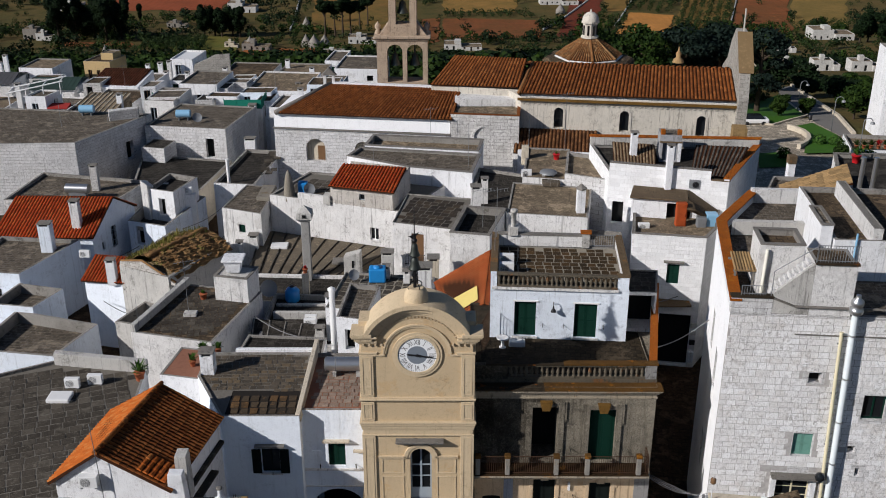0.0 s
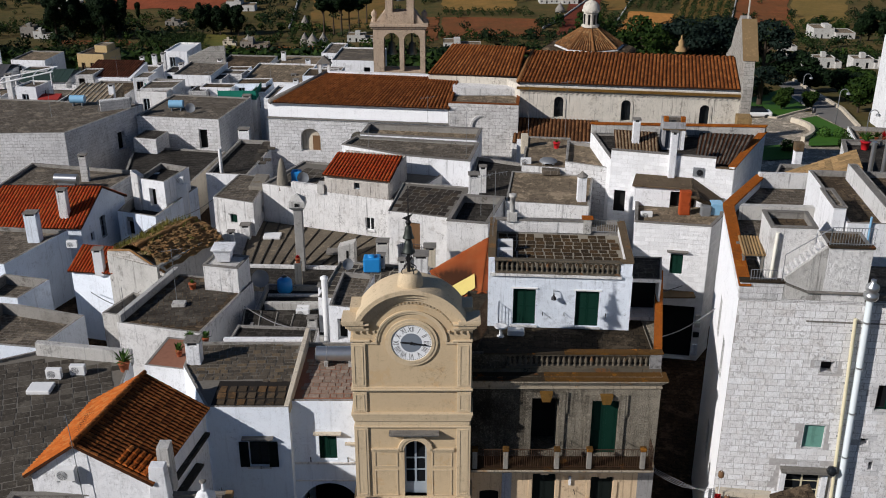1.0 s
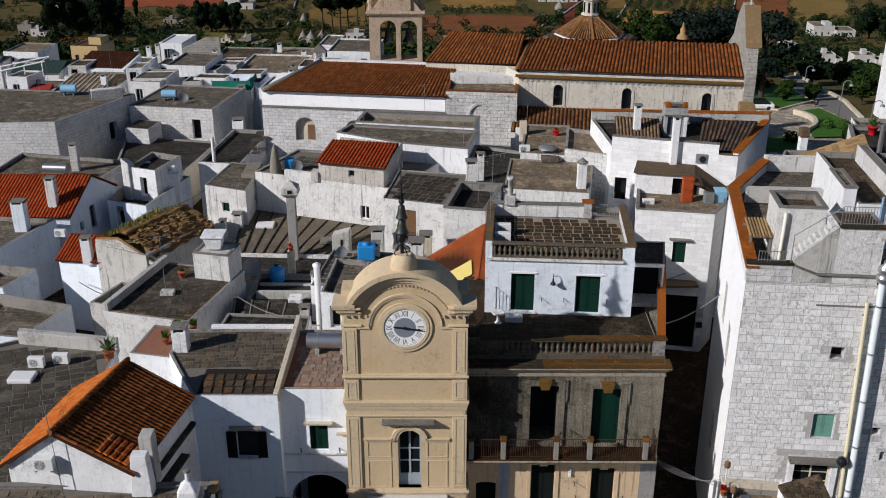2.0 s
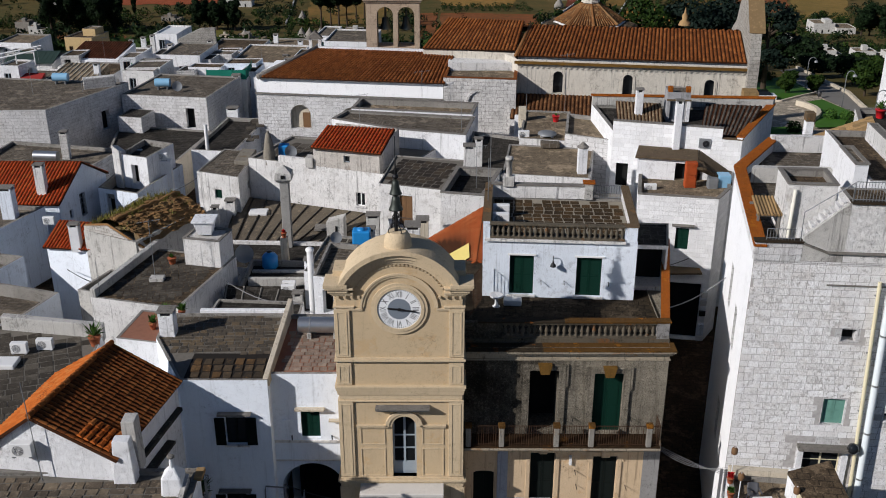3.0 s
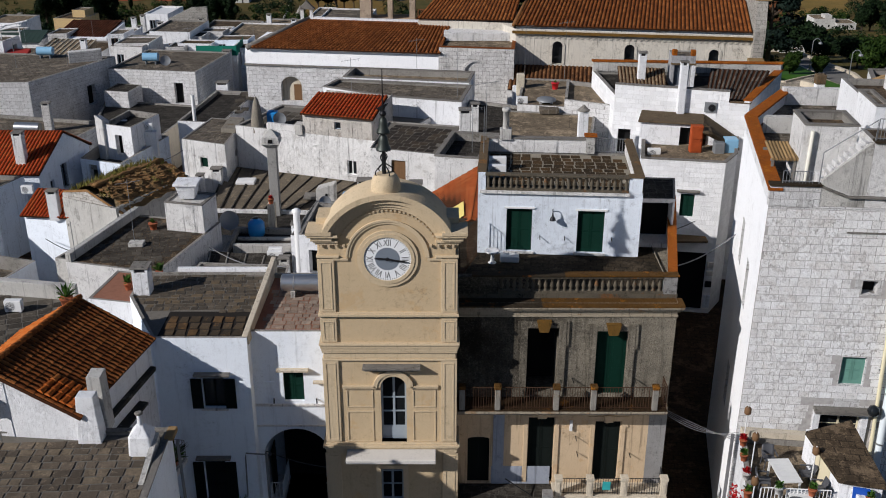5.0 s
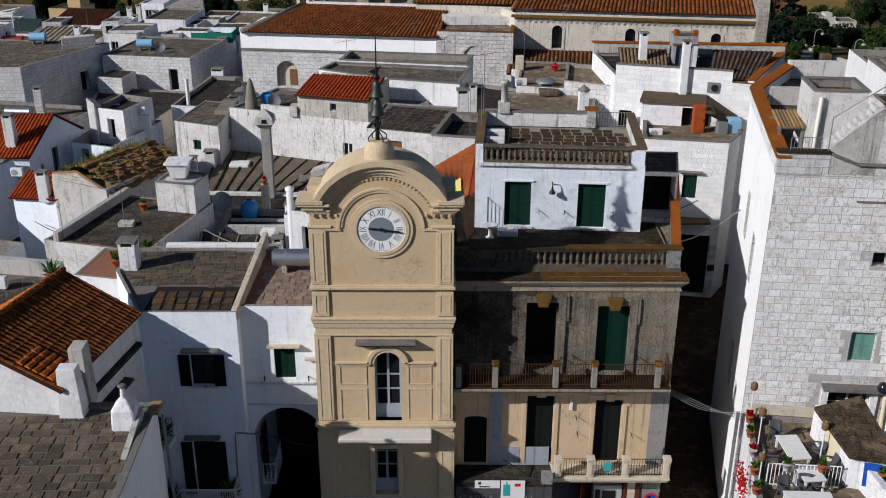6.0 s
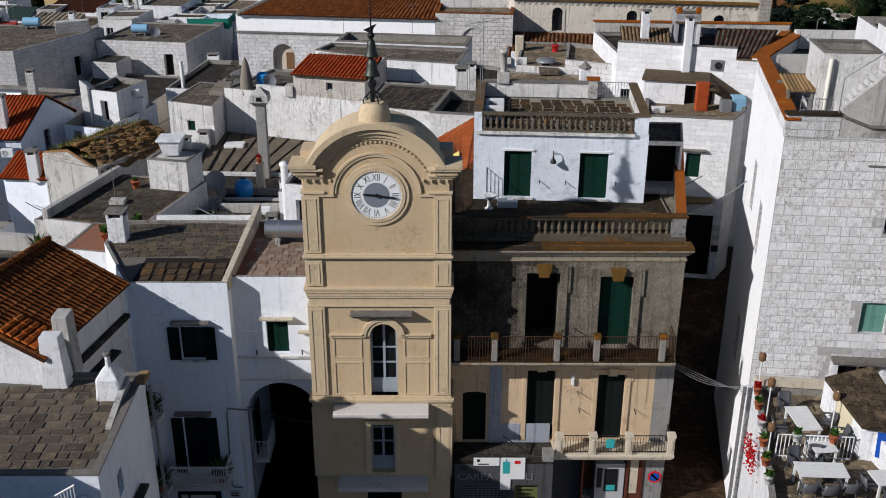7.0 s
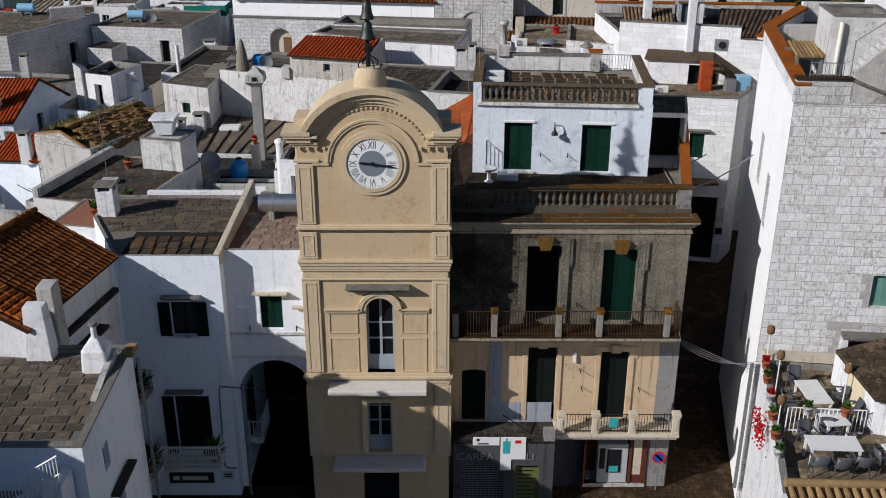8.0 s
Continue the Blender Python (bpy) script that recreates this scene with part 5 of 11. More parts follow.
for k in range(4):
    w = math.pi / 2 * k + 0.6
    pts = []
    for i in range(13):
        q = i / 12
        rr = 0.36 * (1 - q) + 0.1 * math.sin(q * 9)
        pts.append((sx0 + math.cos(w) * rr, sy0 + math.sin(w) * rr, 18.5 + 0.86 * q))
    part("scroll", Geo().tube(pts, 0.025), IRON, spire)
part("weather_cock", Geo().add([(sx0 - 0.28, sy0, 21.15), (sx0 - 0.12, sy0, 21.07), (sx0 + 0.05, sy0, 21.01), (sx0 + 0.1, sy0, 21.2), (sx0 + 0.22, sy0, 21.37), (sx0 + 0.05, sy0, 21.31), (sx0 - 0.1, sy0, 21.23),
                                (sx0 - 0.28, sy0 + 0.03, 21.15), (sx0 - 0.12, sy0 + 0.03, 21.07), (sx0 + 0.05, sy0 + 0.03, 21.01), (sx0 + 0.1, sy0 + 0.03, 21.2), (sx0 + 0.22, sy0 + 0.03, 21.37), (sx0 + 0.05, sy0 + 0.03, 21.31), (sx0 - 0.1, sy0 + 0.03, 21.23)],
                               [(0, 1, 2, 3, 4, 5, 6), (13, 12, 11, 10, 9, 8, 7)] + [(i, 7 + i, 7 + (i + 1) % 7, (i + 1) % 7) for i in range(7)]), IRON, spire)
part("knob", Geo().lathe((sx0, sy0, 20.84), [(0.02, 0), (0.12, 0.06), (0.14, 0.12), (0.1, 0.2), (0.02, 0.24)], 12), IRON, spire)

# ---- the stained palazzo beside the tower ----
PA = radians(-0.2)
PO, PU = Vector((1.62, 44.68)), Vector((math.cos(PA), math.sin(PA)))
PN = Vector((PU.y, -PU.x))
PF = (PO, PU, PN)
PL = 9.42


def pp(a, b):
    p = PO + PU * a + PN * b
    return (p.x, p.y)


TERZ = 12.24
LICHENGOLD = plaster("orange lichen crust", (0.1118, 0.0559, 0.0138), (0.0387, 0.0258, 0.0138), 0.75, 0.4, 0.7, (0.3612, 0.1376, 0.0103))
BALPOST = plaster("lichened post stone", (0.2848, 0.2663, 0.2353), (0.06192, 0.04954, 0.03715), 0.6, 0.4, 0.5, (0.2105, 0.1238, 0.03715))
CORNICESTONE = plaster("streaked cornice stone", (0.3612, 0.3096, 0.2322), (0.0516, 0.043, 0.0301), 0.55, 0.6, 0.5, (0.3096, 0.1376, 0.0215))
TERRACEDARK = paving("blackened terrace slabs", (0.0439, 0.033, 0.0206), (0.0258, 0.0206, 0.0139), (0.0114, 0.0093, 0.0072))
PIERGREY = plaster("grey corner stone", (0.2924, 0.2838, 0.2752), (0.1118, 0.1032, 0.0946), 0.6, 0.5, 0.5)
palazzo = thing("palazzo", (*pp(PL / 2, -3), -0.4), "blackened stone palazzo with green shutters, balconies and balustraded terrace", "building")
poly = [pp(0, 0), pp(PL, 0), pp(PL, -9.5), pp(0, -9.5)]
g = Geo()
wall_face(g, poly[0], poly[1], 7.3, 12.35, [(3.05, 4.4, 7.75, 11.15, 0, 1.6), (6.05, 7.4, 7.75, 11.0, 0)], 0.25)
for i in (1, 2, 3):
    wall_face(g, poly[i], poly[(i + 1) % 4], 7.3, 12.35)
part("upper_wall", g, STAINSHADE, palazzo, "black-stained weathered stone wall, tower shade painted in")
g = Geo()
wall_face(g, poly[0], poly[1], -0.4, 7.3, [(0.5, 1.5, 2.95, 5.5, 0.12), (3.25, 4.42, 3.05, 6.55, 0), (6.27, 7.42, 3.05, 6.35, 0), (5.75, 8.55, -0.25, 2.35, 0)], 0.25)
for i in (1, 2, 3):
    wall_face(g, poly[i], poly[(i + 1) % 4], -0.4, 7.3)
part("lower_wall", g, PEACH, palazzo, "peach painted render wall")
part("terrace_floor", Geo().prism(inset(poly, -0.02), 12.1, TERZ), TERRACEDARK, palazzo)
g = Geo()
for z, h, out in ((11.68, 0.08, 0.06), (11.76, 0.2, 0.02), (11.96, 0.1, 0.12), (12.06, 0.1, 0.2), (12.16, 0.08, 0.28)):
    g.obox(*PF, -0.05, PL + out * 0.9, 0.0, out, z, z + h)
part("cornice", g, CORNICESTONE, palazzo, "pale stone cornice streaked with orange lichen")
part("cornice_top", Geo().obox(*PF, -0.05, 3.6, -0.5, 0.3, 12.25, 12.32), LICHEN, palazzo)
part("cornice_top", Geo().obox(*PF, 3.6, PL + 0.26, -0.5, 0.3, 12.25, 12.325), LICHENGOLD, palazzo, "orange-lichened cornice top")
part("plinth_wall", Geo().obox(*PF, 0.0, PL + 0.05, -0.84, -0.47, 12.25, 12.52), BALUSTRADE, palazzo)
part("parapet", Geo().obox(*PF, 0.0, 1.75, -0.82, -0.5, 12.52, 13.32), STAINSHADE, palazzo)
part("parapet", Geo().obox(*PF, 8.85, PL, -0.84, -0.48, 12.52, 13.32), PIERGREY, palazzo, "pale grey end pier of the balustrade")
baluster_run(palazzo, pp(1.75, -0.65), pp(8.85, -0.65), 12.52, 0.82, 0.27)
part("handrail_coping", Geo().obox(*PF, 0.6, 4.6, -0.86, -0.44, 13.345, 13.42), LICHEN, palazzo)
part("handrail_coping", Geo().obox(*PF, 4.6, PL + 0.06, -0.86, -0.44, 13.345, 13.42), LICHENGOLD, palazzo, "orange-lichened rail coping")
part("side_terrace", Geo().prism([pp(PL - 0.05, -0.3), (12.9, 54.6), pp(PL - 0.4, -9.4)], -0.4, TERZ - 0.01), STAINSHADE, palazzo)
part("side_wall", Geo().prism([pp(PL - 0.3, -0.85), pp(PL, -0.85), (12.9, 54.6), (12.6, 54.6)], TERZ, 13.32), STAINSHADE, palazzo)
part("side_coping", Geo().prism([pp(PL - 0.36, -0.87), pp(PL + 0.06, -0.87), (12.98, 54.7), (12.54, 54.7)], 13.32, 13.43), COPING, palazzo, "bright orange lichen on the coping")
for a0, a1, z1, tone in ((3.05, 4.4, 11.15, GLOOM), (6.05, 7.4, 11.0, GREEN)):
    g = Geo()
    for p, q, r, s in ((a0 - 0.32, a0, 7.75, z1 + 0.32), (a1, a1 + 0.32, 7.75, z1 + 0.32), (a0, a1, z1, z1 + 0.3)):
        g.obox(*PF, p, q, 0.0, 0.1, r, s)
    for p, q in ((a0 - 0.44, a0 - 0.32), (a1 + 0.32, a1 + 0.44)):
        g.obox(*PF, p, q, 0.0, 0.08, z1 - 0.9, z1 + 0.32)
    part("door_surround", g, STAINSHADE, palazzo, bevel=0.02)
    m = (a0 + a1) / 2
    g = Geo().add([(*pp(m + a, b), z) for b in (0.0, 0.26) for a, z in ((-0.2, z1 - 0.12), (0.2, z1 - 0.12), (0.32, z1 + 0.38), (-0.32, z1 + 0.38))], [(4, 5, 6, 7), (0, 1, 5, 4), (1, 2, 6, 5), (2, 3, 7, 6), (3, 0, 4, 7)])
    part("keystone", g, OCHRE, palazzo, "lichened yellow keystone")
    if tone is GREEN:
        window(palazzo, *PF, a0, a1, 7.75, z1, "door leaf green", 0.25)
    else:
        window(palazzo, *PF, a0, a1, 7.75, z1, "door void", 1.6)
for a0, a1, z1 in ((3.25, 4.42, 6.55), (6.27, 7.42, 6.35)):
    window(palazzo, *PF, a0, a1, 3.05, z1, "door leaf louvre black", 0.25)
    g = Geo()
    for p, q, r, s in ((a0 - 0.22, a0 - 0.02, 3.05, z1 + 0.28), (a1 + 0.02, a1 + 0.22, 3.05, z1 + 0.28), (a0 - 0.02, a1 + 0.02, z1 + 0.03, z1 + 0.28)):
        g.obox(*PF, p, q, 0.0, 0.06, r, s)
    g.obox(*PF, a0 - 0.34, a0 - 0.22, 0.0, 0.05, z1 - 0.3, z1 + 0.28).obox(*PF, a1 + 0.22, a1 + 0.34, 0.0, 0.05, z1 - 0.3, z1 + 0.28)
    m = (a0 + a1) / 2
    g.obox(*PF, m - 0.2, m + 0.2, 0.0, 0.14, z1 + 0.0, z1 + 0.36)
    part("door_surround", g, PEACH, palazzo, bevel=0.015)
window(palazzo, *PF, 0.5, 1.5, 2.95, 5.5, "door leaf black", 0.25)
part("corner_pier", Geo().obox(*PF, PL - 0.75, PL + 0.04, 0.0, 0.035, -0.4, 7.1), PIERGREY, palazzo)
part("pilaster_strip", Geo().obox(*PF, 1.65, 2.15, 0.0, 0.04, 2.9, 7.1), DADO, palazzo)
part("string_course", Geo().obox(*PF, 0.0, PL, 0.0, 0.1, 7.0, 7.18), PEACH, palazzo)
# balcony of the second floor
SOOTFLOOR = plaster("sooty lichened floor", (0.045, 0.026, 0.012), (0.012, 0.009, 0.006), 0.8, 0.3, 0.7, (0.15, 0.06, 0.01))
part("balcony_slab", Geo().obox(*PF, 0.0, PL - 0.25, 0.0, 1.2, 7.5, 7.62).obox(*PF, 0.0, PL - 0.3, 0.0, 1.05, 7.36, 7.5), CORNICESTONE, palazzo, bevel=0.02)
part("balcony_floor", Geo().obox(*PF, 0.0, PL - 0.27, 0.01, 1.18, 7.62, 7.64), SOOTFLOOR, palazzo, "black and orange-lichened balcony floor")
for a in (0.2, 1.75, 4.3, 5.92, 8.6):
    post = part("balcony_post", Geo().obox(*PF, a - 0.12, a + 0.12, 0.88, 1.12, 7.64, 8.68), BALPOST, palazzo, bevel=0.02)
    part("post_cap", Geo().obox(*PF, a - 0.16, a + 0.16, 0.84, 1.16, 8.68, 8.86), LICHENGOLD, post, "orange and black lichened cap", bevel=0.03)
for a0, a1 in ((0.35, 1.6), (1.9, 4.15), (4.45, 5.77), (6.07, 8.45), (8.75, 9.1)):
    railing(palazzo, pp(a0, 1.0), pp(a1, 1.0), 7.66, 1.08, 0.11, RUSTIRON)
railing(palazzo, pp(9.1, 1.0), pp(9.1, 0.05), 7.66, 1.08, 0.11, RUSTIRON)
# balcony of the first floor
part("balcony_slab", Geo().obox(*PF, 4.4, PL + 0.15, 0.0, 1.1, 2.85, 3.0).obox(*PF, 4.45, PL + 0.1, 0.0, 1.0, 2.7, 2.85), CREAM, palazzo, bevel=0.02)
for a in (4.62, 6.05, 7.6, 9.4):
    part("balcony_post", Geo().obox(*PF, a - 0.15, a + 0.15, 0.78, 1.06, 3.0, 3.95).obox(*PF, a - 0.18, a + 0.18, 0.74, 1.1, 3.85, 4.0).obox(*PF, a - 0.08, a + 0.08, 1.06, 1.09, 3.2, 3.75), CREAM, palazzo, bevel=0.02)
for a0, a1 in ((4.77, 5.9), (6.2, 7.45), (7.75, 9.25)):
    railing(palazzo, pp(a0, 0.92), pp(a1, 0.92), 3.02, 0.88, 0.11, IRON)
railing(palazzo, pp(9.4, 0.78), pp(9.4, 0.05), 3.02, 0.88, 0.11, IRON)
part("notice", Geo().obox(*PF, 6.62, 6.98, 0.96, 0.98, 3.3, 3.75), TEALPRINT, palazzo, "small teal notice on the railing")
part("wall_lamp", Geo().obox(*PF, 5.1, 5.22, 0.0, 0.12, 5.9, 6.4), WHITEPAINT, palazzo)
for a, z in ((5.5, 4.7), (7.9, 4.65), (5.4, 5.55), (4.55, 8.6), (5.1, 8.6), (7.85, 8.6)):
    part("bracket", Geo().rod((*pp(a, 0.0), z), (*pp(a + 0.02, 0.34), z - 0.05), 0.02, n=5), IRON, palazzo)

# ---- landing with shops below the palazzo's left half ----
SHOPSTONE = plaster("dark shop stone", (0.0774, 0.0761, 0.0807), (0.0258, 0.0245, 0.0238), 0.6, 0.4, 0.3)
annex = thing("small_shop", (*pp(2.3, 0.9), -0.4), "grey stone shop with metal grille under a stair landing", "shop")
ap = [pp(0.15, 1.45), pp(4.35, 1.45), pp(4.35, 0.02), pp(0.15, 0.02)]
g = Geo()
wall_face(g, ap[0], ap[1], -0.4, 2.9, [(0.3, 2.1, -0.4, 1.75, 0), (2.6, 3.6, -0.4, 1.7, 0)], 0.2)
wall_face(g, ap[1], ap[2], -0.4, 2.9)
wall_face(g, ap[3], ap[0], -0.4, 2.9)
part("wall", g, SHOPSTONE, annex)
part("landing", Geo().prism(ap, 2.8, 2.93), PAVEDARK, annex)
part("parapet", Geo().obox(*PF, 3.9, 4.35, 1.0, 1.45, 2.93, 3.35), PIERGREY, annex)
part("dado", Geo().obox(*PF, 1.6, 4.3, 0.0, 0.025, 2.93, 3.9), DADO, annex, "pale blue painted dado")
# Black sheet for the unlit shop behind the grille.
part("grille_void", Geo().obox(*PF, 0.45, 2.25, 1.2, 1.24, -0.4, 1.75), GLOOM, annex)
g = Geo()
for k in range(24):
    z = -0.38 + k * 0.09
    g.obox(*PF, 0.45, 2.25, 1.26, 1.28, z, z + 0.03)
for k in range(11):
    a = 0.47 + k * 0.17
    g.obox(*PF, a, a + 0.02, 1.26, 1.29, -0.4, 1.75)
part("grille", g, GREYIRON, annex)
part("poster", Geo().obox(*PF, 2.75, 3.75, 1.26, 1.28, -0.4, 1.7), POSTER, annex, "yellow-green poster with dark text bars")
g = Geo()
for k in range(9):
    z = 1.5 - 0.2 * k
    g.obox(*PF, 2.85, 3.65 - 0.1 * (k % 3), 1.282, 1.288, z, z + 0.07)
part("text_bar", g, BLACKPAINT, annex)
words(annex, "CARPA", (*pp(1.05, 1.465), 2.15), 0.5, GREYIRON, (90, 0, math.degrees(PA)))
words(annex, "LI", (*pp(3.35, 1.465), 2.15), 0.5, GREYIRON, (90, 0, math.degrees(PA)))
part("handrail", Geo().tube([(*pp(2.2, 0.9), 3.85), (*pp(3.4, 0.9), 2.95), (*pp(3.4, 0.9), 2.93)], 0.03), IRON, annex)
banner = thing("banner", (*pp(2.3, 1.5), 2.4), "white printed shop banner hung on the landing edge", "banner")
part("cloth", Geo().obox(*PF, 0.95, 2.05, 1.47, 1.49, 2.75, 3.15).obox(*PF, 2.1, 3.15, 1.47, 1.49, 2.05, 3.15).obox(*PF, 2.1, 2.55, 1.47, 1.49, 1.5, 2.05), WHITEPAINT, banner)
part("print", Geo().obox(*PF, 2.2, 2.5, 1.492, 1.498, 2.35, 2.95).obox(*PF, 2.32, 2.38, 1.492, 1.498, 2.95, 3.1), TEALPRINT, banner)
part("print", Geo().obox(*PF, 1.1, 1.22, 1.492, 1.498, 2.95, 3.08).obox(*PF, 1.15, 1.6, 1.492, 1.498, 2.8, 2.86), BLACKPAINT, banner)
part("print", Geo().obox(*PF, 2.7, 2.95, 1.492, 1.498, 2.85, 3.0), SIGNRED, banner)
MACHINE = plainmat("grey white sheet metal", (0.42, 0.43, 0.44), 0.4, 0, 0.15)
vend = thing("vending_machine", (*pp(7.0, -0.1), -0.25), "white vending machine in a dark red timber shop bay", "vending machine")
part("cabinet", Geo().obox(*PF, 6.45, 7.75, -0.6, -0.02, -0.25, 1.75), MACHINE, vend, bevel=0.02)
part("display", Geo().obox(*PF, 6.85, 7.45, -0.02, 0.01, 0.3, 1.5), GLASS, vend)
part("display", Geo().obox(*PF, 6.52, 6.75, -0.02, 0.01, 0.5, 1.55), BLACKPAINT, vend)
part("print", Geo().obox(*PF, 6.95, 7.35, 0.01, 0.016, 0.35, 0.65), TEALPRINT, vend)
for a0, a1, z0, z1 in ((4.4, 5.72, -0.4, 2.68), (8.58, PL - 0.78, -0.4, 2.68), (5.72, 8.58, 2.38, 2.68)):
    part("stone_facing", Geo().obox(*PF, a0, a1, 0.0, 0.03, z0, z1), SHOPSTONE, palazzo, "dark grey ground floor stone")
bay = thing("timber_shop", (*pp(7.1, 0.0), -0.4), "dark red timber shop bay with open panelled doors", "shop")
g = Geo()
for a0, a1, z0, z1 in ((5.75, 5.9, -0.25, 2.35), (8.4, 8.55, -0.25, 2.35), (5.9, 8.4, 2.2, 2.35), (7.8, 7.9, -0.25, 2.2)):
    g.obox(*PF, a0, a1, -0.2, 0.06, z0, z1)
part("frame", g, REDWOOD, bay)
part("back_wall", Geo().obox(*PF, 5.75, 8.55, -1.0, -0.9, -0.25, 2.35), REDWOOD, bay)
part("floor", Geo().obox(*PF, 5.75, 8.55, -0.95, 0.1, -0.4, -0.25), GREYWALL, bay)
part("door_leaf", Geo().obox(*PF, 7.9, 8.4, -0.05, 0.0, -0.2, 2.2), REDWOOD, bay)
part("door_leaf", Geo().obox(*PF, 5.72, 5.78, 0.06, 0.65, -0.2, 2.2), REDWOOD, bay)
part("door_poster", Geo().obox(*PF, 7.97, 8.33, 0.0, 0.008, 0.2, 2.0), CREAM, bay)
part("door_poster", Geo().obox(*PF, 5.78, 5.785, 0.12, 0.6, 0.2, 2.0), CREAM, bay)
sign = thing("no_parking_sign", (*pp(9.0, 0.25), -0.4), "round blue no parking sign with red rim on a pole", "traffic sign")
part("pole", Geo().rod((*pp(9.0, 0.3), -0.4), (*pp(9.0, 0.3), 1.75), 0.03), GREYIRON, sign)
sc = pp(9.0, 0.36)
part("plate", disc((sc[0], 1.35), 0.0, 0.26, sc[1] - 0.012, sc[1] + 0.01, 28), SIGNBLUE, sign)
part("rim", disc((sc[0], 1.35), 0.22, 0.3, sc[1] - 0.02, sc[1] + 0.01, 28), SIGNRED, sign)
part("stripe", Geo().add([(sc[0] + a, sc[1] - 0.022, 1.35 + b) for a, b in ((-0.19, 0.13), (-0.13, 0.19), (0.19, -0.13), (0.13, -0.19))], [(0, 1, 2, 3), (3, 2, 1, 0)]), SIGNRED, sign)

# ---- the white upper house on the terrace ----
UO = Vector((2.62, 50.15))
UU = Vector((math.cos(radians(-4)), math.sin(radians(-4))))
UN = Vector((UU.y, -UU.x))
UF = (UO, UU, UN)


def up(a, b):
    p = UO + UU * a + UN * b
    return (p.x, p.y)


upper = house("white rendered rooftop house with green shutters and stone balustrade", [up(0, 0), up(7.6, 0), up(7.6, -5.9), up(0, -5.9)], TERZ, 15.45, BLUEWHITE, PALEJOINT, 0.12, 0.3,
              None, {0: [(1.36, 12.38, 1.2, 2.15, "window leaf louvre green sill"), (4.68, 12.38, 1.25, 2.12, "window leaf louvre green sill")]}, "rooftop_house")
part("cornice", Geo().obox(*UF, 0.1, 7.0, 0.0, 0.14, 15.32, 15.46), OLDWHITE, upper)
part("lintel", Geo().obox(*UF, 1.26, 2.66, 0.0, 0.06, 14.56, 14.64), WHITEPAINT, upper)
part("lintel", Geo().obox(*UF, 4.58, 6.03, 0.0, 0.06, 14.53, 14.61), WHITEPAINT, upper)
baluster_run(upper, up(0.35, -0.05), up(6.95, -0.05), 15.47, 0.8, 0.26)
part("corner_pier", Geo().obox(*UF, 6.95, 7.55, -0.3, 0.02, 15.4, 16.2), BLUEWHITE, upper)
part("corner_pier", Geo().obox(*UF, 0.0, 0.35, -0.3, 0.02, 15.4, 16.2), BLUEWHITE, upper)
part("parapet", Geo().obox(*UF, 0.0, 0.3, -5.9, -0.3, 15.45, 16.1), OLDWHITE, upper)
part("parapet", Geo().obox(*UF, 0.3, 5.4, -5.9, -5.62, 15.45, 16.15), OLDWHITE, upper)
part("parapet", Geo().obox(*UF, 7.3, 7.6, -5.9, -0.3, 15.45, 16.1), OLDWHITE, upper)
part("parapet_coping", Geo().obox(*UF, -0.06, 0.36, -5.95, -0.28, 16.1, 16.18), BROWNCOPING, upper)
part("parapet_coping", Geo().obox(*UF, 7.24, 7.66, -5.95, -0.28, 16.1, 16.18), BROWNCOPING, upper)
part("pier", Geo().obox(*UF, 5.3, 5.75, -5.95, -5.55, 15.45, 16.35), GREYWALL, upper)
railing(upper, up(5.8, -5.75), up(7.3, -5.75), 15.47, 0.75, 0.13, GREYIRON)
slabs(upper, [up(0.32, -0.32), up(7.28, -0.32), up(7.28, -5.58), up(0.32, -5.58)], 15.332, (0.52, 0.5), 5, radians(-4), SLABBROWN, 0.055, 0.012, single=True, even=True)
lamp = thing("wall_lamp", (*up(3.45, 0.0), 14.0), "black iron swan-neck wall lamp with a bell shade", "lamp")
pts = [(*up(3.5, 0.02 + 0.028 * k + 0.06 * math.sin(math.pi * k / 10)), 14.45 + 0.2 * math.sin(math.pi * k / 10)) for k in range(11)]
part("arm", Geo().tube(pts, 0.02), IRON, lamp)
part("shade", Geo().lathe((*up(3.5, 0.3), 14.12), [(0.15, 0), (0.12, 0.11), (0.05, 0.2), (0.03, 0.36)], 12), IRON, lamp)
for a in (2.95, 4.1, 6.3):
    part("bracket", Geo().rod((*up(a, 0.0), 13.2), (*up(a, 0.3), 13.12), 0.02, n=5), IRON, upper)
# Corner shadow painted in by a black sheet across the opening.
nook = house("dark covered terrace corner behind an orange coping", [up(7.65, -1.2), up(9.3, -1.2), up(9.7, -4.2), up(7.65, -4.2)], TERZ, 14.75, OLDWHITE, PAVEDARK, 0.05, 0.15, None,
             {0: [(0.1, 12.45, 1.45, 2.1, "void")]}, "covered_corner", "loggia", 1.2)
tub = thing("bird_bath", (*up(0.75, 1.1), TERZ), "small white stone bird bath on the terrace", "bird bath")
part("bowl", Geo().lathe((*up(0.75, 1.1), TERZ), [(0.2, 0), (0.1, 0.08), (0.08, 0.4), (0.34, 0.55), (0.36, 0.62), (0.3, 0.62), (0.1, 0.56)], 14), WHITEPAINT, tub)
basin = thing("stone_basin", (*up(1.6, 1.0), TERZ), "white stone basin on the terrace floor", "basin")
part("slab", Geo().obox(*UF, 1.1, 2.0, 0.6, 1.1, TERZ, 12.56), WHITEPAINT, basin, bevel=0.06)
fence = thing("fence", (*up(-0.3, 0.8), TERZ), "thin rusty iron fence beside the terrace", "fence")
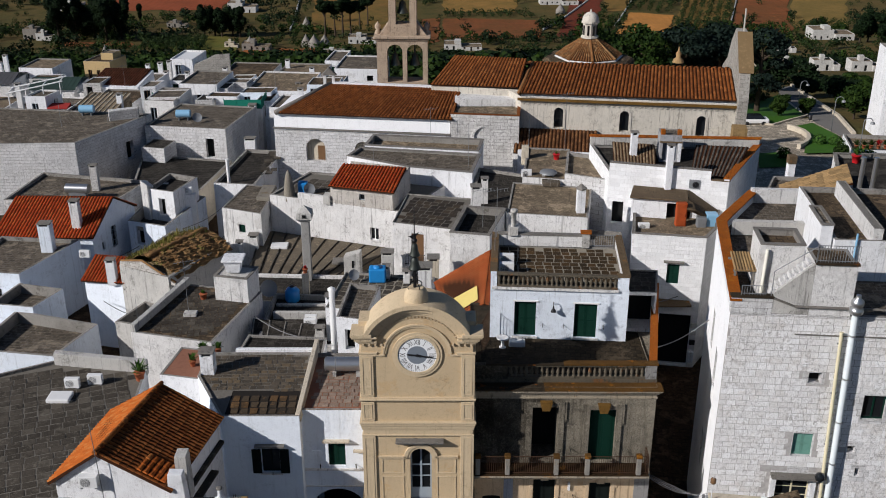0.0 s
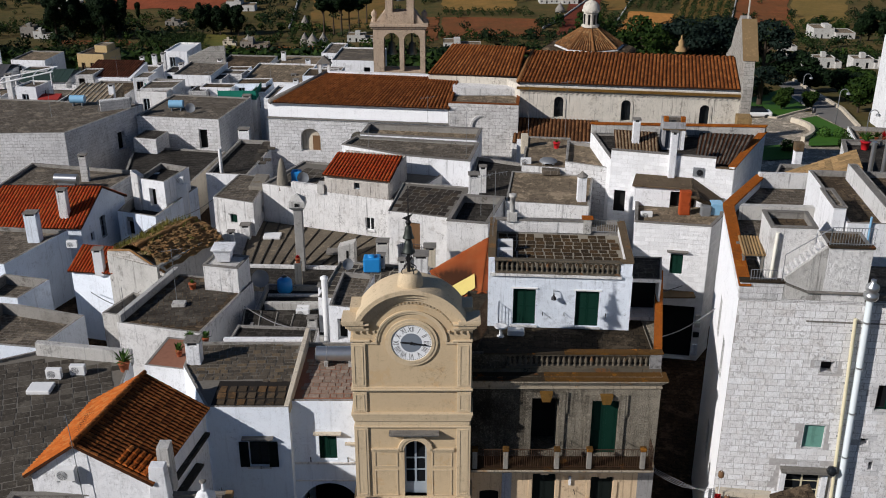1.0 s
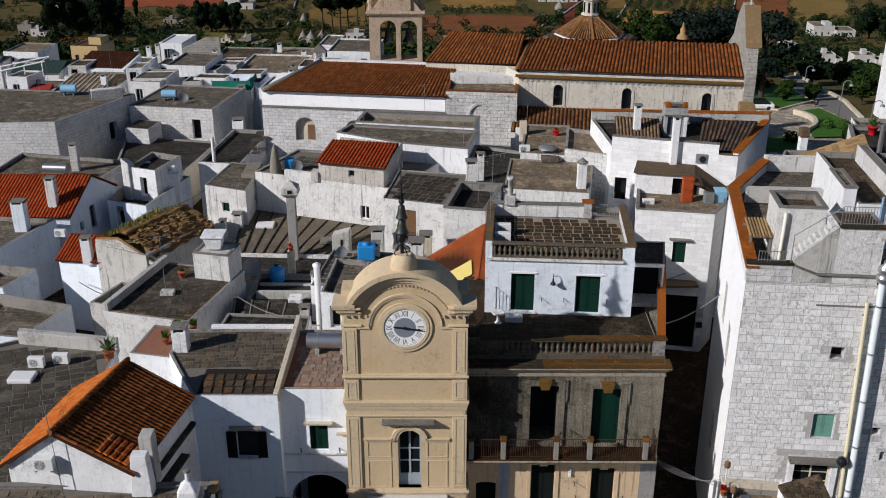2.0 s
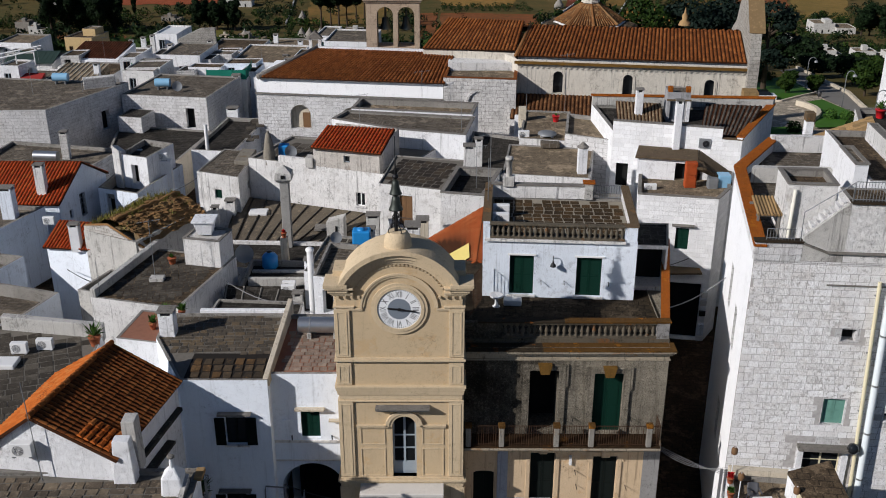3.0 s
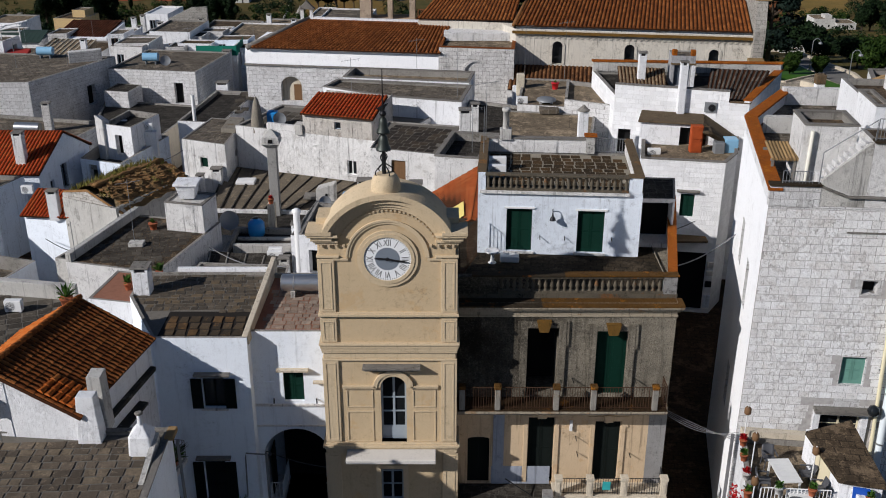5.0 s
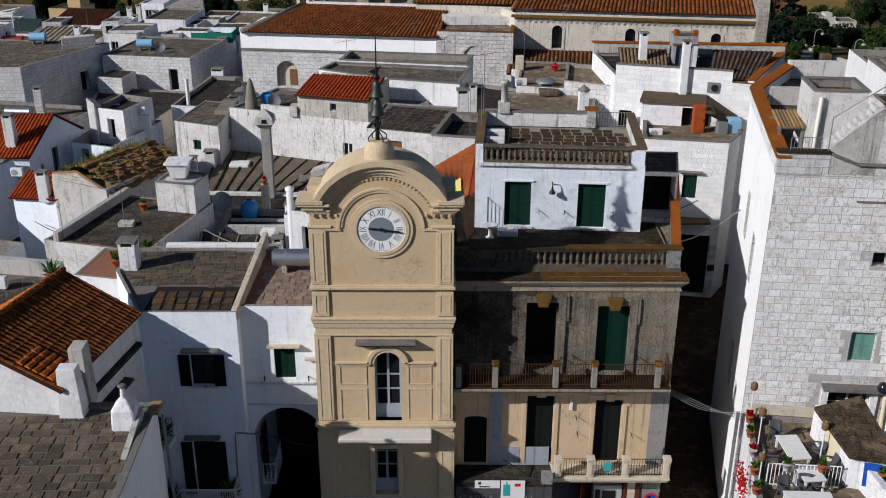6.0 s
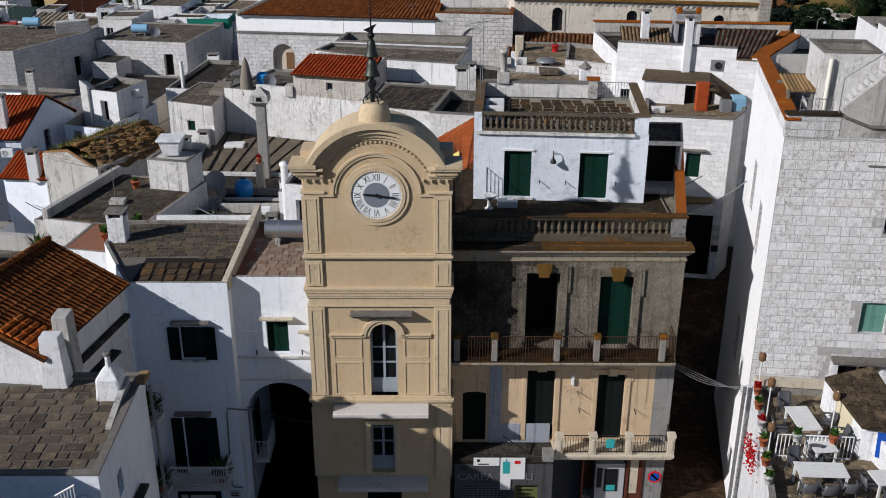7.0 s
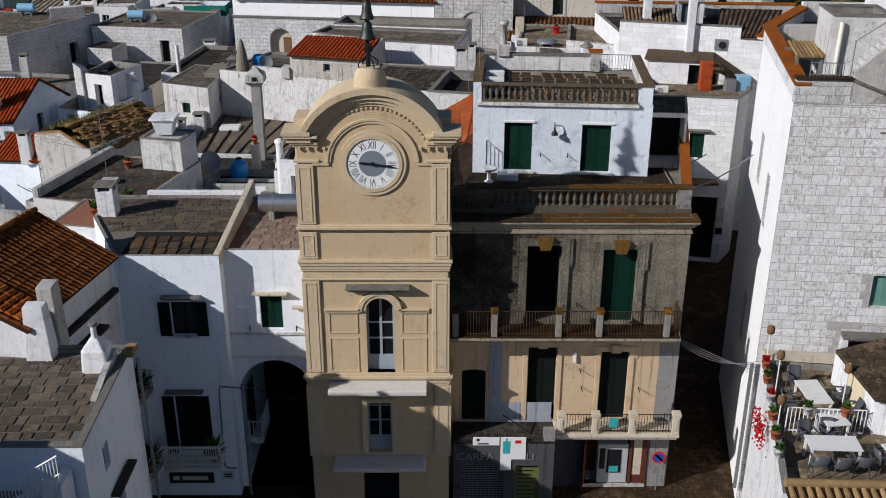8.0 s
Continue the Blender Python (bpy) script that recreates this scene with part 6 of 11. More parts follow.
railing(fence, up(0.0, 0.4), up(-0.75, 3.2), TERZ, 1.9, 0.14, RUSTIRON)

for k in range(2):
    air_unit(*up(0.85, -1.9 - 1.2 * k), 15.36)
part("coping_strip", Geo().obox(*UF, 0.25, 5.4, -5.95, -5.58, 16.15, 16.23), GREYCOPING, upper)
potc = thing("chimney", (*up(1.2, -5.75), 16.2), "round grey clay flue on a stone base", "chimney")
part("base", Geo().obox(*UF, 0.9, 1.5, -6.0, -5.5, 16.1, 16.65), GREYWALL, potc, bevel=0.03)
part("flue", Geo().lathe((*up(1.2, -5.75), 16.6), [(0.16, 0), (0.16, 0.95), (0.22, 0.97), (0.22, 1.12), (0.12, 1.14)], 12), GREYWALL, potc)
antenna(*up(0.15, -3.2), 16.15, 18.5, "thin bare mast on the rooftop house", False)
antenna(*up(0.2, -5.2), 16.15, 19.3, "thin television antenna on the rooftop house", True)
part("lichen_cap", Geo().obox(*UF, 6.9, 7.6, -0.34, 0.06, 16.2, 16.28), BROWNCOPING, upper)
part("lichen_cap", Geo().obox(*UF, 5.2, 5.85, -6.0, -5.5, 16.35, 16.43), COPING, upper)


CONCRETE = plaster("smooth grey concrete", (0.3096, 0.301, 0.2838), (0.1892, 0.1806, 0.172), 0.4, 0.4, 0.2)

# ---- houses left of the tower ----
facade_a = house("white limewashed house with black shutters and a slab roof", [(-11.45, 44.0), (-7.4, 44.0), (-7.4, 50.6), (-13.5, 50.6), (-13.5, 48.0)], -0.4, 11.0, BLUEFRESH, GREYJOINT, 0.12, 0.2, None,
                 {0: [(1.95, 7.5, 0.95, 1.5, "window black open sill hood"), (1.65, 1.85, 0.95, 2.8, "door black open hood")]})
part("slab_bed", Geo().prism(quad((-11.3, 44.12), (-7.5, 44.12), 2.5), 10.86, 10.895), SLABJOINT, facade_a)
slabs(facade_a, quad((-11.3, 44.15), (-7.5, 44.15), 2.45), lambda x, y: 10.9, (0.5, 0.58), 11, 0.0, SLAB, 0.09, 0.03, single=True, even=True)
slabs(facade_a, [(-12.6, 46.5), (-7.4, 46.5), (-7.4, 50.55), (-13.45, 50.55), (-13.45, 47.9)], lambda x, y: 10.885, (0.46, 0.34), 12, 0.05, pieces("grey brown roof slab", (0.115, 0.094, 0.07), (0.062, 0.053, 0.042), (0.16, 0.115, 0.066)), 0.045, 0.015)
balc = thing("balcony", (-9.2, 43.5, 1.5), "white cast iron balcony with a potted palm", "balcony")
part("slab", Geo().box(-10.4, -7.9, 43.0, 44.0, 1.6, 1.78), OLDWHITE, balc)
for z0, z1 in ((1.85, 1.95), (2.2, 2.3), (2.7, 2.8)):
    part("rail", Geo().box(-10.4, -7.9, 43.0, 43.05, z0, z1).box(-7.95, -7.9, 43.05, 44.0, z0, z1), WHITEPAINT, balc)
g = Geo()
for k in range(26):
    x = -10.38 + 0.1 * k
    g.box(x, x + 0.035, 43.0, 43.04, 1.8, 2.75)
for k in range(9):
    g.box(-7.94, -7.91, 43.06 + 0.1 * k, 43.09 + 0.1 * k, 1.8, 2.75)
part("lattice", g, WHITEPAINT, balc)
drain = thing("wall_pipe", (-7.9, 43.9, 3.0), "thin grey pipe bent down a white wall", "pipe")
part("pipe", Geo().tube([(-6.75, 43.95, 5.03), (-7.86, 43.95, 5.12), (-7.9, 43.95, 4.9), (-7.98, 43.95, 1.2), (-7.9, 43.95, 1.08), (-7.5, 43.95, 1.04)], 0.035), GREYIRON, drain)
plate = thing("street_sign", (-7.9, 43.97, 0.68), "small pale stone street name plate on a white wall", "sign")
part("plate", Geo().box(-8.12, -7.66, 43.96, 44.0, 0.5, 0.86), PALESTONE, plate)
part("bar", Geo().box(-8.05, -7.73, 43.95, 43.96, 0.7, 0.76), BLACKPAINT, plate)
part("bar", Geo().box(-8.05, -7.73, 43.95, 43.96, 0.58, 0.64), BLACKPAINT, plate)
shopsign = thing("shop_sign", (-9.5, 43.95, 0.55), "dark shop board with pale letters under a balcony", "sign")
part("board", Geo().box(-10.4, -8.5, 43.93, 44.0, 0.3, 0.8), BLACKPAINT, shopsign)
for a, b in ((-10.25, -9.95), (-9.85, -8.75)):
    part("bar", Geo().box(a, b, 43.92, 43.93, 0.45, 0.66), PALESTONE, shopsign)
inner = thing("balcony", (-6.7, 46.0, 1.7), "pale iron balcony on the wall inside the arch", "balcony")
part("slab", Geo().box(-7.05, -6.45, 45.0, 46.9, 1.6, 1.75), OLDWHITE, inner)
railing(inner, (-6.5, 45.02), (-6.5, 46.88), 1.75, 0.95, 0.14, WHITEPAINT, 0.016)
railing(inner, (-7.03, 45.02), (-6.5, 45.02), 1.75, 0.95, 0.14, WHITEPAINT, 0.016)
part("door", Geo().box(-7.06, -7.01, 45.4, 46.5, 1.75, 4.1), BLACKGREEN, inner)
pot_plant(-8.25, 43.4, 1.78, 0.2, None, None, 0.9, "spiky green palm in a balcony pot", 3)

# The arch ends in a black sheet that paints in the passage's darkness.
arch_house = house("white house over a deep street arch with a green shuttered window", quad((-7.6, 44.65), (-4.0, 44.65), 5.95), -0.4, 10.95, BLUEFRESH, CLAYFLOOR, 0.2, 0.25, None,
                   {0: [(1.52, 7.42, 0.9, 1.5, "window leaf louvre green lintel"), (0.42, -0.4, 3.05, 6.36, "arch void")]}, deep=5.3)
part("string_course", Geo().box(-7.38, -4.02, 44.55, 44.65, 7.2, 7.29), OLDWHITE, arch_house)
part("string_course", Geo().box(-7.38, -4.02, 44.6, 44.65, 6.1, 6.17), OLDWHITE, arch_house)
part("wall_recess", Geo().box(-6.95, -6.9, 44.63, 44.65, 7.5, 8.4).box(-6.95, -6.5, 44.58, 44.65, 8.4, 8.46), BLUEFRESH, arch_house)
part("bracket", Geo().rod((-4.65, 44.65, 7.55), (-4.6, 44.35, 7.5), 0.03, n=6), IRON, arch_house)
part("bracket", Geo().rod((-6.55, 44.65, 7.55), (-6.5, 44.35, 7.5), 0.03, n=6), IRON, arch_house)
part("bird_ledge", Geo().box(-4.75, -4.25, 44.45, 44.65, 8.42, 8.5), CREAM, arch_house, "small yellowed stone ledge")
slabs(arch_house, quad((-7.1, 44.95), (-4.1, 44.95), 5.3), 10.75, (0.45, 0.38), 14, 0.0, pieces("pink roof slabs", (0.3, 0.22, 0.17), (0.2, 0.155, 0.12), (0.36, 0.3, 0.24)))
ridge_wall = solo("parapet_wall", Geo().add([(-7.62, 44.1, 10.6), (-7.32, 44.1, 10.6), (-7.15, 51.2, 10.6), (-7.4, 51.2, 10.6), (-7.62, 44.1, 11.05), (-7.36, 44.1, 11.05), (-7.15, 51.2, 11.55), (-7.4, 51.2, 11.55)],
                                          [(3, 2, 1, 0), (4, 5, 6, 7), (0, 1, 5, 4), (1, 2, 6, 5), (2, 3, 7, 6), (3, 0, 4, 7)]), CREAM, (-7.25, 48, 11.0), "low stained parapet wall between two slab roofs", "wall", bevel=0.03)
tank = thing("steel_tank", (-5.6, 48.6, 10.77), "horizontal stainless steel water tank on a roof", "water tank")
part("drum", Geo().rod((-6.55, 48.6, 11.4), (-6.5, 48.6, 11.4), 0.3, 0.4, 24).rod((-6.5, 48.6, 11.4), (-4.2, 48.6, 11.4), 0.4, n=24), STEEL, tank)
for x in (-6.1, -4.8):
    part("cradle", Geo().box(x, x + 0.2, 48.25, 48.95, 10.77, 11.06), GREYWALL, tank)
part("band", Geo().rod((-5.95, 48.6, 11.4), (-5.9, 48.6, 11.4), 0.41, n=24), GREYIRON, tank)

# tiled gable house
gable = thing("gabled_house", (-14.8, 41, -0.4), "white gabled house with an old clay tile roof", "house")
EF, EB, RF, RB = (-12.35, 37.6, 11.15), (-11.2, 43.85, 11.05), (-15.75, 38.0, 12.95), (-14.35, 44.35, 12.75)
LF, LB = (-18.3, 38.3, 11.1), (-17.2, 44.6, 11.0)
g = Geo()
fp = [(-18.0, 38.5), (-12.55, 37.9), (-11.45, 43.7), (-17.0, 44.4)]
wall_face(g, fp[1], fp[2], -0.4, 11.0, [(2.6, 3.5, 6.4, 8.6, 0)], 0.22)
wall_face(g, fp[3], fp[0], -0.4, 11.0)
g.add([(*fp[0], -0.4), (*fp[1], -0.4), (*fp[1], 11.0), (-15.7, 38.2, 12.8), (*fp[0], 11.0)], [(0, 1, 2, 3, 4)])
g.add([(*fp[2], -0.4), (*fp[3], -0.4), (*fp[3], 11.0), (-14.4, 44.1, 12.6), (*fp[2], 11.0)], [(0, 1, 2, 3, 4)])
part("wall", g, WHITE, gable)
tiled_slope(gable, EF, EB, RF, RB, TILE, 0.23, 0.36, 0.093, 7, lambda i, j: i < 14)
# Sun-facing slope: the tile tone with sunlight painted in.
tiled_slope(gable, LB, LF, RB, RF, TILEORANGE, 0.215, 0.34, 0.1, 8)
g = Geo()
for k in range(18):
    a, b = Vector(RF).lerp(Vector(RB), k / 18), Vector(RF).lerp(Vector(RB), (k + 1.12) / 18)
    g.rod(a + Vector((0, 0, 0.05)), b + Vector((0, 0, 0.03)), 0.13, 0.11, 8)
part("ridge_tiles", g, TILE, gable)
o, u, n = Vector(fp[1]), (Vector(fp[2]) - Vector(fp[1])).normalized(), None
n = Vector((u.y, -u.x))
part("ledge", Geo().obox(o, u, n, 0.5, 5.7, 0.0, 0.24, 9.72, 9.9), BLACKLEDGE, gable)
part("ledge", Geo().obox(o, u, n, 2.2, 4.4, 0.0, 0.4, 8.85, 8.98), BLACKLEDGE, gable)
window(gable, o, u, n, 2.6, 3.5, 6.4, 8.6, "door leaf black", 0.22)
part("side_balcony", Geo().obox(o, u, n, 1.6, 5.5, 0.0, 1.3, 5.3, 5.5), OLDWHITE, gable)
q0, q1 = o + u * 1.6 + n * 1.25, o + u * 5.45 + n * 1.25
railing(gable, q0, q1, 5.5, 0.95, 0.12, GREYIRON)
railing(gable, q1, o + u * 5.45 + n * 0.05, 5.5, 0.95, 0.12, GREYIRON)
part("side_balcony", Geo().obox(o, u, n, 1.6, 5.5, 0.0, 1.3, 1.7, 1.9), OLDWHITE, gable)
railing(gable, q0, q1, 1.9, 0.95, 0.12, GREYIRON)
railing(gable, q1, o + u * 5.45 + n * 0.05, 1.9, 0.95, 0.12, GREYIRON)
for k, (a, z) in enumerate(((4.9, 5.5), (4.3, 5.5), (5.1, 1.9), (4.0, 1.9), (3.0, 5.5))):
    p = o + u * a + n * 0.95
    pot_plant(p.x, p.y, z, 0.2, BLACKPAINT, BROAD, 1.0, "dark pot with a bushy plant on a balcony", 80 + k)
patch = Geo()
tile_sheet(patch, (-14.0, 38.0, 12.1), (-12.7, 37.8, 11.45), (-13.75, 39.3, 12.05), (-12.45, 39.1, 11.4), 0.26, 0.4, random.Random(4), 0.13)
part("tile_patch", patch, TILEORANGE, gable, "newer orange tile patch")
air_unit(-16.2, 37.95, 11.15)
antenna(-15.6, 37.9, 9.9, 14.6, "bare metal mast on the gable house", False, -0.15)
chimney(-12.2, 38.02, 9.8, 11.95, 0.9, 0.74, "none", WHITE, "tall whitewashed chimney block", 0.12)
chimney(-12.22, 39.3, 9.6, 12.1, 0.62, 0.8, "none", GREYWALL, "weathered stone chimney block", 0.04)

# the near house below with its slab roof
near = house("white near house with a weathered slab roof and a bottle chimney", [(-19, 32.6), (-9.15, 32.6), (-9.35, 38.45), (-13.5, 38.4), (-19, 38.4)], -0.4, 10.1, BLUEFRESH, NEARJOINT, 0.12, 0.25, GREYCOPING,
             {1: [(1.6, 8.0, 0.55, 0.9, "window grey"), (2.0, 4.2, 1.1, 2.2, "door void"), (0.3, 3.6, 0.9, 2.0, "arch void")]})
slabs(near, inset([(-19, 32.6), (-9.15, 32.6), (-9.35, 38.45), (-19, 38.4)], 0.3), 9.985, (0.55, 0.44), 21, 0.04, NEARSLAB, 0.055, 0.02, single=True)
part("ledge", Geo().box(-9.2, -8.9, 34.3, 36.2, 7.0, 7.1), BLACKLEDGE, near)
bot = thing("chimney", (-10.1, 37.3, 9.98), "white bottle-shaped chimney with a thin flue", "chimney")
part("shaft", Geo().add([(-10.1 + a * r, 37.3 + b * r, z) for r, z in ((0.45, 9.95), (0.4, 10.75), (0.13, 11.12)) for a, b in ((-1, -1), (1, -1), (1, 1), (-1, 1))],
                        [(0, 1, 5, 4), (1, 2, 6, 5), (2, 3, 7, 6), (3, 0, 4, 7), (4, 5, 9, 8), (5, 6, 10, 9), (6, 7, 11, 10), (7, 4, 8, 11), (8, 9, 10, 11)]), WHITE, bot, bevel=0.08)
part("flue", Geo().rod((-10.1, 37.3, 11.05), (-10.1, 37.3, 11.55), 0.11, 0.08, 10), WHITE, bot)
part("flue_cap", Geo().lathe((-10.1, 37.3, 11.55), [(0.14, 0), (0.16, 0.05), (0.1, 0.09)], 10), GREYCOPING, bot)
# Out-of-view block, added to throw shade on the near house's front.
house("unseen plain white house, added to shade the near house", [(-27, 19), (-16.5, 19), (-16.2, 29.5), (-27, 29.5)], -0.4, 14.1, WHITE, PAVE, 0.4, 0.3, None)
stair = house("white lower terrace with an iron stair rail", [(-19, 27), (-10.0, 27), (-9.9, 32.55), (-19, 32.55)], -0.4, 8.6, BLUEWHITE, PAVE, 0.5, 0.2, None)

# broad dark slab roof behind the gable
r3 = house("low house with a broad dark slab roof", [(-30, 39), (-18.1, 39.2), (-17.1, 45.5), (-17.8, 52.6), (-23.5, 53.6), (-30, 50)], -0.4, 8.75, WHITE, GREYJOINT, 0.2, 0.2, None)
slabs(r3, inset([(-30, 39), (-18.1, 39.2), (-17.1, 45.5), (-17.8, 52.6), (-23.5, 53.6), (-30, 50)], 0.2), 8.556, (0.72, 0.56), 31, 0.35, SLABGREY, 0.05, 0.01, even=True)
low_wall = solo("low_wall", Geo().prism([(-23.6, 53.3), (-17.7, 52.3), (-17.7, 52.7), (-23.6, 53.8)], 8.4, 9.35), GREYWALL, (-20.5, 53, 8.4), "stained white wall at the roof edge", "wall", bevel=0.04)
air_unit(-21.6, 50.7, 8.56)
air_unit(-20.4, 51.1, 8.56)
sky = solo("skylight", Geo().box(-22.6, -21.3, 49.0, 50.0, 8.54, 8.8), WHITEPAINT, (-22.0, 49.5, 8.54), "white framed roof skylight", "skylight", bevel=0.05)
pot_plant(-17.9, 51.5, 8.6, 0.32, None, None, 0.8, "terracotta pot with yellow-green grass on the roof", 5)
planter = house("small white terrace block with red clay floor", [(-16.3, 50.2), (-13.6, 49.6), (-13.0, 52.8), (-15.8, 53.4)], 5.0, 9.75, WHITE, CLAYFLOOR, 0.02, 0.2, None)
for k, (x, y) in enumerate(((-14.6, 51.2), (-14.0, 51.9), (-14.3, 52.5), (-13.4, 52.6))):
    pot_plant(x, y, 9.75, 0.2, None, None, 0.5, "terracotta pot with a straggling plant", 10 + k)
chimney(-13.0, 48.6, 9.7, 12.3, 0.75, 0.7, "flat", WHITE, "tall white chimney with a flat stone cap")
link_a = house("low dark slab roof behind the white house", [(-13.4, 50.7), (-7.5, 50.7), (-7.5, 57.2), (-12.6, 57.6)], -0.4, 8.3, OLDWHITE, PAVEDARK, 0.15, 0.2, None)
solo("low_wall", Geo().box(-11.9, -7.45, 50.62, 50.9, 8.2, 11.15), WHITE, (-9.7, 50.7, 8.2), "thin white wall behind the slab roof", "wall", bevel=0.03)
pot_plant(-12.6, 52.0, 8.2, 0.4, None, None, 0.6, "large terracotta pot on a roof", 21)

# the house with the grey roof and the big chimney block
dpoly = [(-20.9, 59.6), (-15.2, 58.1), (-13.1, 65.6), (-18.9, 67.0)]
dhouse = house("white house with a grey slab roof and stained parapet", dpoly, -0.4, 7.4, OLDWHITE, PAVEBROWN, 0.06, 0.25, None)
slabs(dhouse, inset(dpoly, 0.35), 7.345, (0.5, 0.42), 52, 0.25, SLABGREY, 0.04, 0.012)
part("side_parapet", Geo().prism([(-20.9, 59.6), (-20.55, 59.5), (-18.55, 66.9), (-18.9, 67.0)], 7.38, 7.95), GREYWALL, dhouse, bevel=0.04)
block = house("grey rendered chimney block on the roof", [(-16.2, 64.45), (-13.75, 63.9), (-13.3, 65.9), (-15.75, 66.5)], 7.3, 9.2, OLDWHITE, GREYWALL, 0.02, 0.2, GREYCOPING, None, "chimney_block", "chimney")
pot = thing("planter", (-14.8, 65.2, 9.29), "white tapered concrete planter", "planter")
part("body", Geo().add([(-15.3, 64.8, 9.29), (-14.4, 64.8, 9.29), (-14.4, 65.6, 9.29), (-15.3, 65.6, 9.29), (-15.5, 64.6, 10.2), (-14.2, 64.6, 10.2), (-14.2, 65.8, 10.2), (-15.5, 65.8, 10.2)], [(3, 2, 1, 0), (4, 5, 6, 7), (0, 1, 5, 4), (1, 2, 6, 5), (2, 3, 7, 6), (3, 0, 4, 7)]), WHITE, pot, bevel=0.05)
part("rim", Geo().box(-15.6, -14.1, 64.5, 65.9, 10.2, 10.35), WHITE, pot, bevel=0.03)
pot_plant(-17.1, 64.6, 7.3, 0.28, None, None, 0.3, "orange clay pot on a roof", 23)
antenna(-17.6, 62.2, 7.3, 11.5)
antenna(-20.4, 59.9, 7.5, 9.8, "thin bare metal roof mast", False)
solo("concrete_block", Geo().box(-17.9, -17.0, 61.8, 62.4, 7.3, 7.6), GREYWALL, (-17.4, 62.1, 7.3), "concrete block at the foot of a mast", "block", bevel=0.04)

# ruined vault and small red roof
ruin = house("ruined stone wall and weedy vault", [(-24.9, 70.6), (-20.6, 68.4), (-17.3, 75.0), (-22.5, 77.5)], -0.4, 7.2, GREYWALL, plaster("earthy vault", (0.3, 0.22, 0.12), (0.16, 0.13, 0.07), 0.8, 0.1, 0.6), 0.1, 0.35, None)
rnd, g = random.Random(5), Geo()
for _ in range(900):
    a, b = rnd.random(), rnd.random()
    p = Vector((-24.6, 71.4, 7.1)).lerp(Vector((-21.8, 77.0, 7.1)), a) + Vector((3.2 * b * b, -1.2 * b * b, 0))
    t = rnd.uniform(0.15, 0.7) * (1.2 - b)
    w = rnd.uniform(0, 6.28)
    s = Vector((math.cos(w), math.sin(w), 0)) * 0.05
    tip = p + Vector((rnd.uniform(-0.2, 0.2), rnd.uniform(-0.2, 0.2), t))
    g.add([p - s, p + s, tip], [(0, 1, 2)])
solo("weeds", g, DRYGRASS, (-22.5, 74, 7.1), "dry yellow weeds on a ruined vault", "weeds", kind="stuff")
EARTH = plaster("mossy earth", (0.27, 0.16, 0.07), (0.09, 0.065, 0.028), 0.8, 0.15, 0.9, (0.15, 0.125, 0.04))
SHARD = pieces("broken mossy tile", (0.3, 0.16, 0.065), (0.11, 0.075, 0.034), (0.36, 0.22, 0.09), 0.95, 0.7)


def mound(a, s):
    """A point of the collapsed barrel vault: a along it, s from the eave over the crown."""
    low = Vector((-20.1, 69.0, 0)).lerp(Vector((-16.9, 74.4, 0)), a)
    far = Vector((-24.7, 71.4, 0)).lerp(Vector((-21.4, 77.0, 0)), a)
    p = low.lerp(far, s)
    return Vector((p.x, p.y, 6.5 + 1.55 * math.sin(math.pi * (0.04 + 0.86 * s)) ** 0.8 + 0.22 * noise.noise((p.x * 1.3, p.y * 1.3, 4.0)) + 0.1 * noise.noise((p.x * 4, p.y * 4, 1.0))))


g = Geo()
g.add([mound(i / 30, j / 26) for j in range(27) for i in range(31)], [(j * 31 + i, j * 31 + i + 1, (j + 1) * 31 + i + 1, (j + 1) * 31 + i) for j in range(26) for i in range(30)], True)
part("vault", g, EARTH, ruin, "earth-covered mossy vault")
g = Geo()
for _ in range(420):
    p = mound(rnd.random(), rnd.random() ** 0.8 * 0.62)
    w = rnd.gauss(0.55, 0.5)
    c, d = Vector((math.cos(w), math.sin(w), rnd.uniform(-0.1, 0.1))) * rnd.uniform(0.1, 0.2), Vector((-math.sin(w), math.cos(w), rnd.uniform(-0.15, 0.15))) * rnd.uniform(0.05, 0.1)
    h = Vector((0, 0, rnd.uniform(0.03, 0.07)))
    g.add([p - c - d, p + c - d, p + c + d, p - c + d, p - c - d + h, p + c - d + h, p + c + d + h, p - c + d + h], [(4, 5, 6, 7), (0, 1, 5, 4), (1, 2, 6, 5), (2, 3, 7, 6), (3, 0, 4, 7)])
part("tile_shards", g, SHARD, ruin, "broken clay tile shards", kind="stuff")
g = Geo()
for _ in range(1500):
    s = rnd.random()
    s = 0.45 + 0.55 * s if rnd.random() < 0.6 else s * 0.6
    p = mound(rnd.random(), s)
    if noise.noise((p.x * 0.9, p.y * 0.9, 8.0)) < 0.02 + 0.25 * (s < 0.45):
        continue
    w, tall_ = rnd.uniform(0, 6.28), rnd.uniform(0.1, 0.5) * (0.35 + s)
    q = Vector((math.cos(w), math.sin(w), 0)) * 0.04
    g.add([p - q, p + q, p + Vector((rnd.uniform(-0.15, 0.15), rnd.uniform(-0.15, 0.15), tall_))], [(0, 1, 2)])
solo("tall_weeds", g, leafy("green roof weeds", (0.1, 0.1, 0.022), (0.24, 0.22, 0.055)), (-21, 72, 7.2), "green and dry weeds over an earth vault", "weeds", kind="stuff")
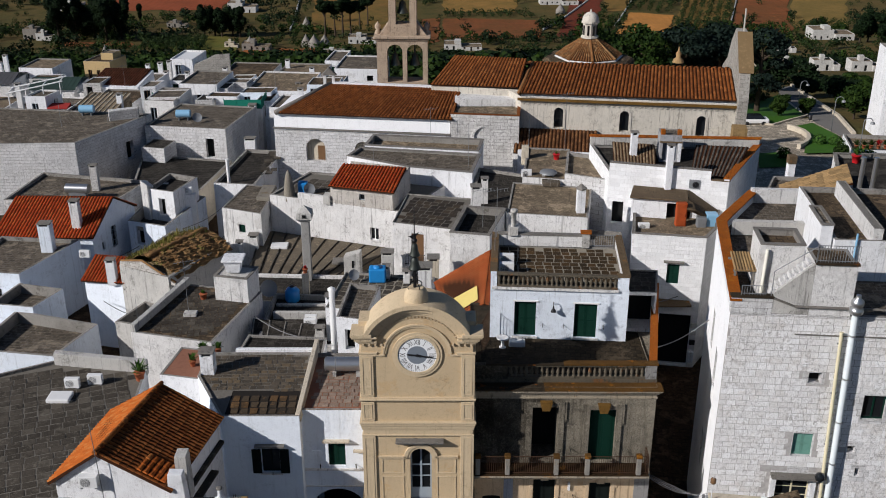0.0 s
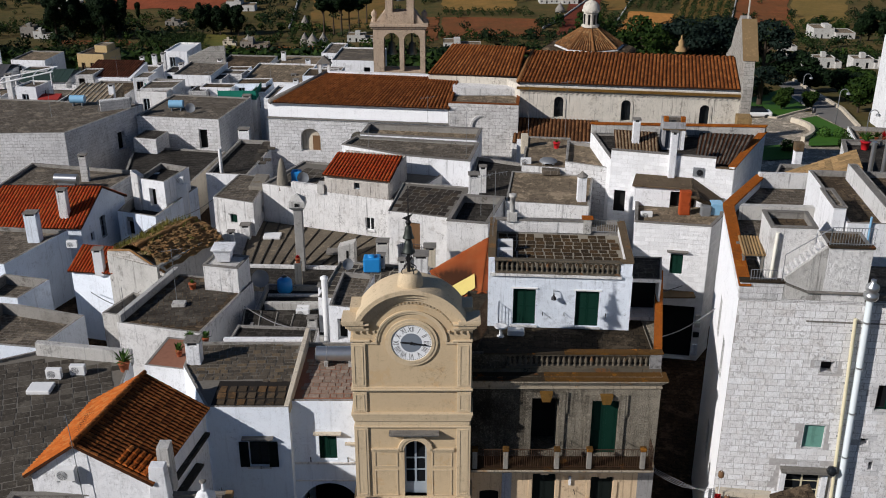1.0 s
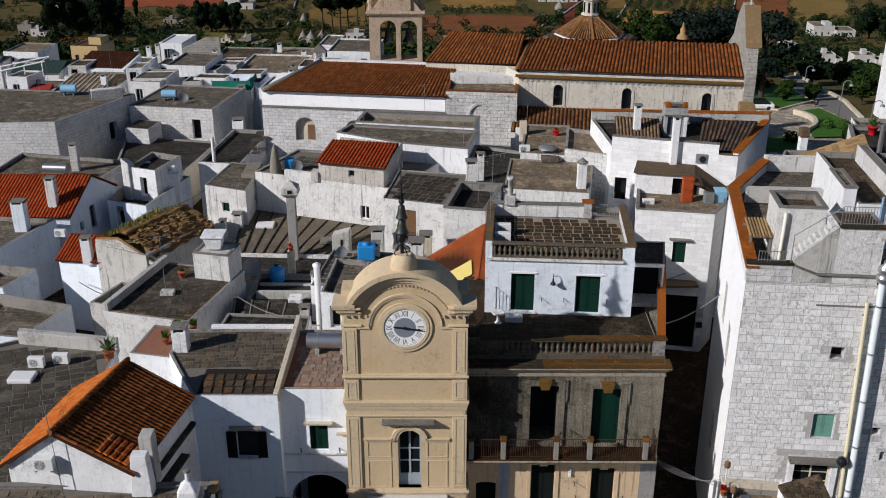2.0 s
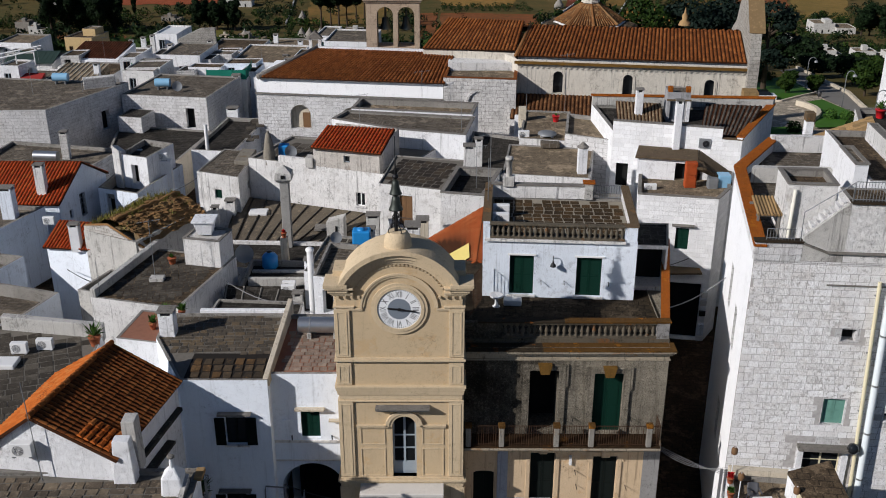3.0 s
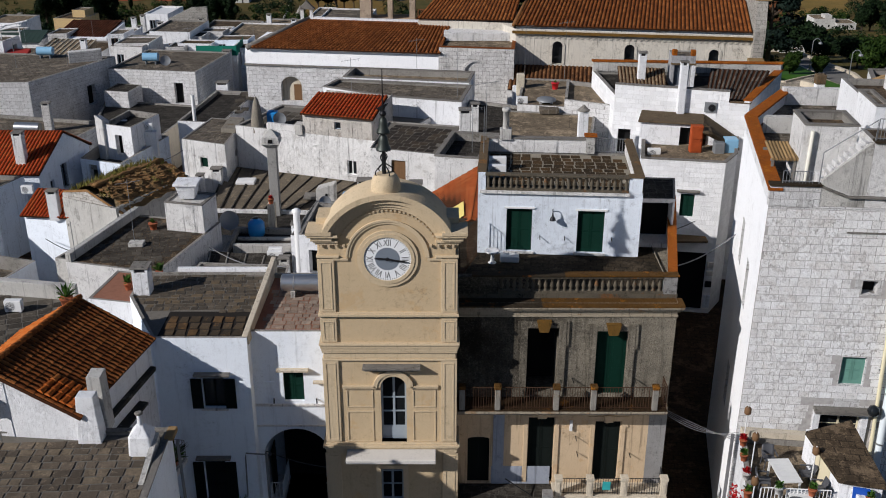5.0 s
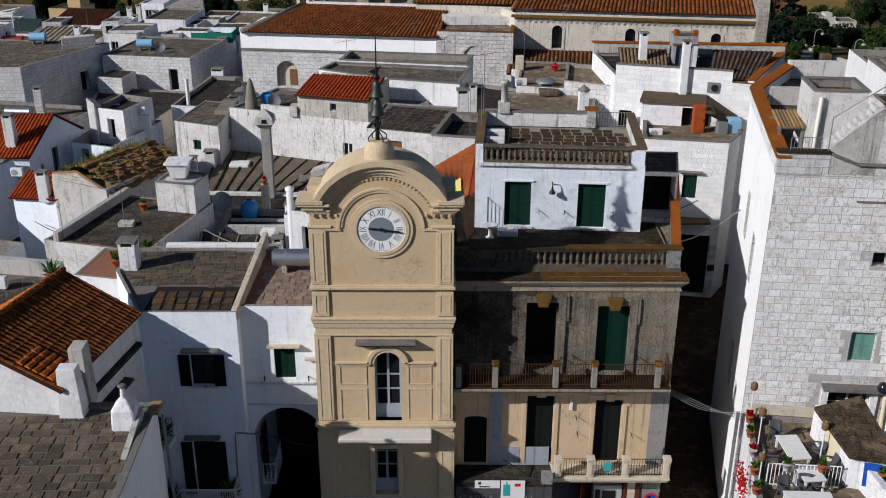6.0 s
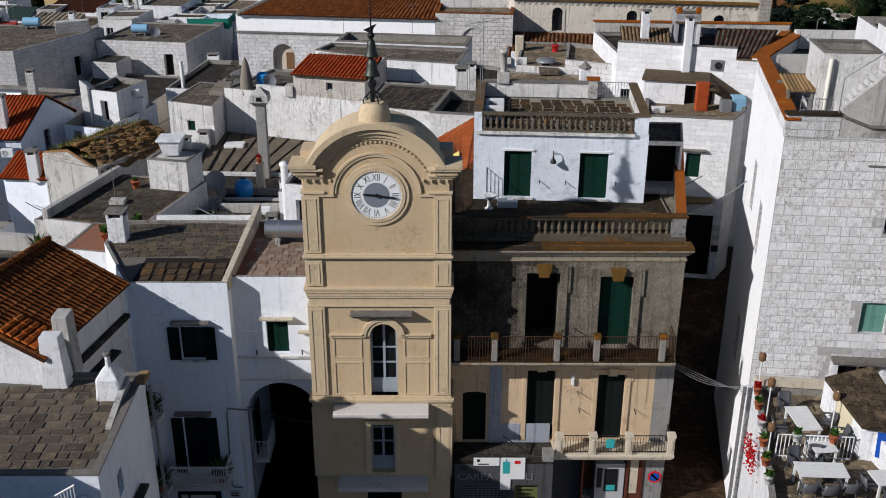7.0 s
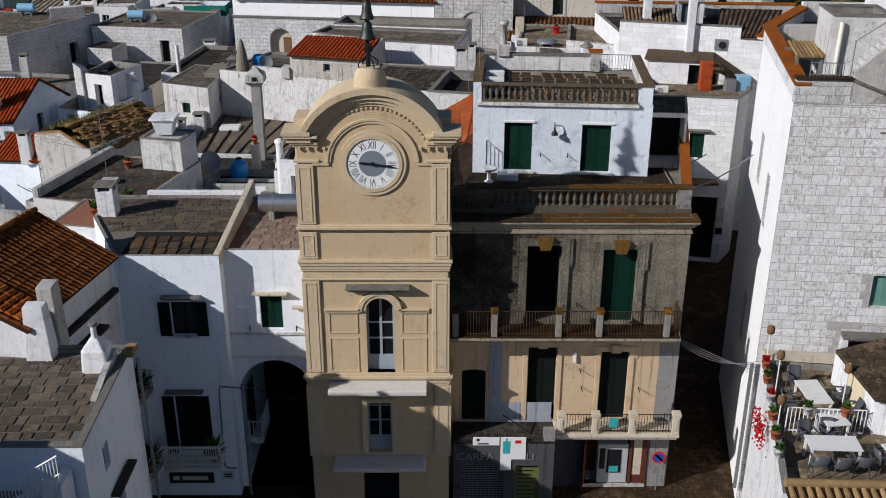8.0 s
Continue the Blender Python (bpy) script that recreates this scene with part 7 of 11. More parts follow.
part("gable_wall", Geo().add([(*p, z) for q in (0.0, 0.35) for p, z in (((-24.85 + q * 0.4, 70.6 + q), 7.15), ((-20.1 + q * 0.4, 68.3 + q), 6.5), ((-20.1 + q * 0.4, 68.3 + q), 6.7), ((-22.9 + q * 0.4, 69.65 + q), 7.9), ((-24.85 + q * 0.4, 70.6 + q), 7.5))],
                              [(0, 1, 2, 3, 4), (9, 8, 7, 6, 5)] + [(i, 5 + i, 5 + (i + 1) % 5, (i + 1) % 5) for i in range(5)]), RUBBLEGREY, ruin)
part("coping", Geo().tube([(-24.8, 70.8, 7.5), (-22.9, 69.85, 7.95), (-21.4, 69.1, 7.3), (-20.1, 68.5, 6.75)], 0.1, 6), SHARD, ruin, "crumbling tile coping")
part("ridge", Geo().tube([tuple(mound(k / 12, 0.52) + Vector((0, 0, 0.08 + 0.05 * (k % 2)))) for k in range(13)], 0.17, 6), SHARD, ruin, "earthy tile ridge")
redsmall = thing("red_roof_house", (-26.5, 72.5, -0.4), "white house with a small red tile roof", "house")
g = Geo()
fp = [(-28.2, 71.7), (-24.5, 70.7), (-23.8, 73.6), (-27.7, 74.6)]
for i in range(4):
    wall_face(g, fp[i], fp[(i + 1) % 4], -0.4, 5.6)
part("wall", g, BLUEFRESH, redsmall)
tiled_slope(redsmall, (-28.4, 71.4, 5.5), (-24.3, 70.4, 5.7), (-28.0, 74.2, 6.5), (-23.6, 73.2, 6.6), TILERED, 0.26, 0.45, 0.1, 9)
chimney(-25.7, 71.0, 5.4, 7.6, 0.7, 0.6)
court = house("white courtyard walls with a dark yard", [(-24.3, 66.3), (-20.9, 65.2), (-19.3, 68.2), (-23.0, 69.6)], -0.4, 4.6, GREYWALL, PAVEDARK, 0.9, 0.25, None)
house("white terraced house with dark openings", [(-33.5, 62.5), (-27.2, 61.5), (-25.6, 66.3), (-32.5, 68.5)], -0.4, 4.4, BLUEWHITE, PAVE, 0.9, 0.3, None, {0: [(4.3, 0.8, 0.8, 2.0, "void"), (1.6, 1.2, 0.8, 1.4, "window grey")], 1: [(1.0, 1.0, 1.4, 2.2, "arch void")]})
house("white terraced house with a stair", [(-34.5, 68.6), (-31.0, 68.0), (-29.8, 71.2), (-33.6, 72.2)], -0.4, 4.9, BLUEWHITE, PAVE, 0.8, 0.25, None, {0: [(1.0, 1.6, 0.8, 1.8, "window bars black")]})
house("white house with a grey flat roof", [(-39, 73.0), (-33.6, 72.4), (-31.0, 79.2), (-38, 80)], -0.4, 5.6, BLUEWHITE, PAVE, 0.3, 0.3, None, {0: [(2.8, 2.2, 0.9, 2.0, "window bars grey"), (0.6, 0.4, 0.9, 2.0, "door leaf brown")]})
for x, y, z in ((-33.1, 77.6, 5.1),):
    chimney(x, y, z, z + 2.8, 1.0, 0.85, "flat", BLUEWHITE, "white chimney with a dark flue")
redl = thing("red_gable_house", (-34, 83, -0.4), "white gable house with a bright red tile roof", "house")
g = Geo()
fp = [(-38.4, 80.4), (-30.2, 80.0), (-28.6, 87.2), (-36.9, 88)]
wall_face(g, fp[0], fp[1], -0.4, 5.5)
wall_face(g, fp[2], fp[3], -0.4, 5.5)
o, u, n = wall_face(g, fp[1], fp[2], -0.4, 5.5, [(1.3, 1.85, 3.6, 4.4, 0), (3.0, 3.8, 3.2, 5.2, 0)])
g.add([(*fp[1], 5.5), (*fp[2], 5.5), (-29.3, 83.7, 7.75)], [(0, 1, 2)])
part("wall", g, BLUEWHITE, redl)
window(redl, o, u, n, 1.3, 1.85, 3.6, 4.4, "window grey", 0.22)
window(redl, o, u, n, 3.0, 3.8, 3.2, 5.2, "window bars grey", 0.22)
tiled_slope(redl, (-39.0, 80.1, 5.45), (-30.05, 79.7, 5.5), (-38.0, 84.1, 7.7), (-29.2, 83.7, 7.8), TILERED, 0.28, 0.45, 0.11, 10)
tiled_slope(redl, (-28.4, 87.5, 5.5), (-37.2, 88.3, 5.5), (-29.2, 83.7, 7.8), (-38.0, 84.1, 7.7), TILERED, 0.27, 0.45, 0.12, 11)
chimney(-31.7, 81.0, 5.6, 8.6, 0.75, 0.7, "flat", OLDWHITE)
house("white terraced house beside the red gable", [(-28.3, 84.0), (-24.6, 82.6), (-22.6, 90.0), (-27.4, 92.0)], -0.4, 5.4, BLUEWHITE, PAVEDARK, 0.9, 0.3, None, {0: [(0.8, 3.2, 0.8, 1.8, "void"), (1.4, 0.2, 1.2, 1.9, "arch void")]})
lowh = house("cream house with a dark slab roof", [(-31.5, 95.2), (-25.2, 92.8), (-23.2, 105.4), (-33.6, 107.6)], -0.4, 3.7, CREAM, PAVEDARK, 0.15, 0.3, None)
midl = house("low stone house with a grey roof", [(-42, 90.2), (-31.5, 88.8), (-29.6, 95.5), (-41, 98)], -0.4, 5.0, RUBBLE, PAVE, 0.3, 0.3, None)
tank2 = thing("steel_tank", (-36.5, 91, 4.8), "horizontal steel water tank on a roof", "water tank")
part("drum", Geo().rod((-36.2, 91.2, 5.8), (-34.0, 91.0, 5.8), 0.45, n=18), STEEL, tank2)
part("stand", Geo().box(-35.9, -34.3, 90.8, 91.4, 4.7, 5.45), GREYIRON, tank2)
boxa = house("large whitewashed stone block with a flat roof", [(-62, 98.8), (-38.1, 100.0), (-33.0, 110.6), (-58, 114)], -0.4, 7.5, STONEWHITE, PAVE, 0.12, 0.3, None, {1: [(7.3, 3.4, 1.1, 2.0, "void")]})
boxb = house("whitewashed stone block with a doorway", [(-33.4, 109.0), (-24.1, 107.6), (-22.2, 116.5), (-31.5, 118)], -0.4, 6.6, STONEWHITE, PAVE, 0.12, 0.3, None, {0: [(7.0, 3.2, 0.95, 2.2, "void")]})
house("small white lean-to on a flat roof", [(-33.0, 105.6), (-30.4, 105.0), (-29.8, 107.9), (-32.4, 108.5)], 3.0, 5.2, STONEWHITE, PAVEDARK, 0.02, 0.2, None)
dish(-27.8, 110.5, 6.3, 0.55)
chimney(-34.2, 93.6, 4.6, 7.4, 0.7, 0.6, "flat", RUBBLE, "old rough stone roof chimney")

# ---- mid town: cube, vault roofs, red-roofed room ----
WINU, WINZ = 9.2, 6.5
cube = house("white cube house with a small green window", [(-18.5, 78.7), (-15.0, 77.3), (-14.6, 83.5), (-17.4, 84.3)], 3.0, 8.75, OLDWHITE, PAVE, 0.05, 0.2, None, {0: [(1.5, 6.75, 0.65, 0.75, "window leaf green")], 1: [(2.6, 6.9, 0.5, 0.5, "window black")]})
vault = house("low stone roofs with gravelly slabs and ribs", [(-16.5, 68.2), (-7.0, 67.2), (-6.6, 75.9), (-15.4, 77.0)], -0.4, 5.5, OLDWHITE, PAVEDARK, 0.1, 0.2, None)
GRAVEL = pieces("gravelly slab stone", (0.2, 0.165, 0.12), (0.13, 0.108, 0.08), (0.27, 0.21, 0.14), 0.95, 0.85)
part("sloped_roof", Geo().add([(-15.4, 72.6, 5.55), (-7.6, 72.2, 5.55), (-4.0, 76.3, 6.05), (-15.6, 80.4, 6.05), (-15.4, 72.6, 5.3), (-7.6, 72.2, 5.3), (-4.0, 76.3, 5.3), (-15.6, 80.4, 5.3)], [(0, 1, 2, 3), (4, 5, 1, 0), (5, 6, 2, 1), (7, 4, 0, 3)]), GRAVEL, vault, "dark gravelly roof sheets between raised ribs")
for k in range(11):
    a = Vector((-15.4, 72.6, 5.6)).lerp(Vector((-7.6, 72.2, 5.6)), k / 10)
    b = Vector((-15.6, 80.2, 6.08)).lerp(Vector((-4.2, 76.2, 6.08)), k / 10)
    part("rib", Geo().rod(a, b, 0.085, 0.07, 5), BLACKLEDGE, vault)
part("front_wall", Geo().prism([(-16.2, 72.3), (-7.2, 71.8), (-7.2, 72.15), (-16.2, 72.6)], 4.5, 5.6), OLDWHITE, vault)
solo("roof_light", Geo().box(-14.3, -12.9, 76.6, 77.6, 5.85, 6.1), WHITEPAINT, (-13.6, 77.1, 5.85), "white plastic roof light on a stone roof", "skylight", bevel=0.05)
chimney(-16.6, 75.6, 5.5, 7.1, 0.5, 0.45, "flat", OLDWHITE, "short stained chimney beside a stone roof")
chimney(-15.7, 77.0, 5.4, 7.1, 0.75, 0.6, "flat", OLDWHITE, "squat stained chimney beside a stone roof")
vh = thing("vent_stack", (-7.1, 72.4, 5.5), "grey rendered vent stack with a dark slot", "chimney")
part("body", Geo().prism([(-7.8, 72.1), (-6.5, 72.0), (-6.4, 72.9), (-7.7, 73.0)], 5.4, [7.2, 7.6, 7.6, 7.2]), GREYWALL, vh, bevel=0.05)
# Black box on the face, painted as the slot's dark inside.
part("slot", Geo().box(-7.15, -7.0, 72.0, 72.06, 6.3, 6.9), GLOOM, vh)
solo("awning_slab", Geo().box(-8.9, -7.2, 73.6, 74.6, 5.85, 6.05), GREYCOPING, (-8.0, 74.1, 5.85), "dark slab over a roof hatch", "slab", bevel=0.03)
colm = thing("chimney", (-10.6, 71.9, 4.9), "tall slender grey concrete chimney with a carved cap", "chimney")
part("shaft", Geo().box(-10.92, -10.28, 71.6, 72.2, 4.9, 10.45), CONCRETE, colm, bevel=0.04)
part("foot", Geo().box(-11.05, -10.15, 71.5, 72.3, 4.9, 5.4), GREYWALL, colm, bevel=0.04)
part("cap", Geo().add([(-10.95, 71.57, 10.4), (-10.25, 71.57, 10.4), (-10.25, 72.23, 10.4), (-10.95, 72.23, 10.4), (-11.2, 71.3, 10.7), (-10.0, 71.3, 10.7), (-10.0, 72.5, 10.7), (-11.2, 72.5, 10.7), (-11.15, 71.35, 11.15), (-10.05, 71.35, 11.15), (-10.05, 72.45, 11.15), (-11.15, 72.45, 11.15), (-10.6, 71.9, 11.65)],
                       [(0, 1, 5, 4), (1, 2, 6, 5), (2, 3, 7, 6), (3, 0, 4, 7), (4, 5, 9, 8), (5, 6, 10, 9), (6, 7, 11, 10), (7, 4, 8, 11), (8, 9, 12), (9, 10, 12), (10, 11, 12), (11, 8, 12)]), GREYWALL, colm)
# The notch's shade is a black box.
part("notch", Geo().box(-10.75, -10.45, 71.27, 71.4, 10.8, 11.05), GLOOM, colm)
wmain = house("long weathered white wall with one window", [(-14.7, 80.2), (-3.2, 76.15), (0.5, 83.0), (-12.0, 86)], 0.0, 9.35, OLDWHITE, GREYJOINT, 0.15, 0.3, None, {0: [(WINU, WINZ, 0.75, 1.1, "window white sill")]})
slabs(wmain, inset([(-14.7, 80.2), (-9.6, 78.4), (-8.4, 84.0), (-12.0, 85.6)], 0.4), 9.21, (0.75, 0.8), 48, -0.3, SLABGREY, 0.09, 0.008, even=True)
rr = thing("red_roof_room", (-6.6, 79, 8.0), "stained stone roof room with a bright red tile roof", "house")
g = Geo()
fp = [(-9.3, 78.3), (-4.1, 76.5), (-2.8, 81.6), (-8.0, 83.2)]
o, u, n = wall_face(g, fp[0], fp[1], 8.0, 10.9, [(2.55, 3.05, 9.9, 10.45, 0)])
wall_face(g, fp[1], fp[2], 8.0, 10.9)
wall_face(g, fp[2], fp[3], 8.0, 11.3)
wall_face(g, fp[3], fp[0], 8.0, 10.9)
g.add([(*fp[1], 10.9), (*fp[2], 10.9), (*fp[2], 11.45)], [(0, 1, 2)])
part("wall", g, STREAKED, rr)
window(rr, o, u, n, 2.55, 3.05, 9.9, 10.45, "window grey", 0.22)
tiled_slope(rr, (-9.45, 78.0, 10.95), (-3.95, 76.2, 11.0), (-8.6, 82.4, 11.35), (-3.1, 81.2, 11.4), TILERED, 0.28, 0.45, 0.11, 12)
mroof = house("white house with a pale-jointed slab roof and a brown door", [(-3.85, 71.0), (0.7, 69.6), (2.5, 76.0), (-2.9, 77.2)], 0.0, 10.6, OLDWHITE, GREYJOINT, 0.1, 0.1, None, {0: [(1.5, 7.6, 1.0, 2.3, "door leaf brown")]})
slabs(mroof, inset([(-3.85, 71.0), (0.7, 69.6), (2.5, 76.0), (-2.9, 77.2)], 0.1), 10.502, (0.62, 0.68), 44, -0.28, pieces("dark slab", (0.05, 0.04, 0.03), (0.026, 0.022, 0.019), (0.075, 0.055, 0.035)), 0.05, 0.008, even=True)
bal2 = thing("balcony", (-1.7, 69.9, 7.4), "small iron balcony before a brown door", "balcony")
part("slab", Geo().obox((-3.85, 71.0), Vector((0.956, -0.294)), Vector((-0.294, -0.956)), 1.2, 2.8, 0.0, 0.6, 7.4, 7.52), OLDWHITE, bal2)
railing(bal2, (-2.88, 70.07), (-1.35, 69.6), 7.52, 0.95, 0.13, IRON, 0.014)
house("white roof room with a long shadowed wall", [(-3.0, 83.2), (2.5, 81.7), (3.4, 86.6), (-7.6, 88.6), (-8.6, 86.2)], 6.0, 10.75, WHITE, PAVE, 0.15, 0.3, GREYCOPING)
house("white walled parapet terrace", [(-7.2, 88.8), (3.2, 87.0), (3.8, 90.5), (-6.6, 92.0)], 5.0, 10.9, WHITE, PAVELIGHT, 0.5, 0.3, GREYCOPING)
house("low white house with a dark slab roof", [(2.0, 75.3), (4.6, 72.6), (7.6, 83.5), (3.2, 85.5)], 0.0, 9.9, WHITE, PAVEDARK, 0.25, 0.25, None)
house("white terrace walls behind the palazzo", [(0.5, 68.1), (3.4, 67.5), (4.9, 72.8), (1.7, 73.3)], 0.0, 11.0, OLDWHITE, PAVEDARK, 0.55, 0.3, GREYCOPING)
house("weathered roof house behind the palazzo", [(3.4, 56.3), (9.3, 55.9), (9.9, 60.6), (3.7, 61.0)], 0.0, 13.6, OLDWHITE, PAVE, 0.5, 0.3, GREYCOPING)
m4 = house("low house with a pale screed roof", [(4.9, 72.2), (11.0, 71.2), (12.2, 77.8), (5.8, 79.0)], 0.0, 10.9, OLDWHITE, PAVELIGHT, 0.08, 0.2, None, {1: [(1.2, 8.2, 0.7, 1.3, "window grey")]})
house("white roof terrace with a beige floor", [(6.6, 79.2), (10.4, 78.4), (11.4, 86.5), (7.6, 87.0)], 0.0, 11.3, OLDWHITE, PAVELIGHT, 0.12, 0.25, None)
house("whitewashed stone house with stepped roofs", [(10.0, 78.4), (13.4, 76.8), (14.2, 82.5), (10.8, 84.0)], 0.0, 11.9, STONEWHITE, PAVELIGHT, 0.3, 0.3, None, {0: [(1.3, 10.2, 0.5, 0.5, "void")]})
chimney(3.4, 77.5, 9.6, 11.9, 0.55, 0.5, "flat", OLDWHITE, "stained chimney with a stone cap on a dark roof")
chimney(10.6, 72.6, 10.8, 13.0, 0.65, 0.65, "cone")
air_unit(7.0, 80.0, 11.0)
orange = thing("orange_roof_room", (1.0, 54, 11.0), "small roof room with an orange tile roof", "house")
part("wall", Geo().prism([(0.6, 54.1), (2.45, 54.1), (3.0, 60.2), (-0.4, 59.2)], 0.0, [10.85, 12.15, 12.85, 11.05]), WHITE, orange)
tiled_slope(orange, (-0.6, 59.4, 11.15), (0.5, 54.0, 10.95), (3.1, 60.4, 13.05), (2.45, 54.0, 12.35), TILEROOM, 0.22, 0.36, 0.095, 13)
tiled_slope(orange, (3.0, 54.1, 12.0), (3.5, 60.4, 12.7), (2.47, 54.0, 12.37), (3.12, 60.4, 13.07), TILEROOM, 0.22, 0.3, 0.095, 14)
part("sheet", Geo().add([(0.55, 54.7, 11.25), (2.1, 54.6, 12.35), (2.1, 56.2, 12.5), (0.3, 56.4, 11.3)], [(0, 1, 2, 3)]), YELLOWCLOTH, orange, "ochre plastic sheet")
dark = house("jumble of low dark roofs and yards", [(-12.8, 57.3), (-1.5, 55.6), (-0.6, 67.0), (-12.6, 67.8)], -0.4, 6.2, OLDWHITE, PAVEDARK, 0.4, 0.3, None)
for i, (x, y, w, d, z) in enumerate(((-12.2, 64.4, 5.0, 0.3, 6.35), (-12.3, 66.4, 6.4, 0.3, 5.95), (-12.0, 59.6, 4.6, 0.3, 6.3))):
    solo("yard_wall", Geo().box(x, x + w, y, y + d, 5.7, z), GREYWALL, (x + w / 2, y, 5.7), "stained grey yard wall", "wall", bevel=0.03)
wh2 = house("white stair house behind the tower", [(-6.4, 53.8), (-4.6, 53.4), (-4.0, 58.0), (-6.0, 58.4)], 0.0, 11.6, WHITE, PAVE, 0.3, 0.2, None, {0: [(0.5, 9.4, 0.6, 1.4, "void")]})
wh3 = house("white roof deck with slabs and a blue tank", [(-8.0, 61.2), (-1.6, 60.2), (-0.6, 66.0), (-7.1, 66.9)], 0.0, 8.4, WHITE, PALEJOINT, 0.13, 0.1, None)
slabs(wh3, inset([(-8.0, 61.2), (-1.6, 60.2), (-0.6, 66.0), (-7.1, 66.9)], 0.1), 8.27, (0.62, 0.7), 47, -0.15, SLABGREY, 0.08, 0.01, even=True)
for x, y, z, mt in ((-11.2, 67.4, 5.8, BLUEPLASTIC),):
    t = thing("water_tank", (x, y, z), "blue plastic water tank on a roof", "water tank", "roof water tanks")
    part("body", Geo().lathe((x, y, z), [(0.5, 0), (0.55, 0.1), (0.55, 0.8), (0.4, 1.0), (0.18, 1.05), (0.18, 1.15)], 18), mt, t)
    part("lid", Geo().lathe((x, y, z + 1.15), [(0.2, 0), (0.2, 0.06), (0.05, 0.08)], 12), BLACKPAINT, t)
chimney(-10.3, 68.4, 5.3, 7.6, 0.5, 0.5, "none", CREAM, "short cream pillar with a red pot")
pot_plant(-10.3, 68.4, 7.6, 0.2, TERRACOTTA, REDFLOWER, 0.25, "small red flower pot on a pillar", 71)
air_unit(-9.4, 63.2, 5.82)
dish(-13.0, 67.6, 5.8, 0.65)
chimney(-1.2, 61.5, 8.2, 11.5, 0.9, 0.9, "flat", OLDWHITE, "stained chimney behind the tower")

# ---- white houses in the lane behind the palazzo ----
whp = [(13.2, 75.85), (17.6, 74.65), (22.1, 73.45), (27.0, 82.2), (12.6, 83.0)]
wh = house("bright white house with an orange-lichened parapet", whp, -0.4, 12.95, FRESHSTONE, PAVEDARK, 0.25, 0.4, None, {0: [(0.4, 8.6, 0.9, 1.9, "void")]})
WSTEP = (20.75, 73.81)
part("front_parapet", Geo().prism([whp[0], whp[1], WSTEP, (20.83, 74.1), (17.68, 74.95), (13.3, 76.14)], 12.945, 13.72), FRESHSTONE, wh)
part("front_coping", Geo().prism([(13.18, 75.8), (17.59, 74.6), (20.77, 73.76), (20.86, 74.13), (17.7, 74.98), (13.3, 76.17)], 13.72, 13.78), GREYCOPING, wh)
part("low_coping", Geo().prism([(20.8, 73.76), (22.12, 73.4), (22.3, 73.75), (20.88, 74.14)], 12.955, 13.02), BROWNCOPING, wh)
part("side_parapet", Geo().prism([whp[2], whp[3], (26.6, 82.22), (21.75, 73.6)], 12.945, 13.15), WHITE, wh)
part("side_coping", Geo().prism([(22.2, 73.4), (27.1, 82.15), (26.5, 82.3), (21.65, 73.6)], 13.15, 13.24), COPING, wh, "bright orange lichened coping")
part("back_parapet", Geo().prism([whp[3], whp[4], (12.6, 82.65), (26.75, 81.8)], 12.945, 13.7), GREYWALL, wh)
part("back_coping", Geo().prism([(27.1, 82.25), (12.5, 83.06), (12.5, 82.6), (26.8, 81.74)], 13.7, 13.79), COPING, wh, "orange lichened coping")
chimney(17.6, 74.45, 12.0, 15.7, 0.5, 0.45, "flat", WHITE, "tall white chimney against the parapet")
chimney(15.6, 79.0, 12.7, 15.3, 0.55, 0.5, "flat", WHITE, "white chimney with a grey stone cap")
room = house("small grey roof room with lichened piers and a dark panel door", [(17.75, 79.0), (19.45, 78.8), (19.6, 80.6), (17.9, 80.8)], 12.7, 15.0, plaster("grey room render", (0.36, 0.36, 0.37), (0.13, 0.125, 0.12), 0.7, 0.5, 0.5), PAVE, 0.08, 0.2, None, {0: [(0.22, 12.8, 1.15, 1.5, "void")]}, "roof_room", "roof room")
part("door", Geo().box(18.0, 19.2, 79.15, 79.2, 12.75, 14.35), plainmat("blue grey sheet", (0.1, 0.115, 0.14), 0.5, 0, 0.3), room, "blue-grey sheet door")
part("lintel", Geo().prism([(17.7, 78.93), (19.5, 78.72), (19.52, 78.95), (17.72, 79.16)], 14.35, 14.47), BROWNCOPING, room)
for x, y in ((17.78, 79.02), (19.1, 78.87)):
    part("pier", Geo().box(x, x + 0.34, y, y + 0.34, 15.0, 15.42), COPING, room, "orange lichened pier", bevel=0.03)
part("jamb", Geo().box(19.2, 19.46, 78.76, 78.83, 12.75, 14.35), WHITE, room)
tiled = thing("dark_tile_roof", (23, 77, 13), "dark worn stone tile roof behind the parapet", "roof")
tiled_slope(tiled, (19.6, 75.6, 12.75), (22.7, 74.9, 12.75), (21.0, 80.2, 13.75), (25.2, 79.6, 13.75), pieces("blackened tile", (0.1, 0.085, 0.07), (0.055, 0.048, 0.042), (0.17, 0.14, 0.11)), 0.25, 0.6, 0.1, 15)
tiled2 = thing("tan_tile_roof", (15, 79, 13), "tan stone tile roof behind a white parapet", "roof")
tiled_slope(tiled2, (13.8, 77.0, 12.8), (17.0, 76.1, 12.8), (14.2, 81.2, 13.7), (17.6, 80.4, 13.7), pieces("pale brown stone tile", (0.24, 0.17, 0.1), (0.14, 0.1, 0.06), (0.34, 0.25, 0.16)), 0.25, 0.4, 0.1, 16)
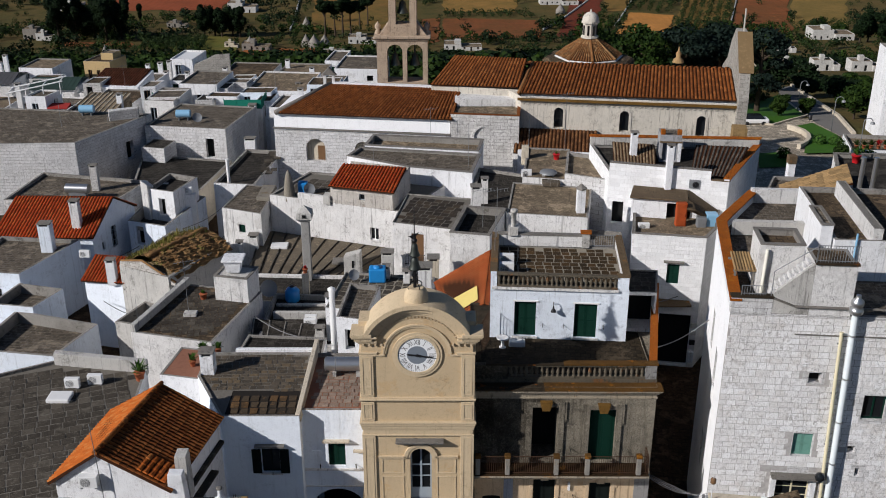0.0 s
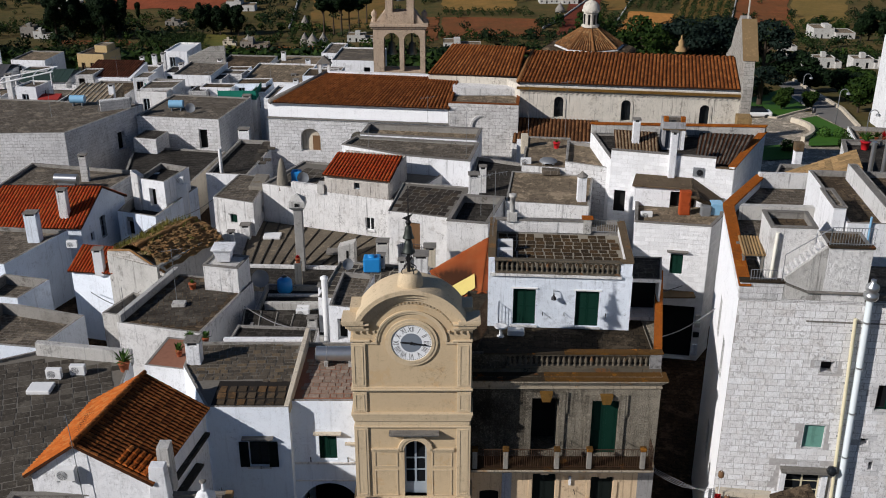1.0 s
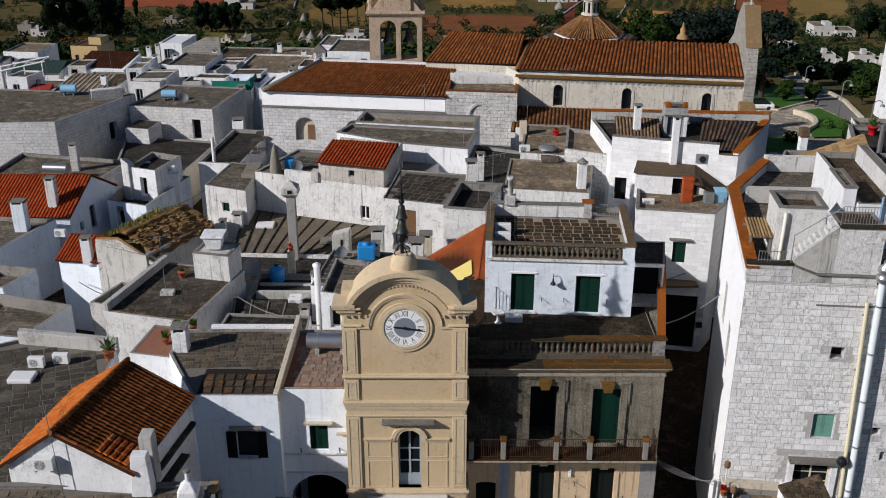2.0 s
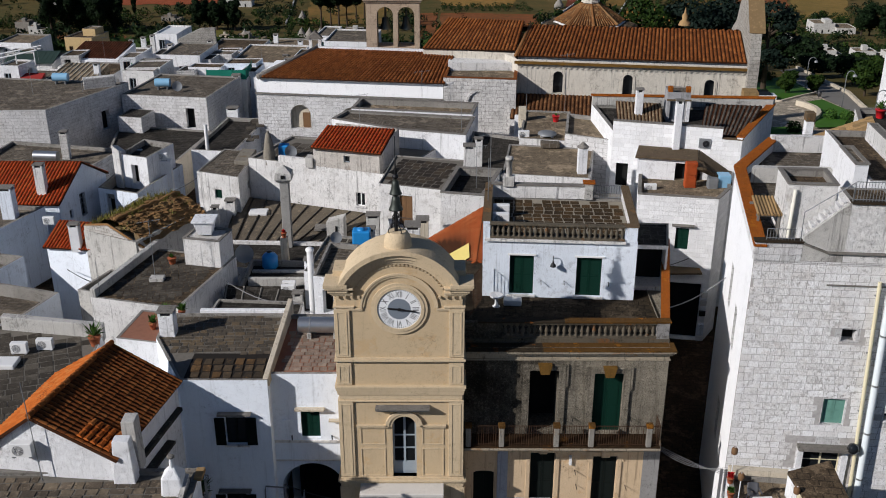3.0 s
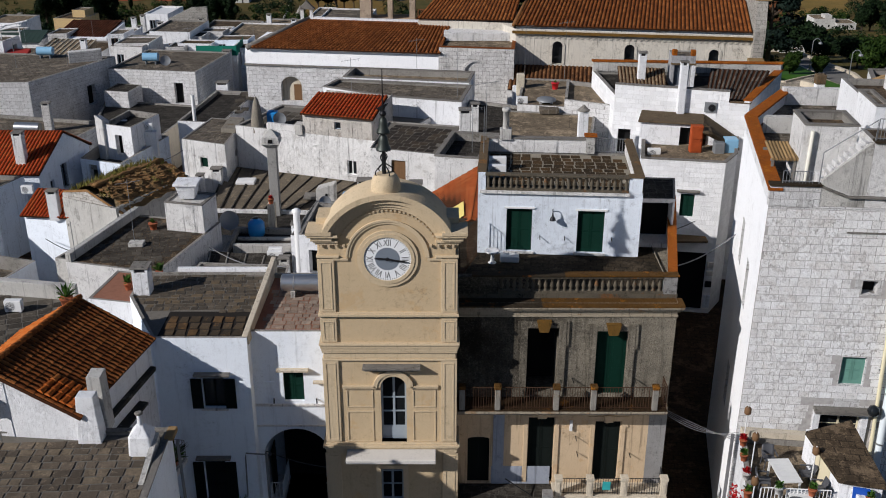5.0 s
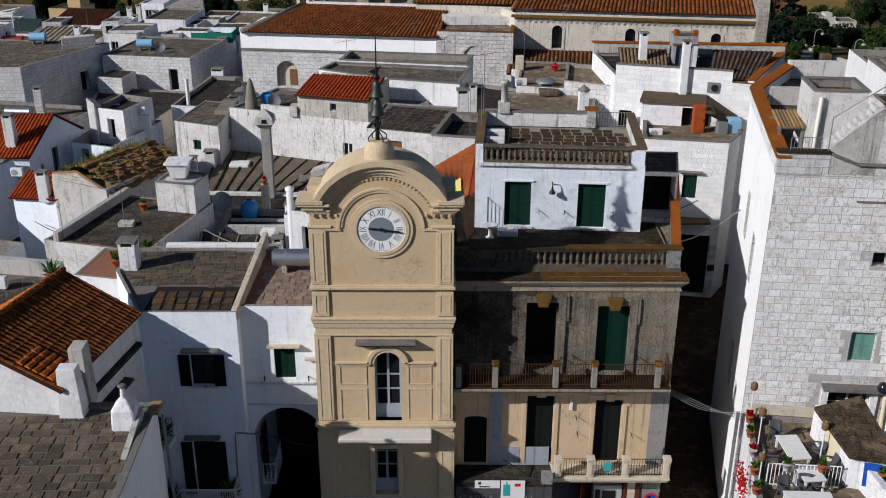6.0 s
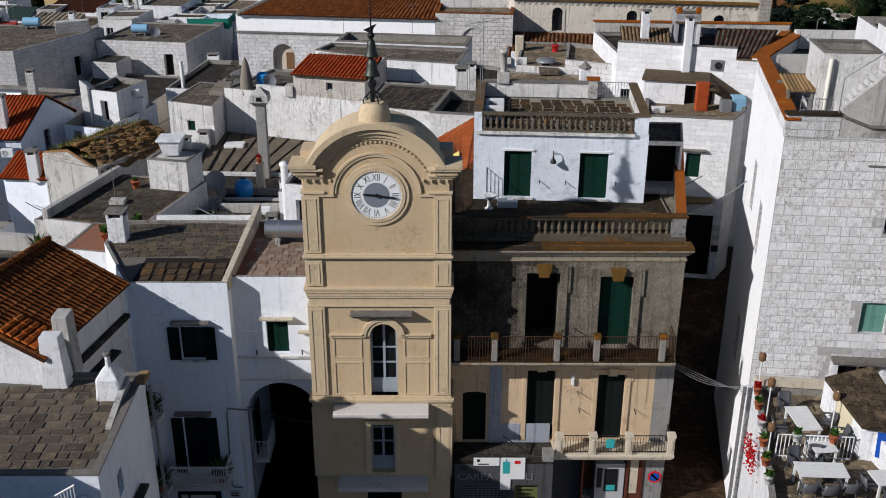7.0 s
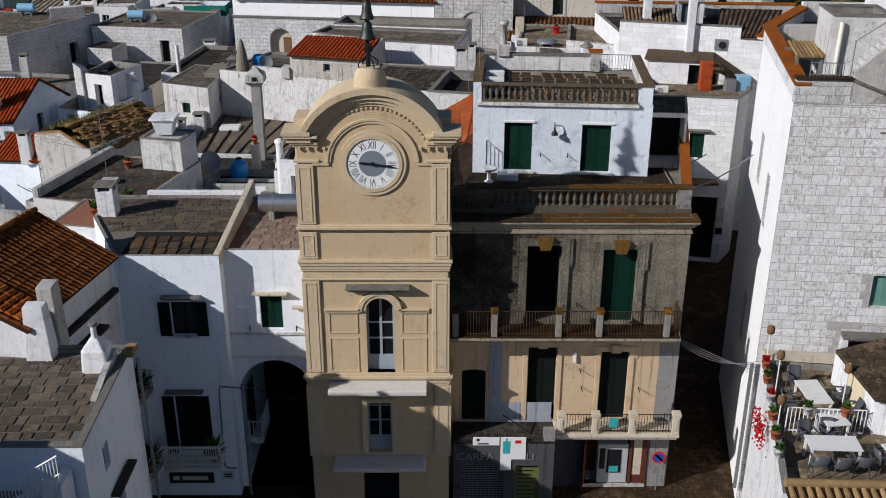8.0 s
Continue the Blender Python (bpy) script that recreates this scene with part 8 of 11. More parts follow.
whl = house("white lane house with a roof terrace and a green window", [(14.05, 69.0), (19.35, 68.1), (20.6, 70.0), (21.6, 73.5), (15.2, 75.0)], -0.4, 10.55, FRESHSTONE, PAVELIGHT, 0.25, 0.25, GREYCOPING,
            {0: [(2.75, 6.65, 0.9, 1.6, "window leaf louvre green hood"), (2.5, -0.3, 2.4, 4.4, "void")]})
can = thing("door_canopy", (17.3, 67.7, 5.2), "small orange-lichened stone canopy over a dark lane door", "canopy")
part("slab", Geo().box(16.0, 18.6, 67.4, 68.8, 5.2, 5.35), BROWNCOPING, can, bevel=0.02)
for z, h, t in ((3.1, 0.4, PALESTONE), (2.5, 0.35, PALESTONE), (0.1, 0.9, BLUEWHITE), (1.65, 0.4, BLACKPAINT)):
    pl = thing("wall_plaque", (19.2, 68.1, z), "small plaque on the white lane wall" if z > 1 else "pale meter box on the white lane wall", "plaque")
    part("plate", Geo().box(18.9, 19.32, 67.98, 68.16, z, z + h), t, pl, bevel=0.01)
shed = house("white roof shed with a dark slab top", [(14.6, 73.0), (18.6, 72.2), (19.0, 74.2), (15.2, 75.2)], 9.9, 11.85, WHITE, PAVEBROWN, 0.02, 0.3, None, {0: [(2.7, 10.0, 1.0, 1.6, "void")]})
SHEDTOP = plaster("brown crusted slab", (0.13, 0.095, 0.06), (0.045, 0.035, 0.024), 0.8, 0.2, 0.8, (0.2, 0.15, 0.09))
part("roof_slab", Geo().prism([(14.4, 72.8), (18.7, 71.95), (19.25, 74.25), (15.1, 75.3)], 11.86, 12.02), SHEDTOP, shed, "crusted brown roof slab", bevel=0.03)
part("lean_slab", Geo().add([(18.72, 71.95, 11.9), (19.27, 74.25, 11.9), (21.5, 73.3, 10.5), (20.7, 72.0, 10.5), (18.72, 71.95, 12.02), (19.27, 74.25, 12.02), (21.5, 73.3, 10.62), (20.7, 72.0, 10.62)], [(4, 7, 6, 5), (0, 1, 2, 3), (0, 3, 7, 4), (3, 2, 6, 7), (2, 1, 5, 6), (1, 0, 4, 5)]), SHEDTOP, shed, "sloping crusted slab")
cab = thing("rusty_cabinet", (18.05, 71.2, 10.3), "rusted orange metal cabinet with two panels on a roof terrace", "cabinet")
part("body", Geo().box(17.65, 18.45, 70.9, 71.4, 10.3, 12.15), RUSTPAINT, cab, bevel=0.03)
for z0, z1 in ((10.4, 11.15), (11.25, 12.05)):
    part("panel", Geo().box(17.73, 18.37, 70.87, 70.9, z0, z1), RUSTPAINT, cab)
part("handle", Geo().rod((18.3, 70.85, 11.1), (18.3, 70.85, 11.3), 0.015, n=6), IRON, cab)
bt = thing("water_tank", (20.2, 71.6, 9.95), "pale blue square water tank on a roof terrace", "water tank")
part("body", Geo().box(20.0, 20.9, 70.9, 71.8, 10.0, 11.2), PALEBLUE, bt, bevel=0.06)
part("unit", Geo().box(19.25, 19.95, 70.7, 71.3, 10.0, 11.05), GREYIRON, bt, bevel=0.05)
lane = house("white lane wall with small plaques", [(12.0, 62.0), (14.2, 61.6), (14.6, 69.5), (12.4, 70.0)], -0.4, 7.5, WHITE, PAVE, 0.2, 0.25, None, {0: [(0.9, -0.2, 0.9, 2.1, "door leaf black")]})
house("low white house in the lane", [(9.0, 62.0), (12.0, 61.4), (13.8, 72.0), (11.3, 72.5)], -0.4, 9.4, WHITE, PAVE, 0.3, 0.3, None)

# ---- the tall stone house across the lane ----
F0, F1 = Vector((13.9, 43.5)), Vector((25.5, 42.5))
rbp = [tuple(F0), tuple(F1), (28.0, 57.6), (18.9, 58.3), (15.75, 53.6)]
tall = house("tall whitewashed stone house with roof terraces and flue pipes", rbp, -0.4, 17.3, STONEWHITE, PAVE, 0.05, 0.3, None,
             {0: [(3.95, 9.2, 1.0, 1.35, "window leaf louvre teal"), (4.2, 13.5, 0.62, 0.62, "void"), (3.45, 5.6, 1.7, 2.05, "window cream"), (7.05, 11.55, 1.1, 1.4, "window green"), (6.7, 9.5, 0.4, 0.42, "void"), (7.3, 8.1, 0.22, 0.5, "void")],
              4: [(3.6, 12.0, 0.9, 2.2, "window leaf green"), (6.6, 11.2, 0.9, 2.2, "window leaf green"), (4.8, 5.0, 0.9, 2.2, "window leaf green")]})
# Sunward -x faces: smoother limewash, the sun's brightness also put into its white.
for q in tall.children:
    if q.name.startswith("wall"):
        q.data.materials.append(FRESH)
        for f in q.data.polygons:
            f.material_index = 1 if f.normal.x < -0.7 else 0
u = (F1 - F0).normalized()
n = Vector((u.y, -u.x))
TFR = (F0, u, n)


def tp(a, b):
    p = F0 + u * a + n * b
    return (p.x, p.y)


for a0, a1, z0, z1 in ((0.01, 3.1, 4.9, 17.16), (3.1, 11.58, 14.2, 17.16), (5.5, 6.65, 4.9, 14.2), (3.1, 3.9, 8.2, 14.2), (5.0, 5.5, 8.2, 14.2), (3.9, 5.0, 10.6, 13.45), (9.3, 11.58, 4.9, 14.2)):
    part("mortar_bed", Geo().obox(F0, u, n, a0, a1, 0.0, 0.003, z0, z1), MORTAR, tall)
ashlar(tall, F0, u, n, 0.02, 11.58, 4.9, 17.15, BRICKSTONE, [(3.95, 4.95, 9.2, 10.55), (4.2, 4.82, 13.5, 14.12), (3.1, 5.5, 5.4, 8.1), (7.05, 8.15, 11.55, 12.95), (6.7, 7.1, 9.5, 9.92), (7.3, 7.52, 8.1, 8.6)],
       0.6, 0.36, 3, lambda a, z: a < 7.0 and z > 8.0)
g = Geo().prism([tuple(F0), tp(0.4, -0.05), (16.1, 53.4), (19.0, 57.9), (18.9, 58.3), (15.75, 53.6)], 17.3, 17.92)
part("side_parapet", g, WHITE, tall)
g = Geo().prism([tp(-0.08, 0.05), tp(0.48, 0.05), (16.2, 53.35), (19.1, 57.8), (18.85, 58.4), (15.65, 53.65)], 17.92, 18.02)
part("side_coping", g, COPING, tall, "bright orange lichened coping")
part("back_parapet", Geo().prism([(18.9, 57.95), (28.0, 57.25), (28.0, 57.6), (18.9, 58.3)], 17.3, 18.2), OLDWHITE, tall)
part("front_parapet", Geo().obox(*TFR, 0.0, 1.95, -0.3, 0.0, 17.25, 18.12), STONEWHITE, tall)
part("front_coping", Geo().obox(*TFR, -0.05, 2.0, -0.33, 0.06, 18.12, 18.21), LICHEN, tall)
railing(tall, tp(0.45, -0.1), tp(1.6, -0.1), 18.21, 0.5, 0.12, GREYIRON)
part("drip_course", Geo().obox(*TFR, 3.0, 11.6, 0.0, 0.1, 17.7, 17.79), GREYCOPING, tall)
part("drip_course", Geo().obox(*TFR, 3.2, 11.6, 0.0, 0.05, 16.2, 16.26), GREYCOPING, tall)
part("drip_course", Geo().add([(*tp(a, b), z) for b in (0.0, 0.1) for a, z in ((1.95, 18.1), (3.0, 17.7), (3.0, 17.79), (1.95, 18.19))], [(0, 1, 2, 3), (7, 6, 5, 4), (0, 4, 5, 1), (3, 2, 6, 7)]), GREYCOPING, tall)
# stair hut on the roof
hut = house("grey rendered stair hut on the tall house", [tp(1.6, -2.22), tp(3.72, -2.22), tp(3.72, -4.3), tp(1.6, -4.3)], 17.3, 19.95, OLDWHITE, PAVEBROWN, 0.3, 0.2, GREYCOPING)
upv = house("white upper landing block of the tall house", [tp(3.7, -0.02), tp(5.65, -0.02), tp(5.65, -2.0), tp(3.7, -2.0)], 17.3, 19.96, OLDWHITE, PAVEBROWN, 0.02, 0.25, None)
house("set-back white roof room of the tall house", [tp(5.7, -4.2), tp(11.5, -4.2), tp(11.5, -12), tp(5.7, -12)], 17.25, 19.5, WHITE, PAVEBROWN, 0.3, 0.25, None)
house("white stair head block on the tall house", [tp(5.0, -4.4), tp(5.6, -4.4), tp(5.6, -7.0), tp(5.0, -7.0)], 17.25, 20.2, WHITE, PAVE, 0.05, 0.15, GREYCOPING)
house("grey parapet between roof terraces", [tp(7.6, -4.4), tp(8.1, -4.4), tp(8.1, -11.5), tp(7.6, -11.5)], 17.25, 20.1, OLDWHITE, GREYCOPING, 0.02, 0.1, None)
solo("water_pipe", Geo().rod((*tp(6.75, -4.1), 17.3), (*tp(6.75, -4.1), 19.9), 0.06, n=8), PALEBLUE, (*tp(6.75, -4.1), 17.3), "thin pale blue water pipe on a wall", "pipe")
steps = thing("stair", (*tp(2.8, -0.6), 17.3), "worn stone roof stair with an iron handrail", "stair")
part("string_wall", Geo().add([(*tp(a, b), z) for b in (-0.02, -0.2) for a, z in ((1.96, 17.28), (3.69, 17.28), (3.69, 19.95), (3.6, 19.95), (1.96, 18.4))], [(0, 1, 2, 3, 4), (9, 8, 7, 6, 5)] + [(i, 5 + i, 5 + (i + 1) % 5, (i + 1) % 5) for i in range(5)]), GREYWALL, steps)
for k in range(9):
    part("step", Geo().obox(*TFR, 1.97 + 0.19 * k, 2.165 + 0.19 * k, -1.2, -0.21, 17.3, 18.36 + 0.18 * k), OLDWHITE, steps, bevel=0.02)
part("handrail", Geo().tube([(*tp(1.85, -0.1), 18.2), (*tp(1.85, -0.1), 19.5), (*tp(3.7, -0.1), 20.86), (*tp(3.7, -0.1), 19.97)], 0.025), GREYIRON, steps)
railing(upv, tp(3.75, -0.12), tp(5.65, -0.12), 20.05, 0.85, 0.12, GREYIRON)
part("landing_coping", Geo().obox(*TFR, 3.68, 5.7, -0.35, 0.06, 19.965, 20.05), LICHEN, upv)
perg = thing("pergola", (*tp(1.3, -2.6), 17.3), "small slatted wooden pergola on the roof", "pergola")
for k in range(8):
    part("slat", Geo().rod((*tp(0.58 + 0.145 * k, -2.5), 18.38), (*tp(0.68 + 0.145 * k, -4.5), 18.5), 0.065, n=7), TILETAN, perg)
for b in (-2.7, -4.2):
    part("beam", Geo().obox(*TFR, 0.5, 1.58, b, b + 0.1, 18.25, 18.35), GREYCOPING, perg)
for a in (0.6, 1.5):
    part("post", Geo().obox(*TFR, a - 0.05, a + 0.05, -2.7, -2.6, 17.25, 18.25), GREYCOPING, perg)
IVORYFLUE = plainmat("ivory flue", (0.78, 0.76, 0.66), 0.4, 0, 0.15)
wp = solo("roof_flue", Geo().rod((*tp(1.86, -2.1), 17.3), (*tp(1.9, -2.1), 19.75), 0.085, n=12), IVORYFLUE, (*tp(1.88, -2.1), 17.3), "short ivory flue pipe against the stair hut", "pipe")
flue = thing("flue_pipe", (*tp(6.25, 0.3), 5.5), "large white insulated flue pipe up the wall", "pipe")
part("pipe", Geo().rod((*tp(6.12, 0.3), 4.5), (*tp(5.78, 0.3), 17.6), 0.16, n=16), PIPEWHITE, flue)
part("cowl", Geo().lathe((*tp(5.78, 0.3), 17.6), [(0.26, 0), (0.34, 0.1), (0.34, 0.3), (0.2, 0.4), (0.3, 0.5), (0.3, 0.7), (0.12, 0.85), (0.12, 1.0)], 16), STEEL, flue, "steel cowl")
for z in (6.5, 9.0, 11.5, 14.0, 16.4):
    part("clamp", Geo().lathe((*tp(6.12 - (z - 4.5) * 0.026, 0.3), z), [(0.175, 0), (0.175, 0.08)], 16), STEEL, flue)
down = thing("downpipe", (*tp(5.75, 0.12), 4.5), "ivory plastic downpipe on a stone wall", "pipe")
part("pipe", Geo().rod((*tp(5.85, 0.14), 4.5), (*tp(5.35, 0.14), 16.5), 0.085, n=10), PIPEYELLOW, down)
for z in (7, 10, 13, 15.8):
    part("bracket", Geo().obox(*TFR, 5.73 - (z - 4.5) * 0.0417, 5.97 - (z - 4.5) * 0.0417, 0.0, 0.1, z, z + 0.05), GREYIRON, down)
part("door_hood", Geo().obox(*TFR, 3.1, 5.5, 0.0, 0.45, 7.95, 8.1), GREYCOPING, tall)
for a in (3.15, 5.18):
    part("door_jamb", Geo().obox(*TFR, a, a + 0.27, 0.0, 0.12, 5.5, 7.9), WHITE, tall)
globe = thing("globe_lamp", (*tp(5.6, 0.4), 8.0), "dark round globe lamp on the wall", "lamp")
part("globe", Geo().lathe((*tp(5.45, 0.5), 8.0), [(0.05, 0), (0.2, 0.1), (0.27, 0.28), (0.2, 0.46), (0.05, 0.55)], 14), GLASS, globe)
part("arm", Geo().rod((*tp(5.45, 0.0), 7.95), (*tp(5.45, 0.5), 8.02), 0.03, n=6), IRON, globe)
# roofs behind
part("inner_wall", Geo().prism([(16.4, 53.0), (28.0, 52.2), (28.0, 52.6), (16.6, 53.4)], 17.3, 18.1), GREYWALL, tall, "rough grey wall across the roof")
house("low roof with a grey floor behind the tall house", [(19.2, 58.4), (28.0, 57.8), (29.5, 64.0), (21.0, 64.5)], -0.4, 15.4, OLDWHITE, PAVE, 0.3, 0.3, GREYCOPING)
gb = thing("gabled_roof", (26, 67, 14), "white gable end with a tan stone tile roof", "house")
part("wall", Geo().prism([(23.3, 64.3), (27.6, 64.0), (28.5, 67.3), (24.1, 67.7)], -0.4, [14.5, 16.3, 16.35, 14.6]), OLDWHITE, gb)
tiled_slope(gb, (24.0, 67.9, 14.75), (23.1, 64.1, 14.6), (28.4, 67.4, 16.55), (27.5, 63.8, 16.45), TILETAN, 0.28, 0.42, 0.12, 17)
house("upper roofs beside the tan gable", [(26.8, 63.6), (36, 62.5), (38, 72), (29.4, 72.5)], -0.4, 15.6, OLDWHITE, PAVEDARK, 0.3, 0.3, GREYCOPING)
for x, y in ((27.8, 63.4), (28.6, 63.3), (30.1, 63.2)):
    solo("steel_flue", Geo().rod((x, y, 15.4), (x, y, 18.4), 0.16, n=12), STEEL, (x, y, 15.4), "steel flue pipe on a roof", "pipe")
stack = thing("chimney", (27.1, 74.6, 11.0), "white chimney with a brown lichened cap behind the parapet", "chimney")
part("shaft", Geo().box(26.82, 27.38, 74.32, 74.88, 11.0, 14.1), WHITE, stack, bevel=0.03)
part("cap", Geo().box(26.78, 27.42, 74.28, 74.92, 14.1, 14.75), BROWNCOPING, stack, bevel=0.03)
house("low terrace behind the tan gable", [(23.0, 68.3), (30.5, 67.6), (31.5, 73.0), (25.5, 73.6)], -0.4, 13.4, OLDWHITE, PAVE, 0.3, 0.2, None)

# ---- roof terrace with tables ----
RTZ = 8.1
rtp = [(11.35, 32.6), (16.6, 32.2), (16.9, 40.2), (13.1, 40.7)]
terrace = house("white roof terrace building beside the lane", rtp, -0.4, RTZ + 0.35, WHITE, PAVELIGHT, 0.35, 0.3, None)
part("back_strip", Geo().prism([(13.1, 40.4), (16.9, 39.9), (16.9, 40.25), (13.1, 40.75)], RTZ + 0.35, RTZ + 0.6), CREAM, terrace)
base2 = house("white lower yard walls below the tall house", [(13.75, 40.8), (19.5, 40.2), (19.8, 42.8), (14.1, 43.4)], -0.4, 5.2, WHITE, PAVELIGHT, 0.4, 0.25, None)
part("shoulder", Geo().prism([(15.2, 39.4), (15.5, 39.4), (16.6, 33.4), (16.3, 33.4)], RTZ, [9.5, 9.5, 8.9, 8.9]), WHITE, terrace, bevel=0.03)


def table(x, y, w, d, turn):
    t = thing("table", (x, y, RTZ), "white slatted wooden terrace table", "table", "terrace tables")
    c, s = math.cos(turn), math.sin(turn)
    u, n = Vector((c, s)), Vector((s, -c))
    for k in range(4):
        part("board", Geo().obox((x, y), u, n, -w / 2, w / 2, -d / 2 + d * k / 4 + 0.006, -d / 2 + d * (k + 1) / 4 - 0.006, RTZ + 0.71, RTZ + 0.75), TABLEWHITE, t)
    for a in (-1, 1):
        for b in (-1, 1):
            part("leg", Geo().obox((x, y), u, n, a * (w / 2 - 0.07) - 0.035, a * (w / 2 - 0.07) + 0.035, b * (d / 2 - 0.07) - 0.035, b * (d / 2 - 0.07) + 0.035, RTZ, RTZ + 0.71), TABLEWHITE, t)
    return t


def chair(x, y, turn):
    t = thing("chair", (0, 0, 0), "dark grey moulded plastic terrace chair", "chair", "terrace chairs")
    part("seat", Geo().box(-0.23, 0.23, -0.22, 0.22, 0.43, 0.47), GREYPLASTIC, t, bevel=0.03)
    back = [(-0.24 + 0.08 * k, 0.2 + 0.06 * (1 - ((-0.24 + 0.08 * k) / 0.24) ** 2)) for k in range(7)]
    vs = [(x, y + d + (0.1 if z > 0.5 else 0.0), z) for d in (0.0, 0.03) for z in (0.45, 0.86) for x, y in back]
    fs = [(j, j + 1, 8 + j, 7 + j) for j in range(6)] + [(14 + j, 21 + j, 22 + j, 15 + j) for j in range(6)] + [(7 + j, 8 + j, 22 + j, 21 + j) for j in range(6)] + [(0, 7, 21, 14), (6, 20, 27, 13)]
    g = Geo().add(vs, fs, True)
    part("backrest", g, GREYPLASTIC, t)
    for sx in (-1, 1):
        part("armrest", Geo().box(sx * 0.25 - 0.025, sx * 0.25 + 0.025, -0.18, 0.24, 0.64, 0.68), GREYPLASTIC, t)
        for sy in (-1, 1):
            part("leg", Geo().rod((sx * 0.2, sy * 0.19, 0.43), (sx * 0.24, sy * 0.23, 0.0), 0.022, 0.018, 6), GREYPLASTIC, t)
    t.matrix_basis = pose(x, y, RTZ, 0, 0, turn)
    return t


table(13.5, 34.6, 1.6, 0.8, -0.05)
table(13.9, 37.6, 0.8, 1.5, 0.05)
table(14.0, 36.0, 0.8, 0.9, 0.1)
table(15.6, 34.2, 1.2, 0.8, 0.1)
proto = chair(12.9, 34.0, 175)
for x, y, a in ((13.5, 33.9, 180), (14.2, 34.0, 170), (13.0, 35.4, 10), (13.7, 35.5, -5), (13.1, 37.4, 80), (14.8, 37.8, -95), (13.7, 38.8, 0), (14.9, 36.9, -100), (15.0, 34.2, 95), (15.4, 33.5, 180)):
    copy_thing(proto, pose(x, y, RTZ, 0, 0, a))
tr = thing("terrace_railing", (13.6, 35.9, RTZ), "white iron railing across the terrace", "railing")
railing(tr, (12.6, 36.3), (15.1, 36.1), RTZ, 0.95, 0.13, WHITEPAINT, 0.016)
for k, (x, y) in enumerate(((11.75, 34.4), (11.95, 35.4), (12.2, 36.5), (12.45, 37.6), (12.7, 38.8), (12.95, 39.8), (13.2, 36.2), (14.4, 36.1), (16.3, 35.6))):
    p = pot_plant(x, y, RTZ + (0.35 if k < 6 else 0.75), 0.16, TERRACOTTA if k % 3 else OLDWHITE, REDFLOWER if k in (3, 5) else POTLEAF, 0.26, "terrace pot with red geraniums" if k in (3, 5) else "terrace pot with green leaves", 40 + k)
for x, y, h in ((12.9, 38.4, 1.9), (13.1, 40.2, 1.9), (12.3, 36.2, 1.5), (14.9, 37.5, 1.9)):
    po = thing("lamp_post", (x, y, RTZ), "thin white post with a small brown lantern", "lamp")
    part("post", Geo().rod((x, y, RTZ), (x, y, RTZ + h), 0.025, n=6), WHITEPAINT, po)
    part("lantern", Geo().lathe((x, y, RTZ + h - 0.35), [(0.1, 0), (0.14, 0.05), (0.14, 0.25), (0.08, 0.33)], 10), BROWNWOOD, po)
rnd, g = random.Random(9), Geo()
for _ in range(260):
    q = 0.35 + 0.45 * rnd.random()
    p = Vector((11.8, 36.0, 7.4)).lerp(Vector((12.1, 37.4, 8.3)), q) + Vector((rnd.gauss(-0.05, 0.06), rnd.gauss(0, 0.3), rnd.gauss(0.0, 0.2)))
    w = Vector((rnd.uniform(-1, 1), rnd.uniform(-1, 1), rnd.uniform(-1, 1))).normalized() * 0.05
    e = w.orthogonal().normalized() * 0.04
    g.add([p - w, p + e, p + w, p - e], [(0, 1, 2, 3)])
solo("bougainvillea", g, REDFLOWER, (11.9, 36.9, 6.5), "bright red flowering creeper on the white wall", "plant", kind="stuff")
fr = thing("tile_roof", (14.5, 31, 7), "tan tile roof below the terrace", "roof")
tiled_slope(fr, (11.4, 28.4, 7.4), (18.6, 28.2, 7.4), (11.3, 32.4, 8.9), (18.4, 32.1, 8.9), TILETAN, 0.26, 0.4, 0.1, 19)
part("ridge", Geo().rod((11.3, 32.45, 8.95), (18.4, 32.15, 8.95), 0.14, n=8), TILETAN, fr)
part("wall", Geo().prism([(11.5, 28.6), (18.6, 28.4), (18.4, 32.1), (11.4, 32.4)], -0.4, [7.2, 7.2, 8.7, 8.7]), WHITE, fr)
cable = thing("cables", (12.4, 43, 6), "sagging grey cables across the lane", "cable")
for k in range(4):
    a, b = Vector((*pp(PL, 0.3), 7.1 - 0.08 * k)), Vector((13.85 + 0.02 * k, 43.2, 6.3 + 0.15 * k))
    pts = [a.lerp(b, q / 12) - Vector((0, 0, (0.06 + 0.12 * k) * math.sin(math.pi * q / 12))) for q in range(13)]
    part("cable", Geo().tube(pts, 0.011), WIREGREY, cable)
a, b = Vector((11.6, 50.5, 11.2)), Vector((15.3, 51.5, 12.6))
part("cable", Geo().tube([a.lerp(b, q / 10) - Vector((0, 0, 0.35 * math.sin(math.pi * q / 10))) for q in range(11)], 0.03), WIREGREY, cable)
for k in range(3):
    part("cable", Geo().tube([(13.75 - 0.05 * k, 43.3, 0.5), (13.75 - 0.05 * k, 43.3, 6.6)], 0.03), WIREGREY, cable)

